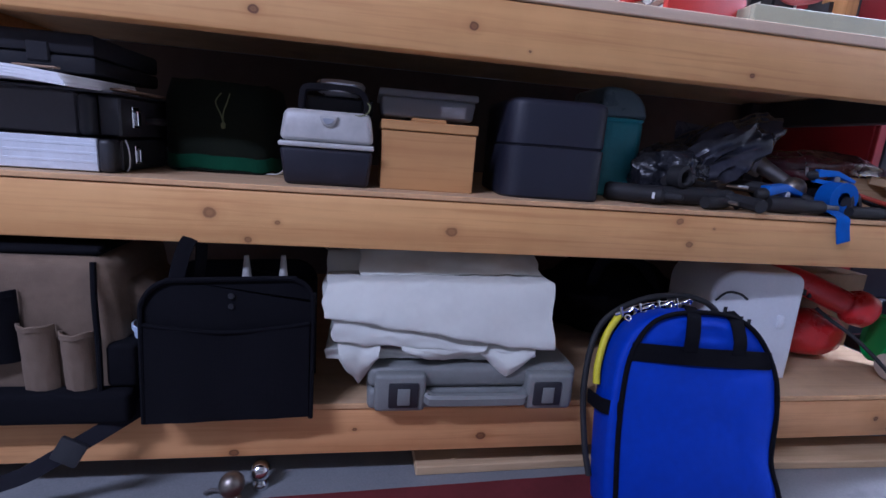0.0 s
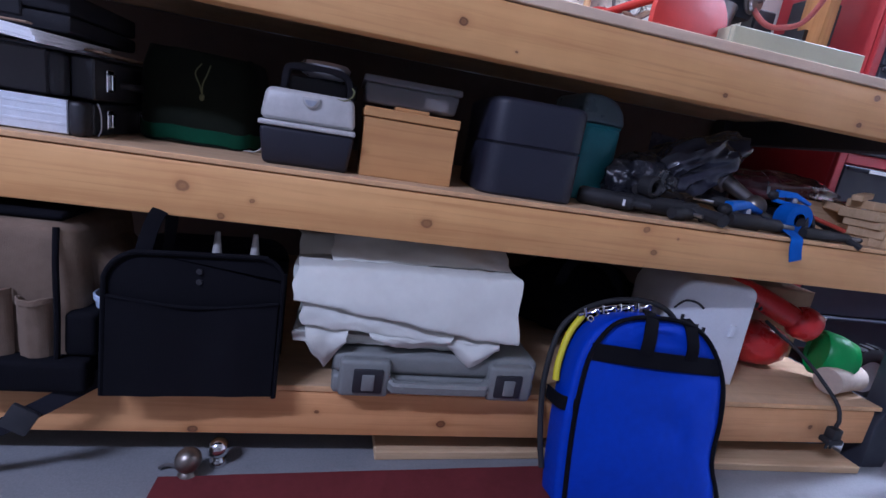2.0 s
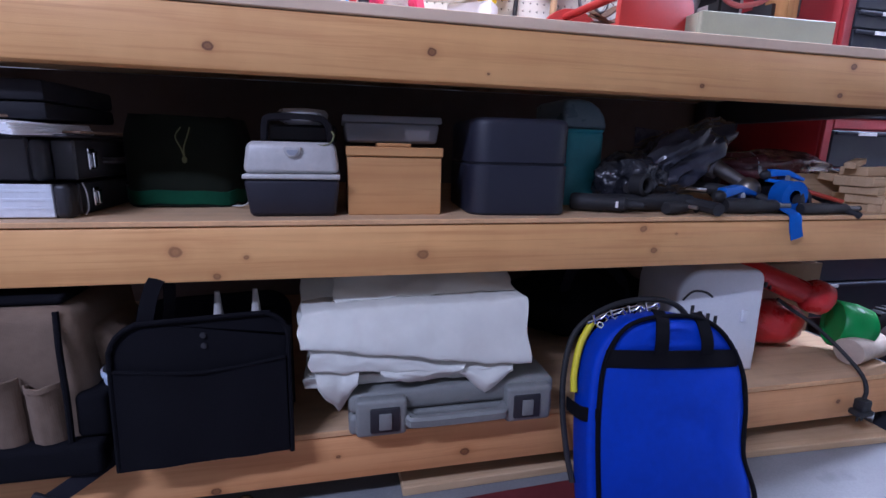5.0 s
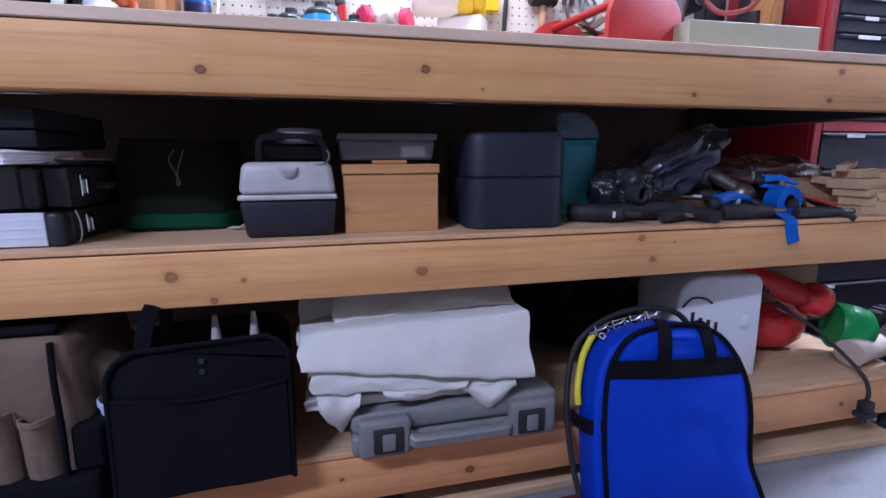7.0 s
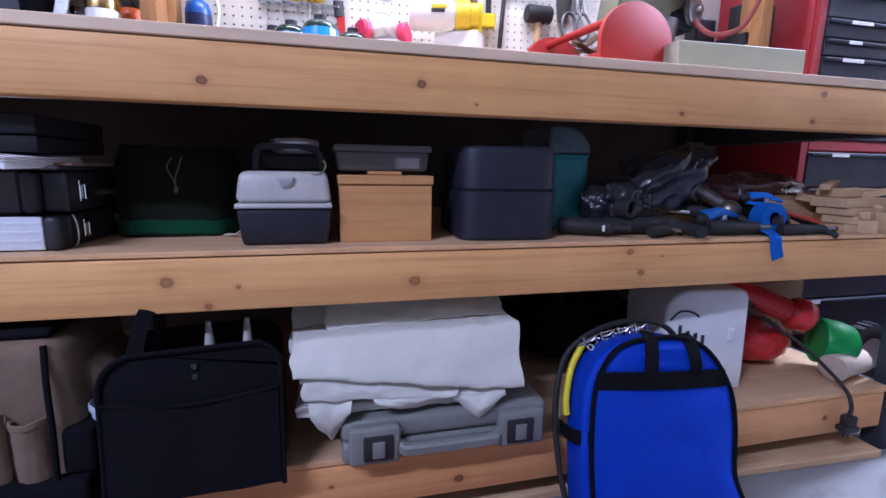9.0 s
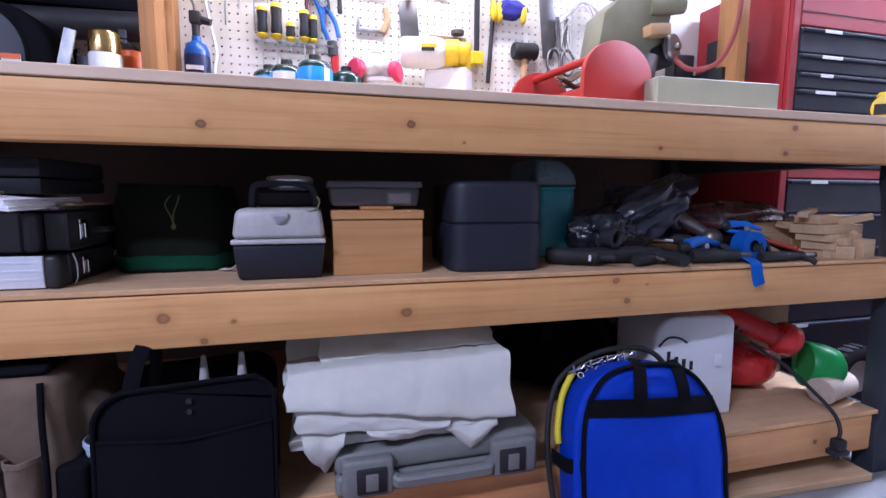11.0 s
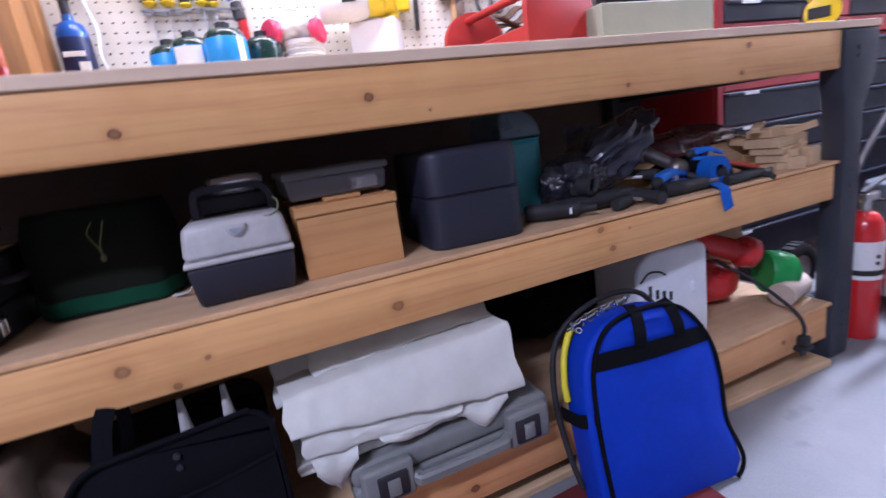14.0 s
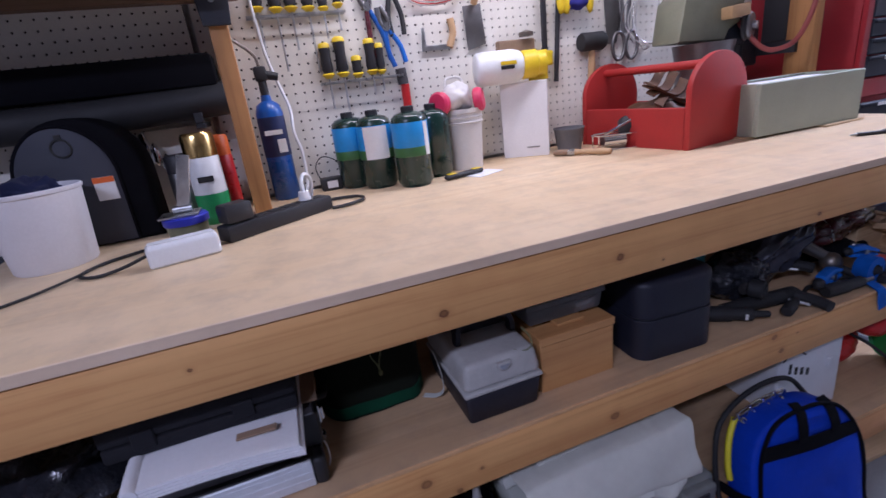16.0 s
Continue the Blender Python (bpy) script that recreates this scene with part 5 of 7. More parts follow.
for dx, dy, r, mt in ((-0.02, -0.02, 0.027, M_BRASSY), (0.03, 0.025, 0.024, M_CHROME)):
    bm = B()
    lathe(bm, [(r * math.sin(radians(a)), 0.018 + r - r * math.cos(radians(a))) for a in range(25, 181, 12)] + [(0, 0.018 + 2 * r)], pose(dx, dy, 0), 24)
    lathe(bm, [(0, 0), (r * 0.75, 0), (r * 0.75, 0.012), (r * 0.45, 0.02)], pose(dx, dy, 0), 20)
    part("ball", bm, mt, t, "dull steel ball" if mt is M_BRASSY else "chromed ball", sharp=50)
bm = B()
tube(bm, [(-0.045, 0.0, 0.012), (-0.07, 0.005, 0.012), (-0.085, 0.0, 0.008)], 0.004, 8)
part("pin", bm, M_GUNMETAL, t)

# ---- on the bench top ----
M_BUCKET = plain("white_paper_bucket", (0.74, 0.73, 0.76), 0.6, 0.0, 0.04)
M_NAVYCLOTH = fabric("navy_cloth", (0.018, 0.022, 0.06), 900.0)
M_CHARCOAL = plain("charcoal_nylon", (0.035, 0.038, 0.055), 0.6, bump=0.4, grain=500.0)
M_GOLD = plain("gold_cap", (0.75, 0.52, 0.20), 0.2, 1.0, 0.1)
M_CANWHITE = plain("white_can_print", (0.75, 0.76, 0.76), 0.35, 0.0, 0.05)
M_CANGREEN = plain("green_can_print", (0.02, 0.28, 0.09), 0.35)
M_TORCHBLUE = plain("blue_cylinder_paint", (0.015, 0.10, 0.42), 0.3, coat=0.3)
M_PROPGREEN = plain("dark_green_cylinder_paint", (0.010, 0.035, 0.028), 0.25, coat=0.4)
M_PROPBLUE = plain("sky_blue_label", (0.03, 0.30, 0.72), 0.35)
M_PROPGRASS = plain("grass_green_label", (0.05, 0.16, 0.05), 0.4)
M_FROST = plain("frosted_plastic", (0.66, 0.64, 0.62), 0.35, 0.0, 0.06)
M_PINK = plain("magenta_filter_plastic", (0.62, 0.03, 0.10), 0.4)
M_OLIVE = plain("olive_machine_paint", (0.19, 0.195, 0.13), 0.45, 0.0, 0.15, 12.0, 0.1, coat=0.1)
M_SAGE = plain("sage_painted_wood", (0.34, 0.37, 0.29), 0.55, 0.0, 0.1, 9.0, 0.2)
M_TOTERED = plain("red_painted_wood", (0.40, 0.024, 0.02), 0.55, 0.0, 0.12, 9.0, 0.25, 120.0, coat=0.04)
M_LEATHER = plain("brown_leather", (0.10, 0.045, 0.02), 0.6, 0.0, 0.3, 14.0, 0.6, 70.0, 0.002)
M_TAPEYEL = plain("yellow_tape_case", (0.80, 0.58, 0.01), 0.4)
M_SHELFBROWN = timber("dark_shelf_board", (0.24, 0.15, 0.09), (0.14, 0.08, 0.05), "X")
M_GREYPOT = plain("grey_pot", (0.17, 0.17, 0.18), 0.7)
M_WOODH = timber("handle_wood", (0.58, 0.38, 0.20), (0.38, 0.22, 0.10), "Z", (), 0.5)

# upper shelf over the left end
t = thing("upper_shelf", "dark timber upper shelf on posts with black brackets", "shelf", put(0, 0, 0))
part("board", boxes((-1.60, -0.50, 0.46, 0.840, 1.425, 1.443), bevel=0.002), M_SHELFBROWN, t)
part("front_rail", boxes((-1.60, -0.50, 0.44, 0.478, 1.375, 1.4245), bevel=0.003), M_SHELFBROWN, t)
part("rear_rail", boxes((-1.60, -0.50, 0.78, 0.818, 1.375, 1.4245), bevel=0.003), M_SHELFBROWN, t)
part("post", boxes((-0.572, -0.534, 0.575, 0.660, ZT, 1.40), bevel=0.003, seg=2), M_POST, t, "orange-brown fir post")
part("post", boxes((-0.580, -0.542, 0.770, 0.835, ZT, 1.374), bevel=0.003, seg=2), M_POST, t, "orange-brown fir post")
bm = B()
outline(bm, [(-0.66, 1.42), (-0.455, 1.42), (-0.475, 1.385), (-0.52, 1.335), (-0.525, 1.285), (-0.58, 1.285), (-0.585, 1.335), (-0.63, 1.385)], 0.560, 0.573, 0.004)
part("bracket", bm, M_LEG, t, "black plastic gusset bracket")
bm = B()
lathe(bm, [(0, 0.003), (0.006, 0.002), (0.007, 0)], pose(-0.553, 0.560, 1.335, 90), 10)
part("bracket_screw", bm, M_STEEL, t)

# white bucket with dark rags
t = thing("bucket", "white bucket filled with navy rags", "bucket", put(-0.955, 0.505, ZT))
bm = B()
lathe(bm, [(0, 0.002), (0.068, 0.0), (0.071, 0.004), (0.082, 0.145), (0.085, 0.147), (0.0855, 0.153), (0.083, 0.155), (0.080, 0.151), (0.068, 0.006), (0, 0.006)], None, 40)
part("pail", bm, M_BUCKET, t, sharp=50)
bm = B()
lumpy(bm, (0.0, 0.0, 0.132), (0.056, 0.056, 0.042), 3.0, 0.35, 2.4, 4)
part("rag", bm, M_NAVYCLOTH, t, "crumpled navy rags", sharp=180)

# arched case
t = thing("arched_case", "charcoal arched soft case with round printed mark", "case", put(-0.897, 0.60, ZT))
ap = [(-0.122, 0.0), (0.122, 0.0)] + arc(0, 0.155, 0.122, 0, 180, 18, 0.122)
bm = B()
outline(bm, ap, 0.0, 0.12, 0.012, seg=3)
part("gusset", bm, M_BLACKNY, t, "black cloth gusset", sharp=45)
bm = B()
fp = [(-0.112, 0.004), (0.072, 0.004)] + arc(-0.020, 0.150, 0.092, 0, 180, 18, 0.112)
outline(bm, fp, -0.006, 0.004, 0.004, seg=2)
part("front_panel", bm, M_CHARCOAL, t, "charcoal arched front panel", sharp=45)
bm = B()
tube(bm, [(x, -0.003, z) for x, z in fp[1:]], 0.0035, 8, 2)
part("zip_piping", bm, M_BLACKNY, t)
bm = B()
tube(bm, [(0.018 * math.cos(radians(a)) - 0.012, -0.0065, 0.218 + 0.018 * math.sin(radians(a))) for a in range(0, 361, 30)], 0.0022, 6, 3)
box(bm, -0.018, -0.006, -0.008, -0.005, 0.236, 0.246)
part("printed_ring", bm, M_INK, t, "black printed ring")
part("care_tag", boxes((0.022, 0.062, -0.010, -0.0065, 0.10, 0.15), bevel=0.001), M_LABEL, t, "small white and orange tag")
part("tag_stripe", boxes((0.022, 0.062, -0.0112, -0.0102, 0.138, 0.15)), M_ORANGE, t, "orange stripe of the tag")

bm = B()
tube(bm, [(-0.40, 0, 0.0), (-0.15, 0.004, 0.002), (0.10, 0, 0.0), (0.42, 0.002, 0.012)], 0.040, 20)
solo("rolled_mat", bm, M_RUBBER, "long black rolled rubber mat along the pegboard", "mat", put(-1.00, 0.745, 1.135), sharp=60)
bm = B()
box(bm, -0.45, 0.44, -0.045, 0.045, 0, 0.075, 0.01, 2)
solo("folded_tarp", bm, M_BLACKNY, "black folded tarp on the rolled mat", "tarp", put(-1.03, 0.765, 1.178))
t = thing("mat_bracket", "black steel bracket holding the rolled mat on the wall", "bracket", put(0, 0, 0))
for x in (-1.35, -0.66):
    part("arm", boxes((x, x + 0.02, 0.69, 0.847, 1.082, 1.0945), bevel=0.002), M_BLACKPL, t)
    part("hook_end", boxes((x, x + 0.02, 0.69, 0.70, 1.095, 1.12), bevel=0.002), M_BLACKPL, t)
solo("perforated_offcut", boxes((-0.80, -0.64, 0.828, 0.834, ZT, 1.09), bevel=0.001), M_PEG, "small white hardboard offcut leaning on the wall", "hardboard")

# spray can
def can(x, y, r, hgt, body, cap, name, label, band_mat=None):
    t = thing(name, label, "spray can", put(x, y, ZT))
    bm = B()
    lathe(bm, [(0, 0.0), (r * 0.92, 0.0), (r, 0.004), (r, hgt * 0.74), (r * 0.8, hgt * 0.79), (0, hgt * 0.79)], None, 28)
    part("can", bm, body, t, sharp=40)
    bm = B()
    lathe(bm, [(r * 0.98, hgt * 0.755), (r * 0.98, hgt * 0.97), (r * 0.86, hgt), (0, hgt)], None, 28)
    part("cap", bm, cap, t, sharp=40)
    if band_mat:
        bm = B()
        lathe(bm, [(r + 0.0004, 0.01), (r + 0.0006, 0.012), (r + 0.0006, hgt * 0.36), (r + 0.0004, hgt * 0.37)], None, 28)
        part("printed_band", bm, band_mat, t, "printed colour band", sharp=40)
        part("printed_bar", boxes((-0.016, 0.016, -r - 0.0012, -r + 0.004, hgt * 0.5, hgt * 0.56)), M_INK, t, "dark bar of print")
    return t


can(-0.655, 0.59, 0.036, 0.215, M_CANWHITE, M_GOLD, "spray_can", "white and green spray paint can with gold cap", M_CANGREEN)
can(-0.715, 0.66, 0.030, 0.17, M_STEEL, M_BLACKPL, "aerosol_can", "bare steel aerosol can with black cap")
can(-0.630, 0.70, 0.031, 0.20, M_REDPL, M_ORANGE, "red_can", "red aerosol can with orange cap behind the post")

t = thing("small_tub", "olive plastic tub with blue lid", "tub", put(-0.70, 0.46, ZT))
bm = B()
lathe(bm, [(0, 0), (0.036, 0), (0.040, 0.045), (0, 0.045)], None, 28)
part("tub_body", bm, plain("olive_clear_tub", (0.16, 0.17, 0.11), 0.35), t, sharp=40)
bm = B()
lathe(bm, [(0.043, 0.0455), (0.044, 0.048), (0.044, 0.059), (0.041, 0.062), (0, 0.062)], None, 28)
part("lid", bm, plain("blue_lid", (0.03, 0.04, 0.42), 0.35), t, "blue lid", sharp=40)
t = thing("hinge_bracket", "bright steel hinged bracket standing on a tub", "bracket", put(-0.70, 0.46, ZT + 0.0625))
part("foot_plate", boxes((-0.045, 0.03, -0.03, 0.03, 0.0, 0.004), bevel=0.001), M_STEEL, t)
bm = B()
box(bm, -0.012, 0.012, -0.003, 0.003, 0.0, 0.115, 0.001, m=pose(0.0, 0, 0.006, 0, 14, 0))
part("arm", bm, M_STEEL, t)
bm = B()
rod(bm, (-0.018, 0, 0.012), (0.018, 0, 0.012), 0.008, n=14)
part("pivot", bm, M_STEEL, t)
t = thing("wall_clips", "bright metal clips hanging on the pegboard", "clips", put(-0.80, 0.80, 1.03))
for k in range(3):
    bm = B()
    lumpy(bm, (0.02 * k, -0.01, -0.03 * k + 0.03), (0.012, 0.012, 0.03), k * 2.0, 0.3, 1.5, 2)
    part("clip", bm, M_CHROME, t)
bm = B()
rod(bm, (0.0, 0.0, 0.06), (0.0, 0.045, 0.06), 0.002, n=6)
part("hook", bm, M_STEEL, t)

bm = B()
rounded(bm, 0.122, 0.036, 0.0, 0.044, 0.007, 1)
solo("power_adapter", bm, M_WHITEPL, "white plastic power adapter brick on the bench", "power adapter", put(-0.692, 0.322, ZT, 14))

# power strip
t = thing("power_strip", "black power strip with a plug and adapter block", "power strip", put(-0.520, 0.478, ZT, 32.5))
part("housing", boxes((-0.135, 0.135, -0.024, 0.024, 0.0, 0.034), bevel=0.006, seg=2), M_BLACKPL, t)
for k in range(5):
    part("socket", boxes((-0.06 + 0.036 * k, -0.034 + 0.036 * k, -0.013, 0.013, 0.0342, 0.0355), bevel=0.0005), M_RUBBER, t)
part("adapter_block", boxes((-0.128, -0.068, -0.02, 0.022, 0.0356, 0.075), bevel=0.006, seg=2), M_BLACKPL, t, "black plug-in adapter")
bm = B()
rod(bm, (0.075, 0, 0.036), (0.075, 0, 0.056), 0.015, 0.012, 16)
tube(bm, [(0.075, 0, 0.055), (0.078, 0.004, 0.080), (0.095, 0.012, 0.092), (0.115, 0.02, 0.075), (0.12, 0.035, 0.03), (0.13, 0.05, 0.006)], 0.0045, 8)
part("white_plug", bm, M_WHITEPL, t, "white plug with white lead", sharp=50)
bm = B()
tube(bm, [(-0.40, 0.50, ZT + 0.008), (-0.36, 0.515, ZT + 0.006), (-0.315, 0.55, ZT + 0.006), (-0.33, 0.60, ZT + 0.006), (-0.42, 0.615, ZT + 0.006), (-0.48, 0.60, ZT + 0.006)], 0.0042, 8)
solo("black_lead", bm, M_RUBBER, "black mains lead looped on the bench", "cable", None, sharp=60)
bm = B()
tube(bm, [(-0.760, 0.345, ZT + 0.02), (-0.80, 0.34, ZT + 0.008), (-0.84, 0.33, ZT + 0.004), (-0.875, 0.36, ZT + 0.004), (-0.85, 0.42, ZT + 0.004), (-0.78, 0.47, ZT + 0.004), (-0.70, 0.53, ZT + 0.004)], 0.0032, 8)
tube(bm, [(-0.86, 0.355, ZT + 0.010), (-0.92, 0.30, ZT + 0.004), (-1.0, 0.22, ZT + 0.004), (-1.08, 0.10, ZT + 0.004)], 0.0025, 8)
solo("adapter_lead", bm, M_RUBBER, "thin black leads running over the bench", "cable", None, sharp=60)
bm = B()
tube(bm, [(-0.475, 0.80, 1.42), (-0.470, 0.815, 1.33), (-0.462, 0.82, 1.24), (-0.445, 0.80, 1.16), (-0.432, 0.78, 1.10), (-0.436, 0.76, 1.04), (-0.425, 0.76, 0.98), (-0.43, 0.74, 0.90), (-0.45, 0.70, ZT + 0.006)], 0.0042, 8)
solo("white_lead", bm, M_WHITEPL, "white extension lead hanging down the pegboard", "cable", None, sharp=60)
t = thing("wall_transformer", "small black transformer with thin lead", "transformer", put(-0.36, 0.79, ZT))
part("case", boxes((-0.03, 0.03, -0.02, 0.02, 0, 0.036), bevel=0.004, seg=2), M_BLACKPL, t)
part("rating_label", boxes((-0.014, 0.016, -0.0214, -0.0202, 0.008, 0.028)), M_LABEL, t, "pale rating label")
bm = B()
tube(bm, [(-0.028, 0, 0.03), (-0.035, 0.01, 0.07), (-0.01, 0.02, 0.095), (0.03, 0.02, 0.075), (0.045, 0.0, 0.03), (0.05, -0.02, 0.005)], 0.0016, 6)
part("lead", bm, M_RUBBER, t)

# gas torch
t = thing("gas_torch", "tall blue gas torch cylinder with black valve head", "gas torch", put(-0.487, 0.785, ZT))
bm = B()
lathe(bm, [(0, 0), (0.032, 0), (0.035, 0.005), (0.035, 0.235), (0.028, 0.256), (0.014, 0.265), (0.012, 0.28), (0, 0.28)], None, 28)
part("cylinder", bm, M_TORCHBLUE, t, sharp=40)
bm = B()
lathe(bm, [(0.0353, 0.12), (0.0356, 0.122), (0.0356, 0.222), (0.0353, 0.224)], None, 28)
part("label_wrap", bm, plain("navy_label", (0.02, 0.03, 0.10), 0.4), t, "dark blue label", sharp=40)
part("label_panel", boxes((0.004, 0.026, -0.0368, -0.028, 0.13, 0.165)), M_LABEL, t, "white warning panel")
part("label_strip", boxes((-0.024, 0.022, -0.0362, -0.03, 0.178, 0.19)), M_LABEL, t, "white bar of print")
bm = B()
rod(bm, (0, 0, 0.28), (0, 0, 0.315), 0.011, 0.011, 14)
box(bm, -0.016, 0.016, -0.014, 0.014, 0.315, 0.352, 0.006, 2)
rod(bm, (0.01, 0, 0.330), (0.042, -0.004, 0.322), 0.012, 0.010, 12)
part("valve_head", bm, M_BLACKPL, t, "black valve and knob")
bm = B()
tube(bm, [(0, 0, 0.352), (-0.004, 0, 0.375), (-0.02, 0.0, 0.395), (-0.05, 0.0, 0.42)], 0.004, 8)
part("burner_tube", bm, M_BRASSY, t, "tarnished burner tube")


# propane cylinders
def propane(x, y, h, wrap, label, rz=0.0):
    t = thing("propane_cylinder", label, "gas cylinder", put(x, y, ZT, rz), group="propane cylinders")
    r = 0.0485
    bm = B()
    lathe(bm, [(0, 0), (0.040, 0.0), (0.043, 0.006), (r, 0.012), (r, h - 0.034), (0.046, h - 0.022), (0.036, h - 0.013), (0.018, h - 0.008), (0, h - 0.008)], None, 36)
    part("cylinder", bm, M_PROPGREEN, t, sharp=50)
    bm = B()
    lathe(bm, [(0.014, h - 0.009), (0.017, h - 0.008), (0.017, h + 0.004), (0.015, h + 0.006), (0, h + 0.006)], None, 20)
    part("valve_cap", bm, M_BLACKPL, t, "black valve cap", sharp=40)
    if wrap:
        bm = B()
        lathe(bm, [(r + 0.0002, h * 0.52), (r + 0.0006, h * 0.525), (r + 0.0006, h * 0.83), (r + 0.0002, h * 0.835)], None, 36)
        part("blue_wrap", bm, M_PROPBLUE, t, "sky blue printed wrap", sharp=40)
        bm = B()
        lathe(bm, [(r + 0.0002, h * 0.40), (r + 0.0006, h * 0.405), (r + 0.0006, h * 0.515), (r + 0.0002, h * 0.52)], None, 36)
        part("green_wrap", bm, M_PROPGRASS, t, "grass green printed wrap", sharp=40)
        bm = B()
        a0 = -150 if wrap == 2 else -60
        n = 10
        vs = []
        for i in range(n + 1):
            a = radians(a0 + (80 if wrap == 2 else 22) * i / n)
            vs.append([bm.verts.new(((r + 0.0012) * math.cos(a), (r + 0.0012) * math.sin(a), z)) for z in (h * 0.40, h * 0.825)])
        for a, b in zip(vs, vs[1:]):
            bm.faces.new((a[0], b[0], b[1], a[1]))
        part("white_panel", bm, M_LABEL, t, "white panel of fine print", sharp=60)
    return t


propane(-0.148, 0.632, 0.204, 1, "green propane cylinder with sky blue label")
propane(-0.229, 0.705, 0.204, 2, "green propane cylinder with white warning panel", 10)
propane(-0.285, 0.775, 0.204, 1, "green propane cylinder with sky blue label at the back", 30)
propane(-0.055, 0.715, 0.200, 0, "plain dark green propane cylinder")
t = thing("box_cutter", "black and yellow utility knife lying on paper", "knife", put(-0.01, 0.60, ZT + 0.003, 14))
bm = B()
rounded(bm, 0.13, 0.022, 0.0, 0.012, 0.008, 1)
part("handle", bm, M_BLACKPL, t)
for x in (-0.055, 0.03):
    part("yellow_inset", boxes((x, x + 0.025, 0.002, 0.020, 0.0122, 0.0145), bevel=0.001), M_TAPEYEL, t, "yellow inset")
solo("paper_slip", boxes((-0.05, 0.05, -0.03, 0.03, 0, 0.0025), bevel=0.0005), M_PAPER, "white folded paper slip on the bench", "paper", put(0.045, 0.605, ZT, 25))

# frosted bucket with respirator
t = thing("plastic_pail", "small frosted plastic pail", "pail", put(0.055, 0.745, ZT))
bm = B()
lathe(bm, [(0, 0.0), (0.050, 0.0), (0.060, 0.165), (0.064, 0.166), (0.064, 0.178), (0.060, 0.178), (0.049, 0.004), (0, 0.004)], None, 32)
part("pail_wall", bm, M_FROST, t, sharp=40)
for z in (0.150, 0.135):
    bm = B()
    lathe(bm, [(0.0585, z), (0.0615, z + 0.002), (0.0615, z + 0.005), (0.059, z + 0.007)], None, 32)
    part("rib", bm, M_FROST, t, sharp=60)
t = thing("respirator", "half-mask respirator with magenta filters resting on a pail", "respirator", put(0.035, 0.735, ZT + 0.180))
bm = B()
lumpy(bm, (0, 0, 0.030), (0.048, 0.04, 0.045), 2.2, 0.22, 1.3, 4)
part("face_piece", bm, M_FROST, t, "translucent face piece", sharp=120)
for s in (-1, 1):
    bm = B()
    lathe(bm, [(0, 0), (0.030, 0), (0.034, 0.004), (0.034, 0.020), (0.028, 0.026), (0, 0.026)], Matrix.Translation((s * 0.052, -0.02, 0.018)) @ Vector((s * 0.8, -0.55, 0.1)).to_track_quat("Z", "Y").to_matrix().to_4x4(), 24)
    part("filter", bm, M_PINK, t, "magenta filter disc", sharp=40)
bm = B()
tube(bm, [(-0.03, 0, 0.06), (-0.02, 0.01, 0.085), (0.02, 0.01, 0.085), (0.03, 0, 0.06)], 0.004, 8)
part("head_strap", bm, M_FROST, t)

# white carton with bottle
t = thing("white_carton", "tall plain white cardboard carton on the bench", "carton", put(0.272, 0.735, ZT, -34))
part("carton_wall", boxes((-0.080, 0.064, 0.0, 0.075, 0.0, 0.230), bevel=0.0015), M_PAPER, t)
part("printed_bar", boxes((-0.005, 0.035, -0.0012, 0.002, 0.028, 0.032)), M_GREYPOT, t, "thin grey bar of print")
part("side_tape", boxes((-0.0815, -0.080, 0.02, 0.045, 0.04, 0.16)), M_CARD, t, "tan tape on the side")
t = thing("glue_bottle", "white bottle with yellow cap lying on a carton", "bottle", pose(0.125, 0.775, ZT + 0.280, 0, 90, -13) @ Matrix.Scale(1.14, 4))
bm = B()
lathe(bm, [(0, 0), (0.036, 0.0), (0.042, 0.006), (0.043, 0.02), (0.043, 0.10), (0.038, 0.118), (0.033, 0.126), (0, 0.126)], None, 32)
part("bottle_body", bm, M_WHITEPL, t, sharp=50)
bm = B()
lathe(bm, [(0.034, 0.1265), (0.036, 0.13), (0.036, 0.165), (0.030, 0.168), (0.030, 0.19), (0.0, 0.19)], None, 28)
part("cap", bm, M_TAPEYEL, t, "yellow screw cap", sharp=40)
for k, (a, w) in enumerate(((-6, 0.030), (6, 0.024))):
    bm = B()
    box(bm, -0.009 + 0.011 * k - 0.004, -0.004 + 0.011 * k, -0.0445, -0.040, 0.06, 0.06 + w + 0.012, 0.0)
    part("printed_bar", bm, M_INK if k else M_TAPEYEL, t, "bar of brand print")
bm = B()
box(bm, -0.03, 0.03, -0.007, 0.007, -0.03, 0.055, 0.003, 2)
solo("yellow_clip", bm, M_TAPEYEL, "yellow plastic trigger clamp head", "clamp", pose(0.325, 0.745, ZT + 0.262, 0, 0, -30))

# pot, brush handle, tape dispenser
bm = B()
lathe(bm, [(0, 0.0), (0.034, 0.0), (0.043, 0.058), (0.045, 0.06), (0.045, 0.064), (0.041, 0.064), (0.032, 0.004), (0, 0.004)], None, 28)
solo("plant_pot", bm, M_GREYPOT, "small dark grey pot", "pot", put(0.425, 0.735, ZT) @ Matrix.Scale(1.12, 4), sharp=40)
t = thing("paint_brush", "paint brush with wooden handle lying on the bench", "brush", put(0.395, 0.578, ZT + 0.010, 128))
bm = B()
lathe(bm, [(0, -0.06), (0.008, -0.056), (0.011, -0.03), (0.007, 0.02), (0.010, 0.05), (0, 0.05)], pose(0, 0, 0, 0, 90, 0), 14)
part("handle", bm, M_WOODH, t)
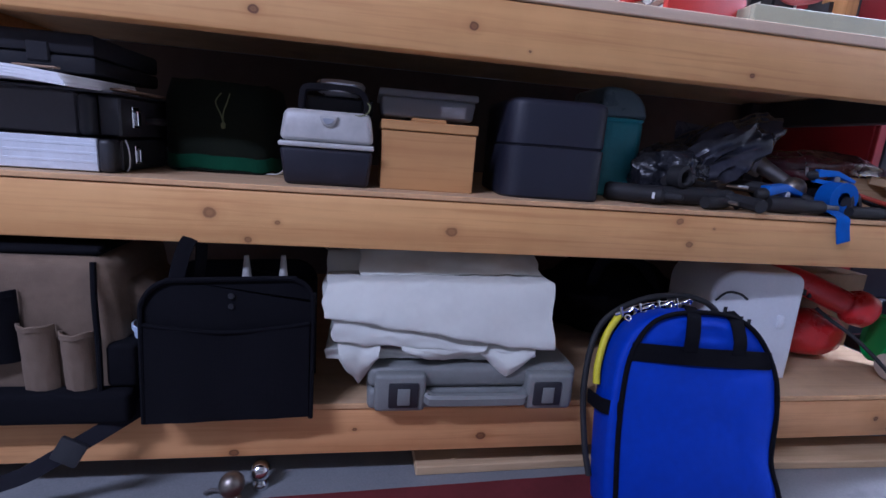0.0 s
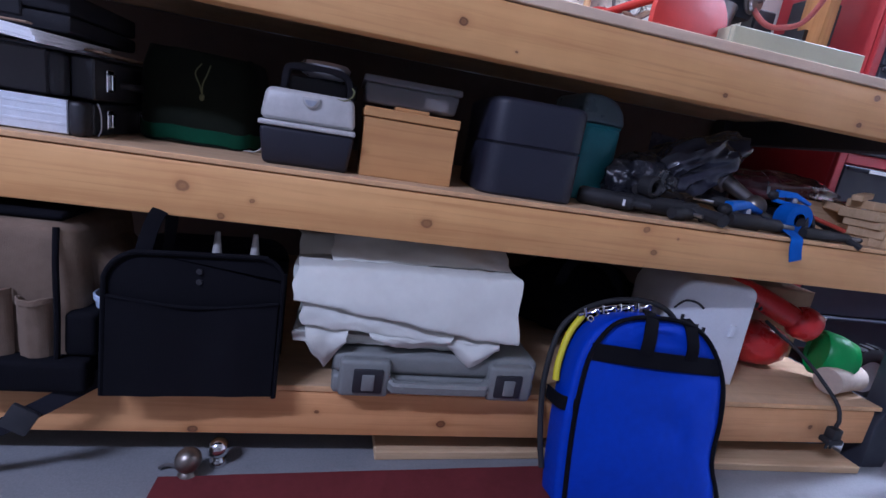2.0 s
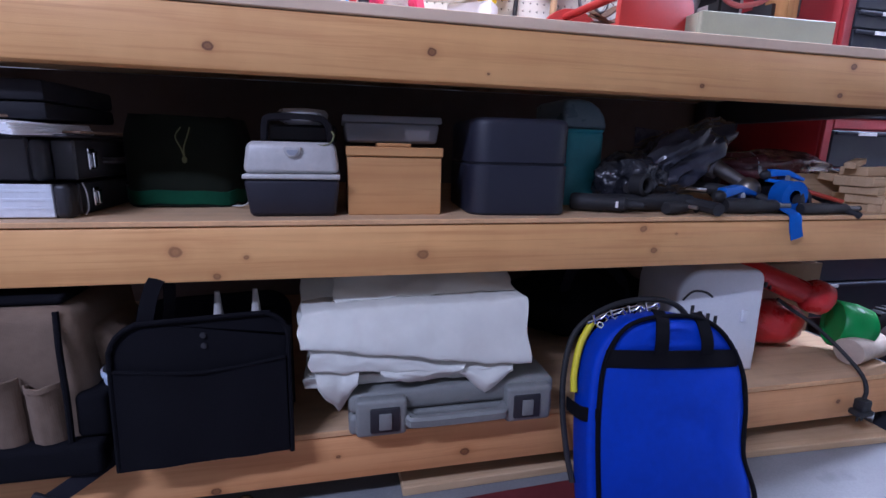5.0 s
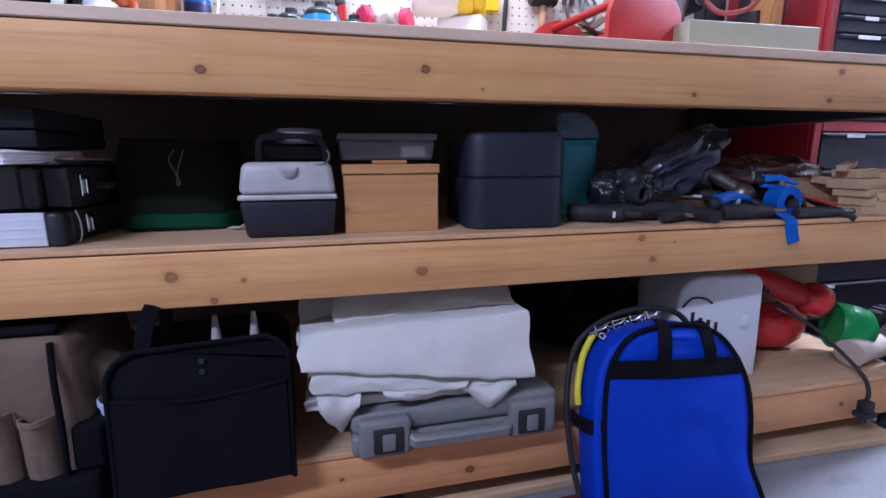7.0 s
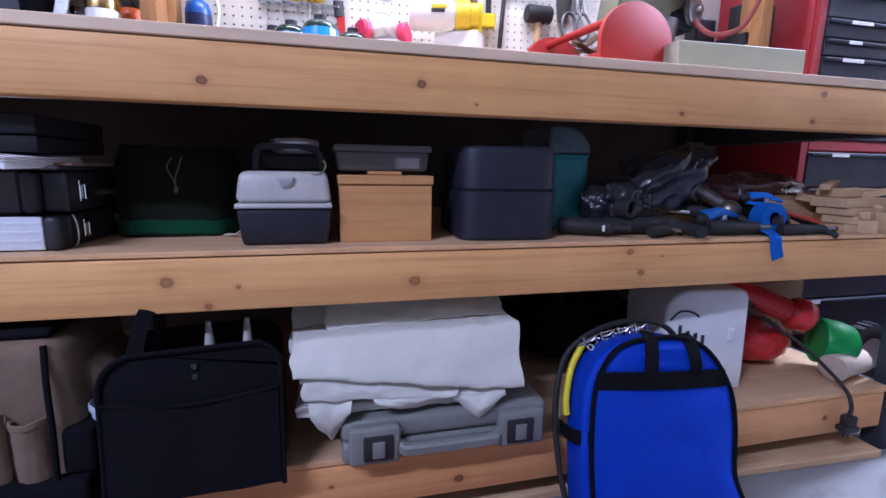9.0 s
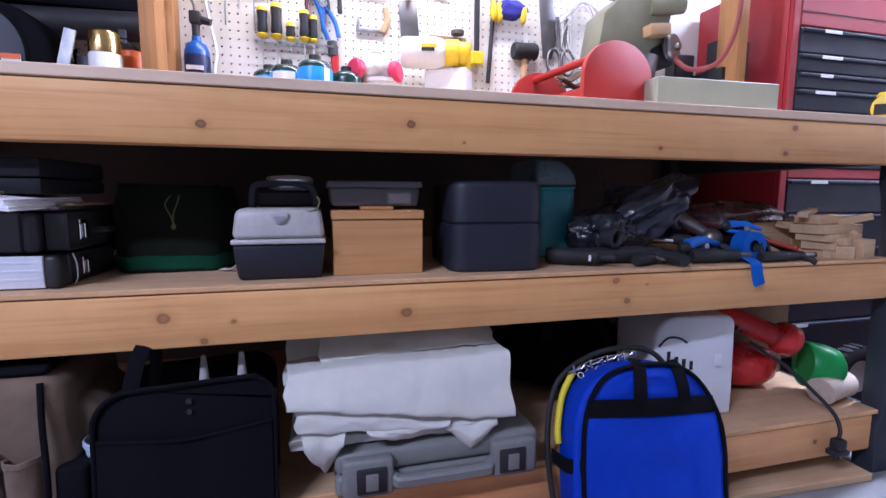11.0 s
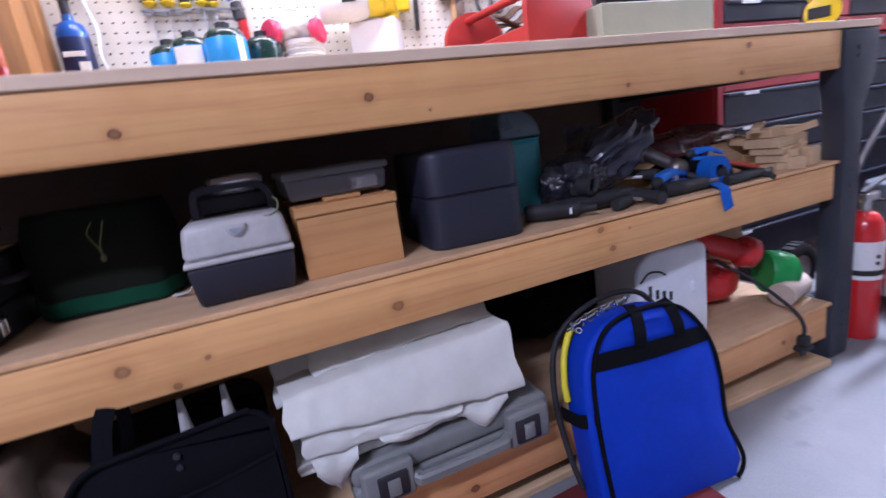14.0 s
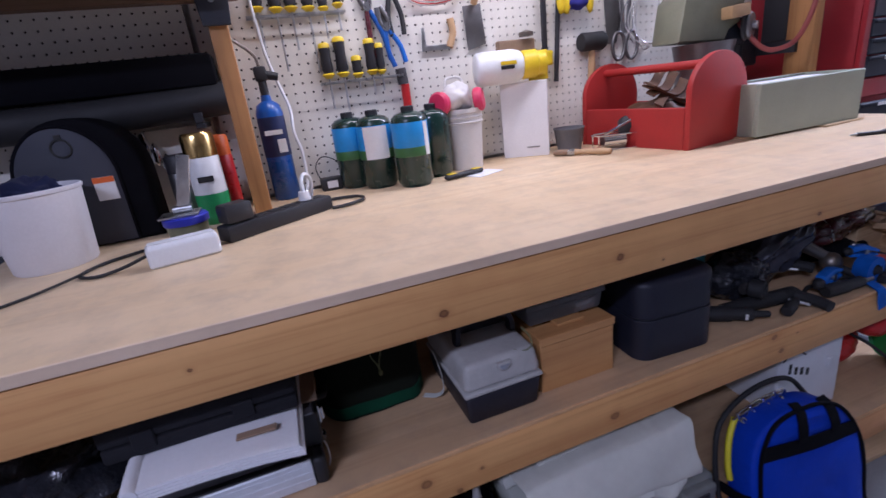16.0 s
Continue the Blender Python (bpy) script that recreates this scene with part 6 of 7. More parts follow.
part("ferrule", boxes((0.05, 0.07, -0.016, 0.016, -0.007, 0.007), bevel=0.002), M_STEEL, t)
part("bristle_head", boxes((0.0702, 0.115, -0.017, 0.017, -0.006, 0.006), bevel=0.003), M_CARD, t, "brown bristles")
t = thing("bar_tool", "chromed wire-framed tool with a black knob", "hand tool", put(0.500, 0.60, ZT, -18) @ Matrix.Scale(1.35, 4))
bm = B()
for z in (0.003, 0.035):
    tube(bm, [(-0.045, -0.02, z), (0.045, -0.02, z), (0.045, 0.02, z), (-0.045, 0.02, z), (-0.045, -0.02, z)], 0.002, 6, 3)
for x, y in ((-0.045, -0.02), (0.045, -0.02), (0.045, 0.02), (-0.045, 0.02)):
    rod(bm, (x, y, 0.001), (x, y, 0.036), 0.002, n=6)
part("wire_frame", bm, M_CHROME, t)
bm = B()
lathe(bm, [(0, 0), (0.016, 0), (0.017, 0.05), (0.012, 0.056), (0, 0.056)], pose(-0.03, 0, 0.020, 0, 90, 0), 18)
part("drum", bm, M_CHROME, t)
bm = B()
lumpy(bm, (0.035, 0.01, 0.050), (0.026, 0.018, 0.022), 1.0, 0.12, 1.5, 3)
part("knob", bm, M_BLACKPL, t, "black knob", sharp=90)
bm = B()
rod(bm, (-0.03, -0.012, 0.036), (0.03, -0.012, 0.062), 0.003, n=8)
part("lever", bm, M_CHROME, t)

# red tote
t = thing("tool_carrier", "red painted wooden tool carrier with dowel handle", "toolbox", put(0.567, 0.383, ZT, 8))
W, L = 0.248, 0.40
ends = [(0, 0.0), (W, 0.0), (W, 0.15)] + arc(W / 2, 0.150, W / 2, 0, 180, 20, 0.102)
ends = ends[:-1] + [(0, 0.15)]
for y0 in (0.0, L - 0.018):
    bm = B()
    outline(bm, ends, y0, y0 + 0.018, 0.003)
    part("end_board", bm, M_TOTERED, t, "arched red end board", sharp=40)
for x0 in (0.0, W - 0.016):
    part("side_board", boxes((x0, x0 + 0.016, 0.0185, L - 0.0185, 0.0, 0.115), bevel=0.002), M_TOTERED, t)
part("bottom_board", boxes((0.0165, W - 0.0165, 0.0185, L - 0.0185, 0.0, 0.012)), M_TOTERED, t)
bm = B()
rod(bm, (W / 2 - 0.03, 0.018, 0.222), (W / 2 - 0.03, L - 0.018, 0.222), 0.012, n=16)
part("dowel", bm, M_TOTERED, t, "red dowel handle", sharp=40)
t = thing("tool_belt", "folded brown leather tool belt in the carrier", "tool belt", put(0.662, 0.585, ZT + 0.030, 8))
for k in range(6):
    bm = B()
    y0 = -0.05 + 0.012 * k
    sheet(bm, 18, 4, lambda u, v: (-0.075 + 0.16 * u, y0 + 0.022 * math.sin(3.2 * u + k) + 0.03 * (v - 0.5), 0.085 + 0.016 * k + 0.022 * math.sin(4.5 * u + 0.8 * k) + 0.012 * v), 0.005)
    part("leather_fold", bm, M_LEATHER, t, sharp=80)
bm = B()
lumpy(bm, (0.0, 0.02, 0.045), (0.085, 0.10, 0.055), 4.0, 0.2, 2.0, 4)
part("pouch", bm, M_LEATHER, t, sharp=180)

# sage box
t = thing("sage_tray", "sage green painted open wooden tray", "tray", put(0.782, 0.352, ZT + 0.006, -1.5))
SW, SD, SH = 0.418, 0.185, 0.145
part("front_board", boxes((0.0, SW, 0.0, 0.013, 0.0, SH), bevel=0.002), M_SAGE, t)
part("rear_board", boxes((0.0, SW, SD - 0.013, SD, 0.0, SH), bevel=0.002), M_SAGE, t)
part("end_board", boxes((0.0, 0.013, 0.0135, SD - 0.0135, 0.0, SH), bevel=0.002), M_SAGE, t)
part("end_board", boxes((SW - 0.013, SW, 0.0135, SD - 0.0135, 0.0, SH), bevel=0.002), M_SAGE, t)
part("bottom_board", boxes((0.0135, SW - 0.0135, 0.0135, SD - 0.0135, 0.0, 0.01)), M_SAGE, t)
part("paper_sheet", boxes((0.02, SW - 0.02, 0.018, SD - 0.018, SH - 0.012, SH - 0.008)), M_PAPER, t, "pale sheet lying inside")
solo("wood_shim", boxes((-0.09, 0.09, -0.02, 0.02, 0, 0.0055), bevel=0.001), M_BLOCK, "thin wooden shim under the tray", "shim", put(1.13, 0.352, ZT, 2))
solo("wood_shim", boxes((-0.09, 0.09, -0.02, 0.02, 0, 0.0055), bevel=0.001), M_BLOCK, "thin wooden shim under the tray end", "shim", put(0.86, 0.40, ZT, 2))
t = thing("pen", "black ballpoint pen lying on the bench", "pen", put(0.96, 0.155, ZT + 0.005, -24))
bm = B()
rod(bm, (-0.055, 0, 0), (0.05, 0, 0), 0.005, n=12)
part("barrel", bm, M_BLACKPL, t)
bm = B()
rod(bm, (-0.072, 0, 0), (-0.055, 0, 0), 0.001, 0.004, 12)
part("tip", bm, M_STEEL, t)
part("clip", boxes((0.005, 0.045, -0.0015, 0.0015, 0.005, 0.0075), bevel=0.0005), M_STEEL, t)

# tape measure
t = thing("tape_measure", "yellow and black tape measure near the bench end", "tape measure", put(1.285, 0.105, ZT, -52) @ Matrix.Scale(1.12, 4))
bm = B()
outline(bm, [(-0.036, 0.0), (0.034, 0.0), (0.036, 0.03)] + arc(0.0, 0.036, 0.036, 0, 150, 12) + [(-0.037, 0.02)], -0.018, 0.018, 0.005, seg=2)
part("case", bm, M_BLACKPL, t, sharp=40)
bm = B()
outline(bm, arc(0.002, 0.038, 0.035, -50, 250, 20), -0.0225, -0.0175, 0.002)
part("yellow_shell", bm, M_TAPEYEL, t, "yellow shell", sharp=60)
part("dark_label", boxes((-0.027, 0.016, -0.0245, -0.0228, 0.024, 0.048), bevel=0.0008), M_BLACKPL, t, "dark label in the middle")
part("top_shell", boxes((-0.022, 0.022, -0.0185, 0.0185, 0.066, 0.0755), bevel=0.0045, seg=2), M_TAPEYEL, t, "yellow top")
part("blade_hook", boxes((-0.046, -0.036, -0.010, 0.010, 0.001, 0.014), bevel=0.001), M_STEEL, t)

# olive machine
t = thing("scroll_saw", "olive green bench machine with pulley on a dark pedestal", "machine", put(0.90, 0.655, ZT))
bm = B()
box(bm, -0.10, 0.10, -0.07, 0.12, 0.0, 0.03, 0.006, 2)
part("base_plate", bm, M_GUNMETAL, t)
bm = B()
lathe(bm, [(0, 0.03), (0.10, 0.03), (0.085, 0.06), (0.08, 0.20), (0.095, 0.28), (0, 0.28)], None, 28)
part("pedestal", bm, M_GUNMETAL, t, "dark round pedestal", sharp=40)
bm = B()
outline(bm, [(-0.155, 0.288), (0.04, 0.280), (0.055, 0.31), (0.10, 0.33), (0.125, 0.42), (0.12, 0.455), (0.02, 0.475), (-0.08, 0.46), (-0.135, 0.41)], -0.05, 0.07, 0.012)
part("casting", bm, M_OLIVE, t, sharp=40)
bm = B()
rod(bm, (0.04, -0.04, 0.44), (0.15, -0.07, 0.45), 0.028, 0.026, 20)
part("motor_barrel", bm, M_OLIVE, t, sharp=40)
bm = B()
box(bm, 0.05, 0.13, -0.09, -0.04, 0.335, 0.372, 0.005, 2, pose(0, 0, 0, 0, -6, 0))
part("switch_box", bm, plain("tan_switch_box", (0.42, 0.27, 0.13), 0.5), t, "tan switch box")
bm = B()
lathe(bm, [(0, 0), (0.040, 0), (0.044, 0.006), (0.036, 0.012), (0.044, 0.018), (0.040, 0.024), (0.014, 0.026), (0.012, 0.04), (0, 0.04)], pose(0.115, -0.05, 0.315, 90, 0, 25), 28)
part("pulley", bm, M_GUNMETAL, t, "grey stepped pulley", sharp=30)
bm = B()
box(bm, 0.03, 0.15, -0.04, 0.05, 0.262, 0.345, 0.01, 2)
part("gear_box", bm, M_DARKBLUE, t)
bm = B()
box(bm, -0.06, 0.02, 0.0, 0.06, 0.4905, 0.62, 0.01, 2)
part("upper_arm", bm, M_OLIVE, t)
t = thing("support_post", "fir post with a red air hose hung on it", "post", put(0, 0, 0))
part("timber_post", boxes((1.215, 1.253, 0.515, 0.604, ZT, 1.90), bevel=0.003, seg=2), M_POST, t)
bm = B()
tube(bm, [(1.205, 0.505, 1.62), (1.206, 0.505, 1.40), (1.195, 0.505, 1.24), (1.15, 0.515, 1.13), (1.09, 0.53, 1.098), (1.04, 0.56, 1.11), (1.00, 0.62, 1.20)], 0.008, 10)
part("air_hose", bm, plain("faded_red_hose", (0.28, 0.055, 0.045), 0.55), t, "faded red air hose", sharp=60)
part("socket_box", boxes((1.253, 1.28, 0.53, 0.59, 1.08, 1.20), bevel=0.004), M_BLACKPL, t, "black outlet box")
part("outlet_plate", boxes((1.13, 1.215, 0.70, 0.76, 1.05, 1.20), bevel=0.006), M_BLACKPL, t, "black plate")
part("plate_arm", boxes((1.20, 1.214, 0.56, 0.72, 1.08, 1.12)), M_BLACKPL, t)

# ---- tools on the pegboard ----
def hook(bm, x, z, y=PEGY, l=0.02):
    rod(bm, (x, y, z), (x, y - l, z), 0.0018, n=6)


def screwdriver(x, ztop, zcol, ztip, r, k, label, y=0.828):
    r *= 1.25
    t = thing("screwdriver", label, "screwdriver", put(x, y, 0), group="screwdrivers on the pegboard")
    bm = B()
    lathe(bm, [(0, zcol), (r * 0.8, zcol), (r, zcol + 0.01), (r * 0.85, (zcol + ztop) / 2), (r, ztop - 0.014)], None, 14)
    part("grip", bm, M_BLACKPL, t, sharp=40)
    bm = B()
    lathe(bm, [(r, ztop - 0.0138), (r * 0.95, ztop - 0.004), (r * 0.6, ztop), (0, ztop)], None, 14)
    part("end_cap", bm, M_TAPEYEL, t, "yellow end cap", sharp=60)
    bm = B()
    lathe(bm, [(r * 0.9, zcol - 0.0005), (r * 1.15, zcol - 0.004), (r * 0.5, zcol - 0.014), (0, zcol - 0.014)], None, 14)
    part("collar", bm, M_TAPEYEL, t, "yellow collar", sharp=60)
    bm = B()
    rod(bm, (0, 0, zcol - 0.014), (0, 0, ztip), 0.003, 0.0028, 8)
    part("blade", bm, M_STEEL, t, "steel blade")
    return t


for x, zt_, zc, tip, r in ((-0.458, 1.46, 1.362, 1.20, 0.013), (-0.411, 1.46, 1.358, 1.198, 0.014), (-0.372, 1.45, 1.358, 1.25, 0.013), (-0.327, 1.46, 1.356, 1.188, 0.013), (-0.287, 1.45, 1.353, 1.272, 0.011), (-0.247, 1.45, 1.36, 1.29, 0.011)):
    screwdriver(x, zt_, zc, tip, r, 0, "black and yellow long screwdriver in a wall rack")
for x, zt_, zc, tip, r in ((-0.305, 1.262, 1.182, 1.085, 0.013), (-0.263, 1.275, 1.182, 1.075, 0.014), (-0.221, 1.222, 1.176, 1.13, 0.012), (-0.178, 1.264, 1.180, 1.11, 0.013), (-0.150, 1.25, 1.178, 1.12, 0.010)):
    screwdriver(x, zt_, zc, tip, r, 1, "short black and yellow screwdriver in a wall rack")
for x0, x1, z in ((-0.49, -0.23, 1.336), (-0.33, -0.09, 1.156)):
    t = thing("tool_rack", "steel wire rack holding screwdrivers on the pegboard", "rack", put(0, 0, 0), group="wire racks")
    bm = B()
    box(bm, x0, x1, 0.812, 0.815, z - 0.004, z + 0.003, 0.0008)
    part("front_strip", bm, M_STEEL, t)
    bm = B()
    box(bm, x0, x1, 0.839, 0.842, z - 0.004, z + 0.003, 0.0008)
    part("rear_strip", bm, M_STEEL, t)
    n = int((x1 - x0) / 0.042)
    for i in range(n + 1):
        bm = B()
        xx = x0 + 0.004 + i * (x1 - x0 - 0.008) / n
        rod(bm, (xx, PEGY, z), (xx, 0.812, z), 0.0016, n=6)
        part("wire_tie", bm, M_STEEL, t)


def wall_pliers(x, z, mat, lab, tilt, s=1.0):
    t = thing("pliers", lab, "pliers", pose(x, 0.832, z, 90, 0, 0) @ pose(0, 0, 0, 0, 0, -90 + tilt), group="pliers on the pegboard")
    for k in (-1, 1):
        bm = B()
        tube(bm, [(0.0, 0, 0), (0.03 * s, k * 0.011, 0), (0.07 * s, k * 0.020, 0), (0.12 * s, k * 0.018, 0)], 0.0075, 8)
        part("handle", bm, mat[0 if k < 0 else 1], t, sharp=60)
        bm = B()
        tube(bm, [(0.004, k * 0.005, 0), (-0.02 * s, k * 0.012, 0), (-0.06 * s, k * 0.004, 0)], 0.0085, 8)
        part("jaw", bm, M_GUNMETAL, t, sharp=60)
    bm = B()
    rod(bm, (0, 0, -0.008), (0, 0, 0.008), 0.012, n=16)
    part("rivet", bm, M_STEEL, t)
    return t


wall_pliers(-0.165, 1.345, (M_MAROON, M_TORCHBLUE), "large pliers with maroon and blue grips on the pegboard", 12, 1.25)
wall_pliers(-0.092, 1.385, (M_RUBBER, M_RUBBER), "black-gripped pliers on the pegboard", 4)
wall_pliers(-0.118, 1.29, (M_TORCHBLUE, M_BLUE), "blue-gripped pliers hanging on the pegboard", 16, 0.9)
t = thing("marker_tube", "red tube with grey cap hung on the pegboard", "tube", put(-0.085, 0.83, 0))
bm = B()
rod(bm, (0, 0, 1.065), (0, 0, 1.13), 0.013, n=16)
part("tube_body", bm, M_REDPL, t, sharp=40)
bm = B()
rod(bm, (-0.004, 0, 1.13), (-0.008, 0, 1.175), 0.016, n=16)
part("cap", bm, M_GREYVINYL, t, sharp=40)
t = thing("wire_coil", "tangled coil of red and bare wire on the pegboard", "wire", put(0.03, 0.83, 1.36))
for k in range(4):
    bm = B()
    tube(bm, [(0.075 * math.cos(radians(a)) + 0.006 * k, 0.004 * math.sin(3 * radians(a) + k), 0.022 * math.sin(radians(a)) + 0.004 * k) for a in range(0, 361, 30)], 0.0018, 6, 3)
    part("loop", bm, M_REDPL if k % 2 else M_STEEL, t, sharp=80)


def blade_tool(name, x, z, pts, mat, label, handle=None, y=0.836, th=0.004, hmat=None):
    t = thing(name, label, "hand tool", put(x, y, z))
    bm = B()
    outline(bm, pts, 0.0, th, 0.0008)
    part("blade", bm, mat, t, sharp=40)
    if handle:
        bm = B()
        tube(bm, handle, 0.011, 10)
        part("handle", bm, hmat or M_WOODH, t, sharp=60)
    bm = B()
    rod(bm, (0.0, 0.010, 0.10), (0.0, -0.012, 0.10), 0.002, n=6)
    part("peg_hook", bm, M_STEEL, t)
    return t


blade_tool("square", 0.045, 1.26, [(-0.055, 0.02), (-0.045, 0.02), (-0.045, -0.03), (0.03, -0.03), (0.03, -0.045), (-0.06, -0.045)], M_STEEL, "steel try square hung on the pegboard", [(0.03, 0.002, -0.04), (0.045, 0.002, 0.0), (0.04, 0.002, 0.04)])
blade_tool("trowel", 0.163, 1.25, [(-0.034, 0.08), (0.026, 0.085), (0.036, -0.03), (-0.026, -0.045)], M_GUNMETAL, "grey notched trowel hung on the pegboard", [(0.0, -0.01, 0.085), (0.0, -0.03, 0.11), (0.0, -0.03, 0.15)])
blade_tool("scraper", 0.24, 1.37, [(-0.06, 0.0), (0.06, -0.02), (0.07, 0.03), (-0.05, 0.05)], M_CARD, "wide scraper with tan blade on the pegboard")
t = thing("clamp_pad", "tan wooden clamp block hung on the pegboard", "clamp", put(0.30, 0.825, 1.20))
part("wood_jaw", boxes((-0.07, 0.062, -0.01, 0.012, -0.03, 0.022), bevel=0.003), M_CARD, t)
bm = B()
lathe(bm, [(0, 0), (0.022, 0), (0.024, 0.012), (0, 0.02)], pose(0.03, -0.01, 0.028, 0, 0, 0), 14)
part("brass_nut", bm, M_BRASSY, t)
t = thing("bar_clamp", "black bar clamp with yellow jaw on the pegboard", "clamp", put(0.405, 0.822, 0))
part("bar", boxes((-0.012, 0.006, -0.005, 0.005, 1.18, 1.46), bevel=0.002), M_BLACKPL, t)
part("jaw", boxes((-0.026, 0.02, -0.014, 0.012, 1.135, 1.18), bevel=0.004), M_TAPEYEL, t, "yellow jaw")
t = thing("steel_bar", "long black steel rod hung on the pegboard", "rod", put(0.46, 0.835, 0))
bm = B()
rod(bm, (0.012, 0, 1.40), (-0.01, 0, 1.08), 0.008, 0.0075, 12)
part("shaft", bm, M_BLACKPL, t, sharp=40)
bm = B()
rod(bm, (0.0, 0.013, 1.36), (0.0, -0.012, 1.36), 0.002, n=6)
part("peg_hook", bm, M_STEEL, t)
t = thing("work_gloves", "pair of blue and yellow work gloves clipped to the pegboard", "gloves", put(0.52, 0.815, 1.33))
bm = B()
lumpy(bm, (0, 0, 0), (0.065, 0.020, 0.035), 2.0, 0.4, 2.2, 3)
part("blue_glove", bm, fabric("indigo_cloth", (0.05, 0.05, 0.30)), t, sharp=180)
for a in (-0.06, -0.040, 0.05):
    bm = B()
    lumpy(bm, (a, -0.006, -0.012), (0.014, 0.012, 0.038), a * 40, 0.2, 2, 2)
    part("finger", bm, M_TAPEYEL, t, "yellow rubber finger", sharp=180)
bm = B()
rod(bm, (0, 0.03, 0.03), (0, -0.01, 0.03), 0.002, n=6)
part("peg_hook", bm, M_STEEL, t)
t = thing("rubber_mallet", "black rubber mallet with wooden handle on the pegboard", "mallet", put(0.582, 0.815, 0))
bm = B()
lathe(bm, [(0, -0.045), (0.026, -0.045), (0.030, -0.038), (0.029, 0.0), (0.030, 0.038), (0.026, 0.045), (0, 0.045)], pose(0, 0, 1.193, 0, 90, 0), 24)
part("head", bm, M_RUBBER, t, sharp=40)
bm = B()
rod(bm, (0, 0, 1.165), (-0.008, 0.004, 0.94), 0.011, 0.014, 14)
part("handle", bm, M_WOODH, t, sharp=40)
bm = B()
rod(bm, (0.02, 0.033, 1.16), (0.02, -0.02, 1.16), 0.0025, n=6)
part("peg_hook", bm, M_STEEL, t)
blade_tool("hand_saw", 0.67, 1.30, [(-0.03, 0.12), (0.025, 0.12), (0.05, -0.04), (0.03, -0.12), (-0.005, -0.12)], M_GUNMETAL, "worn steel hand saw hung on the pegboard", [(0.01, -0.006, 0.12), (0.0, -0.012, 0.16), (0.02, -0.008, 0.19)])
t = thing("steel_shears", "worn steel ring-handled shears on the pegboard", "shears", put(0.735, 0.832, 1.19))
for s in (-1, 1):
    bm = B()
    tube(bm, [(s * 0.028 + 0.026 * math.cos(radians(a)), 0, -0.02 + 0.045 * math.sin(radians(a))) for a in range(0, 361, 30)], 0.006, 8, 3)
    part("ring_handle", bm, M_GUNMETAL, t, sharp=60)
    bm = B()
    box(bm, -0.008, 0.008, -0.002, 0.002, 0.02, 0.14, 0.001, m=pose(s * 0.008, s * 0.0025, 0, 0, s * 5, 0))
    part("blade", bm, M_GUNMETAL, t)
t = thing("wire_bundle", "tangled bundle of pale wire hung on the pegboard", "wire", put(0.82, 0.82, 1.27))
for k in range(7):
    bm = B()
    tube(bm, [((0.05 + 0.008 * k) * math.cos(radians(a)) * (1 + 0.15 * math.sin(3 * radians(a) + k)), 0.015 * math.sin(2 * radians(a) + 1.3 * k), 0.11 * math.sin(radians(a)) * (1 + 0.1 * math.cos(2 * radians(a) + k))) for a in range(0, 361, 24)], 0.0017, 6, 3)
    part("loop", bm, M_CHROME if k % 2 else M_FROST, t, sharp=80)

# ---- shop light over the bench and ceiling lights ----
def shop_light(name, x, y, z, label, l=1.24, w=0.2):
    t = thing(name, label, "ceiling light", put(x, y, z))
    part("housing", boxes((-l / 2, l / 2, -w / 2, w / 2, 0.008, 0.055), bevel=0.006), M_WHITEPL, t)
    for s in (-1, 1):
        part("end_cap", boxes((s * (l / 2 - 0.01) - 0.012, s * (l / 2 - 0.01) + 0.012, -w / 2, w / 2, -0.02, 0.0075), bevel=0.003), M_WHITEPL, t)
    return t


# ---- tool chest ----
CX0, CX1, CY, CB = 1.372, 2.56, 0.463, 0.868
M_DRAWER = plain("black_drawer_paint", (0.016, 0.021, 0.038), 0.6)


def drawer_front(x0, x1, z0, z1, parent, lab=True):
    d = part("drawer", boxes((x0, x1, CY - 0.006, CY + 0.012, z0 + 0.002, z1 - 0.002), bevel=0.003), M_DRAWER, parent, "black drawer front")
    bm = B()
    box(bm, x0 + 0.004, x1 - 0.004, CY - 0.016, CY - 0.0065, z1 - 0.017, z1 - 0.004, 0.004, 2)
    part("pull_rail", bm, M_DRAWER, d, "full-width black pull")
    if lab:
        w = random.choice((0.055, 0.075, 0.09))
        xs = x0 + 0.08 + random.uniform(-0.01, 0.01)
        part("drawer_label", boxes((xs, xs + w, CY - 0.018, CY - 0.0165, z1 - 0.017, z1 - 0.006)), M_LABEL, d, "white printed label strip")


t = thing("tool_cabinet", "red steel rolling tool cabinet with black drawers", "tool cabinet", put(0, 0, 0))
part("carcass", boxes((CX0, CX1, CY + 0.013, CB, 0.09, 0.905), bevel=0.006, seg=2), M_RED, t)
part("left_stile", boxes((CX0, CX0 + 0.032, CY - 0.004, CY + 0.0125, 0.09, 0.905), bevel=0.003), M_RED, t)
part("centre_stile", boxes((2.065, 2.12, CY - 0.004, CY + 0.0125, 0.09, 0.86), bevel=0.003), M_RED, t)
part("right_stile", boxes((CX1 - 0.07, CX1, CY - 0.004, CY + 0.0125, 0.09, 0.905), bevel=0.003), M_RED, t)
part("middle_rail", boxes((CX0 + 0.033, 2.064, CY - 0.004, CY + 0.0125, 0.742, 0.775), bevel=0.003), M_RED, t)
for z0, z1 in ((0.776, 0.888), (0.62, 0.74), (0.50, 0.62), (0.37, 0.50), (0.23, 0.37), (0.10, 0.23)):
    drawer_front(CX0 + 0.034, 2.063, z0, z1, t)
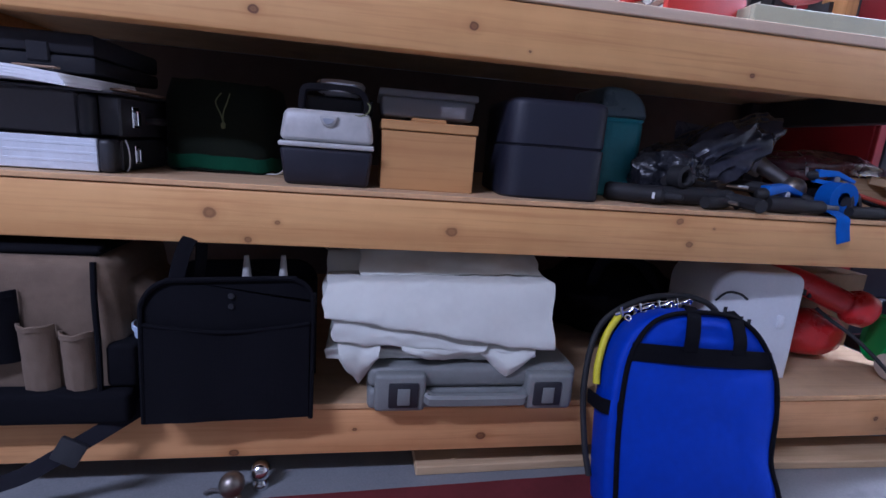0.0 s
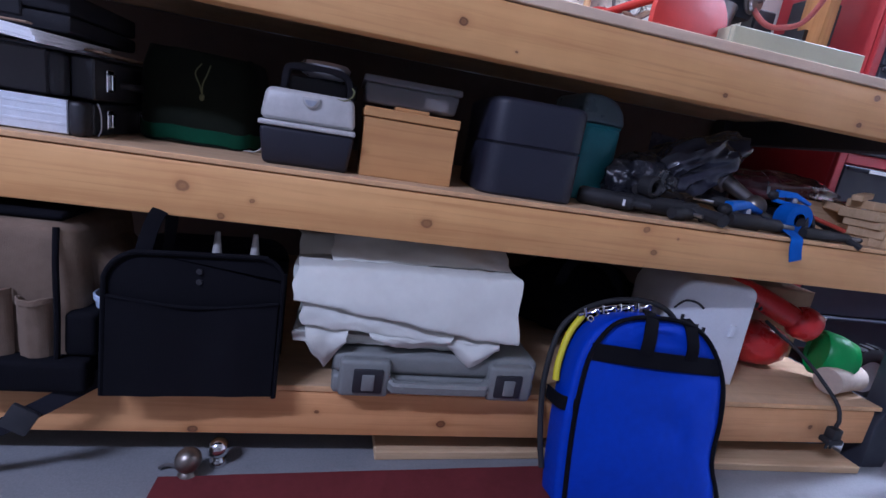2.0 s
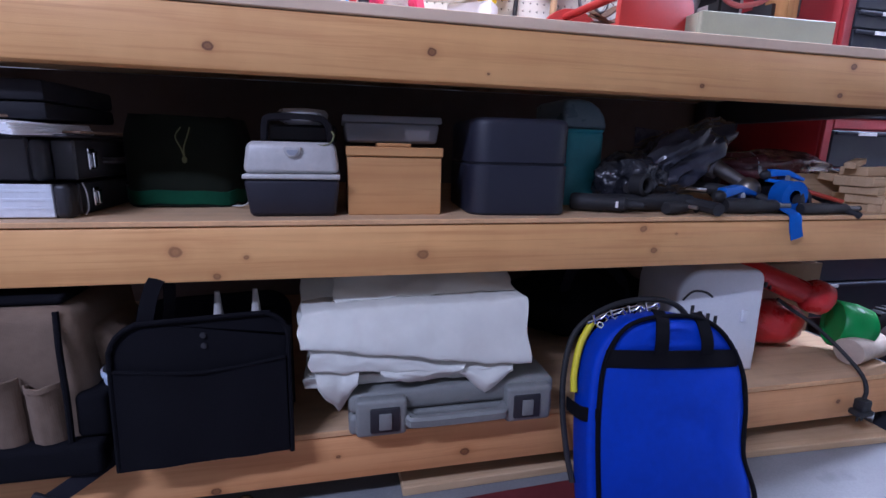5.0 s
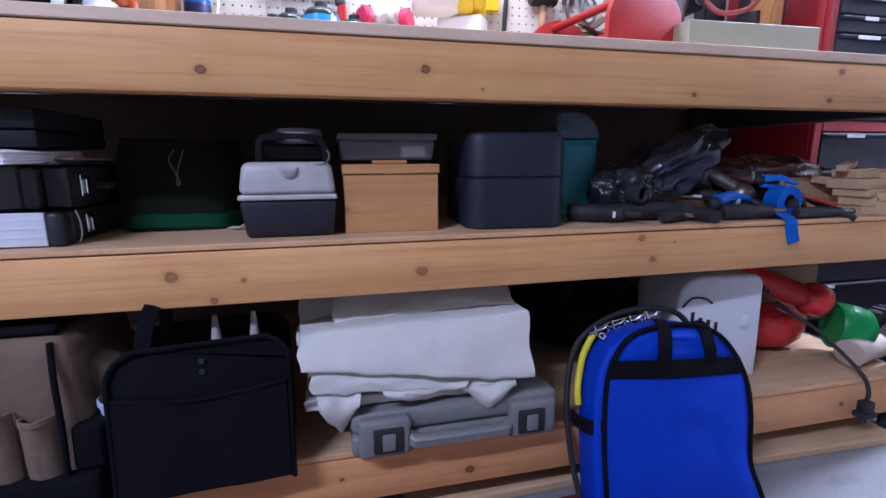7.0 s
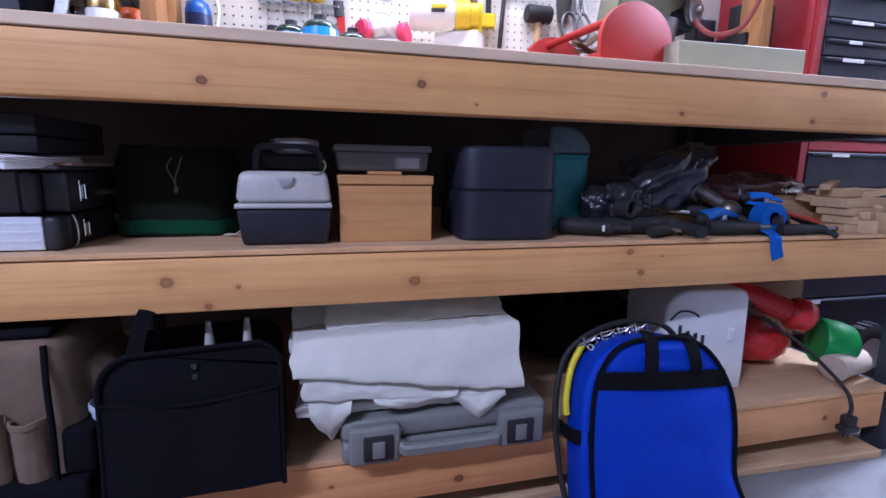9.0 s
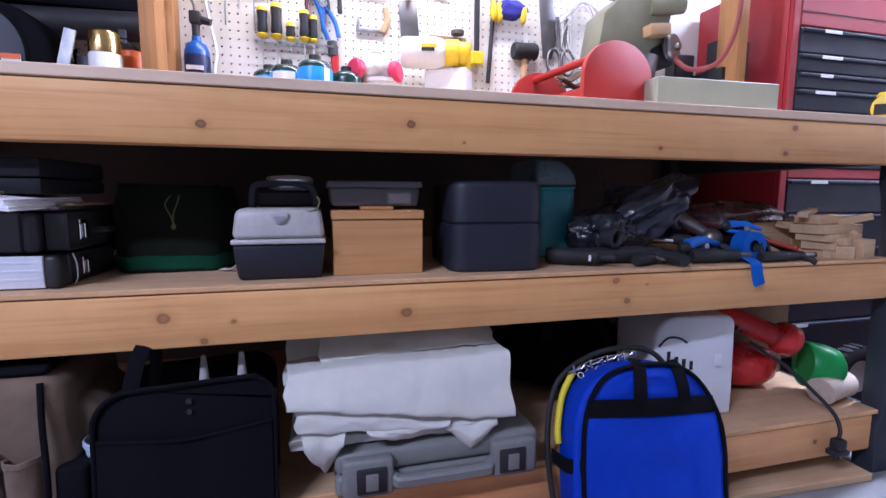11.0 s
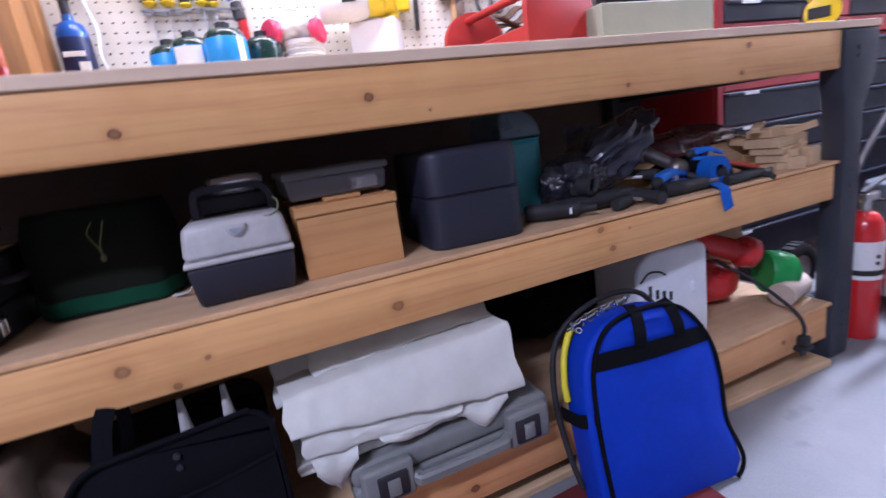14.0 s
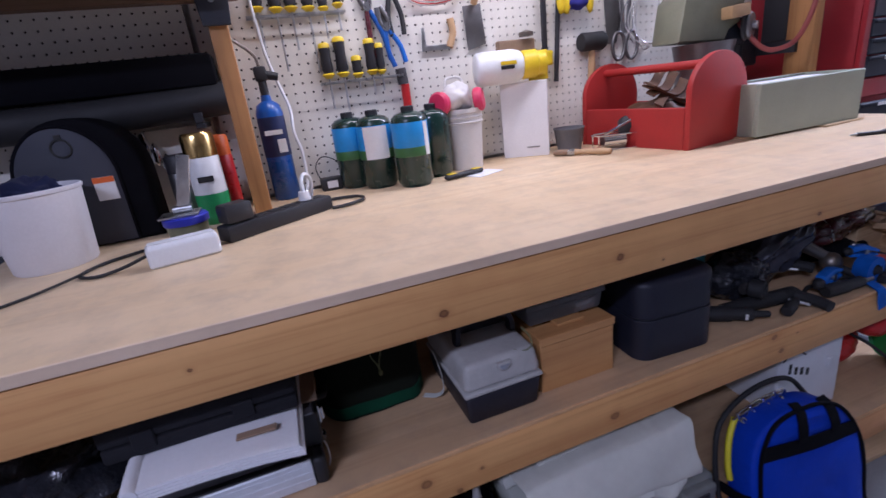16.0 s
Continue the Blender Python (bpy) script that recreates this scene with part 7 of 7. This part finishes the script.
for z0, z1 in ((0.79, 0.888), (0.69, 0.79), (0.59, 0.69), (0.47, 0.59), (0.34, 0.47), (0.10, 0.34)):
    drawer_front(2.122, CX1 - 0.072, z0, z1, t, False)
for x in (CX0 + 0.08, CX1 - 0.08):
    for y in (CY + 0.06, CB - 0.06):
        bm = B()
        lathe(bm, [(0, -0.016), (0.046, -0.016), (0.05, -0.01), (0.05, 0.01), (0.046, 0.016), (0, 0.016)], pose(x, y, FLOOR + 0.05, 90), 20)
        box(bm, x - 0.03, x + 0.03, y - 0.03, y + 0.03, FLOOR + 0.1, 0.0895)
        part("caster", bm, M_RUBBER, t, "black caster")
t = thing("top_chest", "red steel top chest with labelled black drawers", "tool chest", put(0, 0, 0))
part("carcass", boxes((CX0, CX1, CY + 0.013, CB, 0.9055, 1.42), bevel=0.006, seg=2), M_RED, t)
part("left_stile", boxes((CX0, CX0 + 0.032, CY - 0.004, CY + 0.0125, 0.9055, 1.42), bevel=0.003), M_RED, t)
part("centre_stile", boxes((2.065, 2.12, CY - 0.004, CY + 0.0125, 0.97, 1.24), bevel=0.003), M_RED, t)
part("right_stile", boxes((CX1 - 0.07, CX1, CY - 0.004, CY + 0.0125, 0.9055, 1.42), bevel=0.003), M_RED, t)
part("bottom_rail", boxes((CX0 + 0.033, CX1 - 0.071, CY - 0.004, CY + 0.0125, 0.9055, 0.966), bevel=0.003), M_RED, t)
part("lid", boxes((CX0 + 0.033, CX1 - 0.071, CY - 0.004, CY + 0.0125, 1.242, 1.42), bevel=0.003), M_RED, t)
part("lid_groove", boxes((CX0 + 0.033, CX1 - 0.071, CY - 0.0052, CY - 0.0042, 1.286, 1.289)), M_INK, t, "dark lid seam")
for z0, z1 in ((1.155, 1.238), (1.095, 1.155), (1.04, 1.095), (0.968, 1.04)):
    drawer_front(CX0 + 0.034, 2.063, z0, z1, t)
    drawer_front(2.122, CX1 - 0.072, z0, z1, t)
part("badge", boxes((2.49, 2.52, CY - 0.0065, CY - 0.0045, 0.925, 0.945), bevel=0.001), M_STEEL, t, "small metal badge")
part("side_pocket", boxes((CX0 - 0.018, CX0 - 0.0005, 0.70, 0.80, 1.12, 1.28), bevel=0.004), M_BLACKPL, t, "black magnetic pocket on the side")

# ---- fire extinguisher ----
t = thing("fire_extinguisher", "red fire extinguisher with white label standing on the floor", "fire extinguisher", put(1.408, 0.035, FLOOR))
bm = B()
lathe(bm, [(0, 0.0), (0.046, 0.0), (0.049, 0.006), (0.049, 0.32), (0.044, 0.35), (0.030, 0.372), (0.016, 0.38), (0, 0.38)], None, 36)
part("cylinder", bm, plain("glossy_red_paint", (0.62, 0.02, 0.02), 0.2, 0.0, 0.06, 8.0, 0.0, coat=0.5), t, sharp=50)
bm = B()
lathe(bm, [(0.0492, 0.185), (0.0496, 0.187), (0.0496, 0.295), (0.0492, 0.297)], None, 36)
part("label_wrap", bm, M_LABEL, t, "white instruction label", sharp=40)
bm = B()
lathe(bm, [(0.0505, 0.198), (0.0515, 0.2), (0.0515, 0.212), (0.0505, 0.214)], None, 36)
part("strap_band", bm, M_INK, t, "dark band", sharp=40)
for z in (0.255, 0.235):
    bm = B()
    lathe(bm, [(0, 0.0012), (0.006, 0.0012), (0.006, 0)], pose(-0.018, -0.0465, z, 90, 0, -21), 14)
    part("pictogram", bm, M_INK, t, "dark pictogram dot")
bm = B()
rod(bm, (0, 0, 0.38), (0, 0, 0.41), 0.014, n=16)
box(bm, -0.016, 0.05, -0.012, 0.012, 0.405, 0.43, 0.004, 2)
part("valve", bm, M_STEEL, t)
bm = B()
box(bm, -0.02, 0.10, -0.008, 0.008, 0.0, 0.008, 0.002, m=pose(0, 0, 0.435, 0, -14, 0))
part("top_lever", bm, M_BLACKPL, t, "black top lever")
bm = B()
box(bm, 0.0, 0.09, -0.008, 0.008, -0.008, 0.0, 0.002, m=pose(0, 0, 0.415, 0, 10, 0))
part("carry_handle", bm, M_BLACKPL, t, "black carry handle")

# ---- lawn mower ----
t = thing("lawn_mower", "red push lawn mower with grey engine cover and bag", "lawn mower", put(1.93, 0.06, FLOOR))
bm = B()
rounded(bm, 0.62, 0.46, 0.09, 0.22, 0.09, 1, y0=-0.23)
part("deck", bm, M_REDPL, t, "red steel deck", sharp=40)


def mower_wheel(x, y):
    bm = B()
    lathe(bm, [(0.055, -0.022), (0.085, -0.024), (0.098, -0.018), (0.1, 0.0), (0.098, 0.018), (0.085, 0.024), (0.055, 0.022)], pose(x, y, 0.1, 90), 32)
    w = part("wheel", bm, M_RUBBER, t, "black treaded tyre", sharp=40)
    for k in range(24):
        bm = B()
        box(bm, -0.006, 0.006, -0.019, 0.019, 0.097, 0.103, 0.0015, m=pose(x, y, 0.1) @ Matrix.Rotation(k * math.tau / 24, 4, "Y"))
        part("tread_lug", bm, M_RUBBER, w)
    bm = B()
    lathe(bm, [(0, -0.02), (0.014, -0.024), (0.02, -0.012), (0.05, -0.010), (0.056, -0.020), (0.06, -0.02), (0.06, 0.02), (0, 0.02)], pose(x, y, 0.1, 90), 28)
    part("hub", bm, plain("pale_grey_hub", (0.50, 0.50, 0.50), 0.45), w, "pale grey hub", sharp=40)


for x, y in ((-0.335, -0.26), (0.28, -0.26), (-0.335, 0.26), (0.28, 0.26)):
    mower_wheel(x, y)
bm = B()
rounded(bm, 0.48, 0.38, 0.2205, 0.40, 0.11, 1, y0=-0.19)
for v in bm.verts:
    if v.co.z > 0.28:
        v.co.x, v.co.y = v.co.x * 0.86, v.co.y * 0.86
part("engine_cover", bm, plain("grey_engine_cover", (0.13, 0.16, 0.18), 0.35), t, "grey engine cover", sharp=50)
part("cover_badge", boxes((-0.17, -0.03, -0.12, -0.02, 0.4005, 0.407), bevel=0.003), M_REDPL, t, "red badge on the cover")
part("white_sticker", boxes((-0.165, -0.10, -0.168, -0.155, 0.335, 0.352), bevel=0.001), M_LABEL, t, "white oval sticker")
bm = B()
for k in range(7):
    tube(bm, [(-0.11 + 0.006 * k, -0.215 - 0.004 * k, 0.30 + 0.012 * k), (-0.04, -0.19 - 0.003 * k, 0.385 + 0.010 * k), (0.06, -0.15, 0.405 + 0.010 * k), (0.16 + 0.004 * k, -0.12, 0.36 + 0.012 * k)], 0.0062, 8)
part("coiled_cable", bm, M_RUBBER, t, "black cable coiled over the cover", sharp=60)
for y in (-0.06, 0.24):
    bm = B()
    tube(bm, [(0.05, y + 0.06, 0.20), (0.13, y + 0.07, 0.40), (0.30, y + 0.04, 0.64), (0.36, y + 0.03, 0.67), (0.9, y + 0.02, 0.69)], 0.012, 10)
    part("handle_bar", bm, M_GUNMETAL, t, "dull steel handle bar", sharp=60)
bm = B()
box(bm, 0.38, 0.76, -0.16, 0.24, 0.18, 0.52, 0.05, 3)
for v in bm.verts:
    v.co.x += 0.25 * (v.co.z - 0.2)
part("grass_bag", bm, plain("dark_grass_bag", (0.045, 0.042, 0.045), 0.85, bump=0.5), t, "dark cloth grass bag", sharp=50)

# ---- shovel, carton ----
M_SCOOP = plain("dull_aluminium", (0.50, 0.49, 0.48), 0.5, 0.55, 0.1, 18.0, 0.2, 300.0)
t = thing("scoop_shovel", "aluminium scoop shovel with red grip leaning on the mower", "shovel", put(1.58, -0.10, FLOOR))


def scoop(u, v):
    a = (u ** 0.75 - 0.5) * 2
    x = -0.12 + 0.47 * u
    z = 0.115 + v * 0.24 * math.sqrt(max(0.0, 1 - (abs(a) ** 2.2))) + 0.05 * u
    return (x, 0.02 - 0.05 * (1 - a * a) * v * (1 - v) * 2 + 0.08 * v - 0.12 * u, z)


bm = B()
sheet(bm, 64, 12, scoop, 0.002)
part("scoop_blade", bm, M_SCOOP, t, "worn aluminium scoop", sharp=60)
bm = B()
for k in range(16):
    u = 0.30 + 0.035 * k
    c = Vector(scoop(u, 1.0))
    box(bm, -0.006, 0.006, -0.0015, 0.0015, -0.004, 0.007, 0.001, m=Matrix.Translation(c))
part("lip_teeth", bm, M_SCOOP, t, "ragged bent lip of the scoop")
bm = B()
box(bm, -0.01, 0.485, -0.012, 0.012, -0.012, 0.006, 0.003, m=pose(-0.13, -0.004, 0.110, 0, -6, -14))
part("edge_bar", bm, M_SILVER, t, "bright bottom edge")
bm = B()
tube(bm, [(0.02, 0.06, 0.27), (-0.06, 0.06, 0.37), (-0.12, 0.06, 0.43)], 0.008, 10)
part("shaft", bm, M_STEEL, t, sharp=60)
bm = B()
tube(bm, [(-0.12, 0.06, 0.43), (-0.165, 0.06, 0.485), (-0.20, 0.06, 0.55)], 0.012, 12)
part("grip", bm, M_REDPL, t, "red grip", sharp=60)
t = thing("blade_carton", "tan carton with black lettering lying on the shovel", "carton", pose(1.432, -0.125, FLOOR + 0.196, 0, 2, -3))
part("carton_wall", boxes((-0.10, 0.13, -0.02, 0.004, 0.0, 0.085), bevel=0.0015), plain("tan_print_card", (0.62, 0.42, 0.28), 0.6), t)
part("yellow_corner", boxes((-0.10, -0.03, -0.0215, -0.0205, 0.004, 0.045)), M_TAPEYEL, t, "yellow printed corner")
part("white_sticker", boxes((0.045, 0.125, -0.0215, -0.0205, 0.004, 0.040)), M_LABEL, t, "white sticker")
part("dark_base", boxes((-0.09, 0.10, -0.019, 0.003, -0.018, -0.001), bevel=0.002), M_BLACKPL, t, "black blade edge below")


def lettering(text, size, m, mat, parent, name="lettering"):
    cu = bpy.data.curves.new(name, "FONT")
    cu.body, cu.size, cu.extrude, cu.align_x = text, size, 0.0004, "LEFT"
    tmp = bpy.data.objects.new(name, cu)
    me = bpy.data.meshes.new_from_object(tmp)
    bpy.data.objects.remove(tmp)
    me.transform(m)
    me.materials.clear()
    me.materials.append(mat)
    ob = new(name, me)
    ob.parent = parent
    return ob


lettering("on Metal", 0.036, pose(-0.06, -0.0212, 0.048, 90), M_INK, t)

# ---- garden tools by the wall ----
def long_tool(name, a, b, r, mats, label, head=None):
    t = thing(name, label, "garden tool", put(0, 0, 0), group="long-handled tools")
    a, b = Vector(a), Vector(b)
    cuts = [0.0] + [c for c, _ in mats[:-1]] + [1.0]
    for (c0, c1), (_, m) in zip(zip(cuts, cuts[1:]), mats):
        bm = B()
        rod(bm, a.lerp(b, c0), a.lerp(b, c1), r, n=12)
        part("shaft", bm, m, t, sharp=40)
    if head:
        bm = B()
        d = (b - a).normalized()
        c = a.lerp(b, head[0])
        box(bm, -head[1] / 2, head[1] / 2, -0.015, 0.015, -head[2] / 2, head[2] / 2, 0.004, m=Matrix.Translation(c) @ Matrix.Rotation(radians(head[3]), 4, "X"))
        part("head", bm, head[4], t)
    return t


LIME = plain("lime_handle_paint", (0.60, 0.62, 0.03), 0.4)
long_tool("garden_rake", (2.66, 0.50, FLOOR), (2.98, 0.62, 1.65), 0.014, [(0.45, M_WOODH), (0.7, M_ORANGE), (0, M_WOODH)], "wooden-handled rake with orange sleeve against the wall")
long_tool("leaf_rake", (2.74, 0.34, FLOOR + 0.2), (2.90, 0.60, 1.10), 0.013, [(0, LIME)], "lime-yellow handled rake leaning on the wall")
long_tool("hoe", (2.74, 0.44, FLOOR), (3.00, 0.48, 1.75), 0.013, [(0.5, M_GUNMETAL), (0, M_WOODH)], "steel and wood hoe leaning on the wall")
long_tool("edger", (2.78, 0.36, FLOOR), (2.98, 0.40, 1.6), 0.014, [(0.35, M_BLACKPL), (0.55, M_WOODH), (0, M_BLACKPL)], "black and wood edging tool leaning on the wall")
long_tool("pole_saw", (2.70, 0.30, FLOOR), (3.00, 0.30, 1.9), 0.016, [(0.5, M_DARKBLUE), (0, M_GUNMETAL)], "dark blue pole saw leaning on the wall")
long_tool("shovel_pole", (2.62, 0.56, FLOOR), (2.96, 0.70, 1.7), 0.015, [(0.3, M_ORANGE), (0, M_WOODH)], "orange and wood shovel pole leaning on the wall")
long_tool("snow_brush", (2.70, 0.40, FLOOR + 0.02), (2.98, 0.52, 1.7), 0.013, [(0.4, M_BLACKPL), (0, M_FROST)], "grey pole with black brush head", (0.42, 0.05, 0.03, 0, M_BLACKPL))
bm = B()
box(bm, -0.015, 0.015, -0.12, 0.10, -0.014, 0.014, 0.005, 2)
rod(bm, (-0.01, 0.0, -0.014), (0.0, 0.0, -0.70), 0.012, n=10)
solo("push_broom", bm, M_BLACKPL, "black broom head on a short pole against the wall", "broom", put(2.58, 0.40, 0.70))
t = thing("hose_bundle", "thick yellow extension cord bundle hung on the wall", "cord bundle", put(2.98, 0.30, 0.78))
for k in range(9):
    bm = B()
    tube(bm, [(-0.012 * (k % 3), (0.02 + 0.010 * k) * math.cos(radians(a)), 0.36 * math.sin(radians(a)) * (1 + 0.02 * (k % 4)) + 0.01 * k) for a in range(0, 361, 24)], 0.0085, 8, 3)
    part("cord_loop", bm, M_TAPEYEL, t, sharp=60)
bm = B()
rod(bm, (0.07, 0.0, 0.37), (-0.03, 0.0, 0.37), 0.008, n=10)
part("wall_hook", bm, M_STEEL, t)
shop_light("bench_light", 0.1, 0.50, 1.80, "white shop light hung over the workbench", 1.14, 0.16)
bm = B()
for x in (-0.35, 0.55):
    rod(bm, (x, 0.50, 1.855), (x, 0.50, CEIL), 0.003, n=6)
part("hanging_wire", bm, M_STEEL, bpy.data.objects["bench_light"]).matrix_basis = Matrix.Translation((-0.1, -0.50, -1.80))
shop_light("ceiling_light", -1.85, -1.75, CEIL - 0.056, "white ceiling shop light")
shop_light("ceiling_light", 2.55, 0.24, CEIL - 0.056, "white ceiling shop light", 0.94)
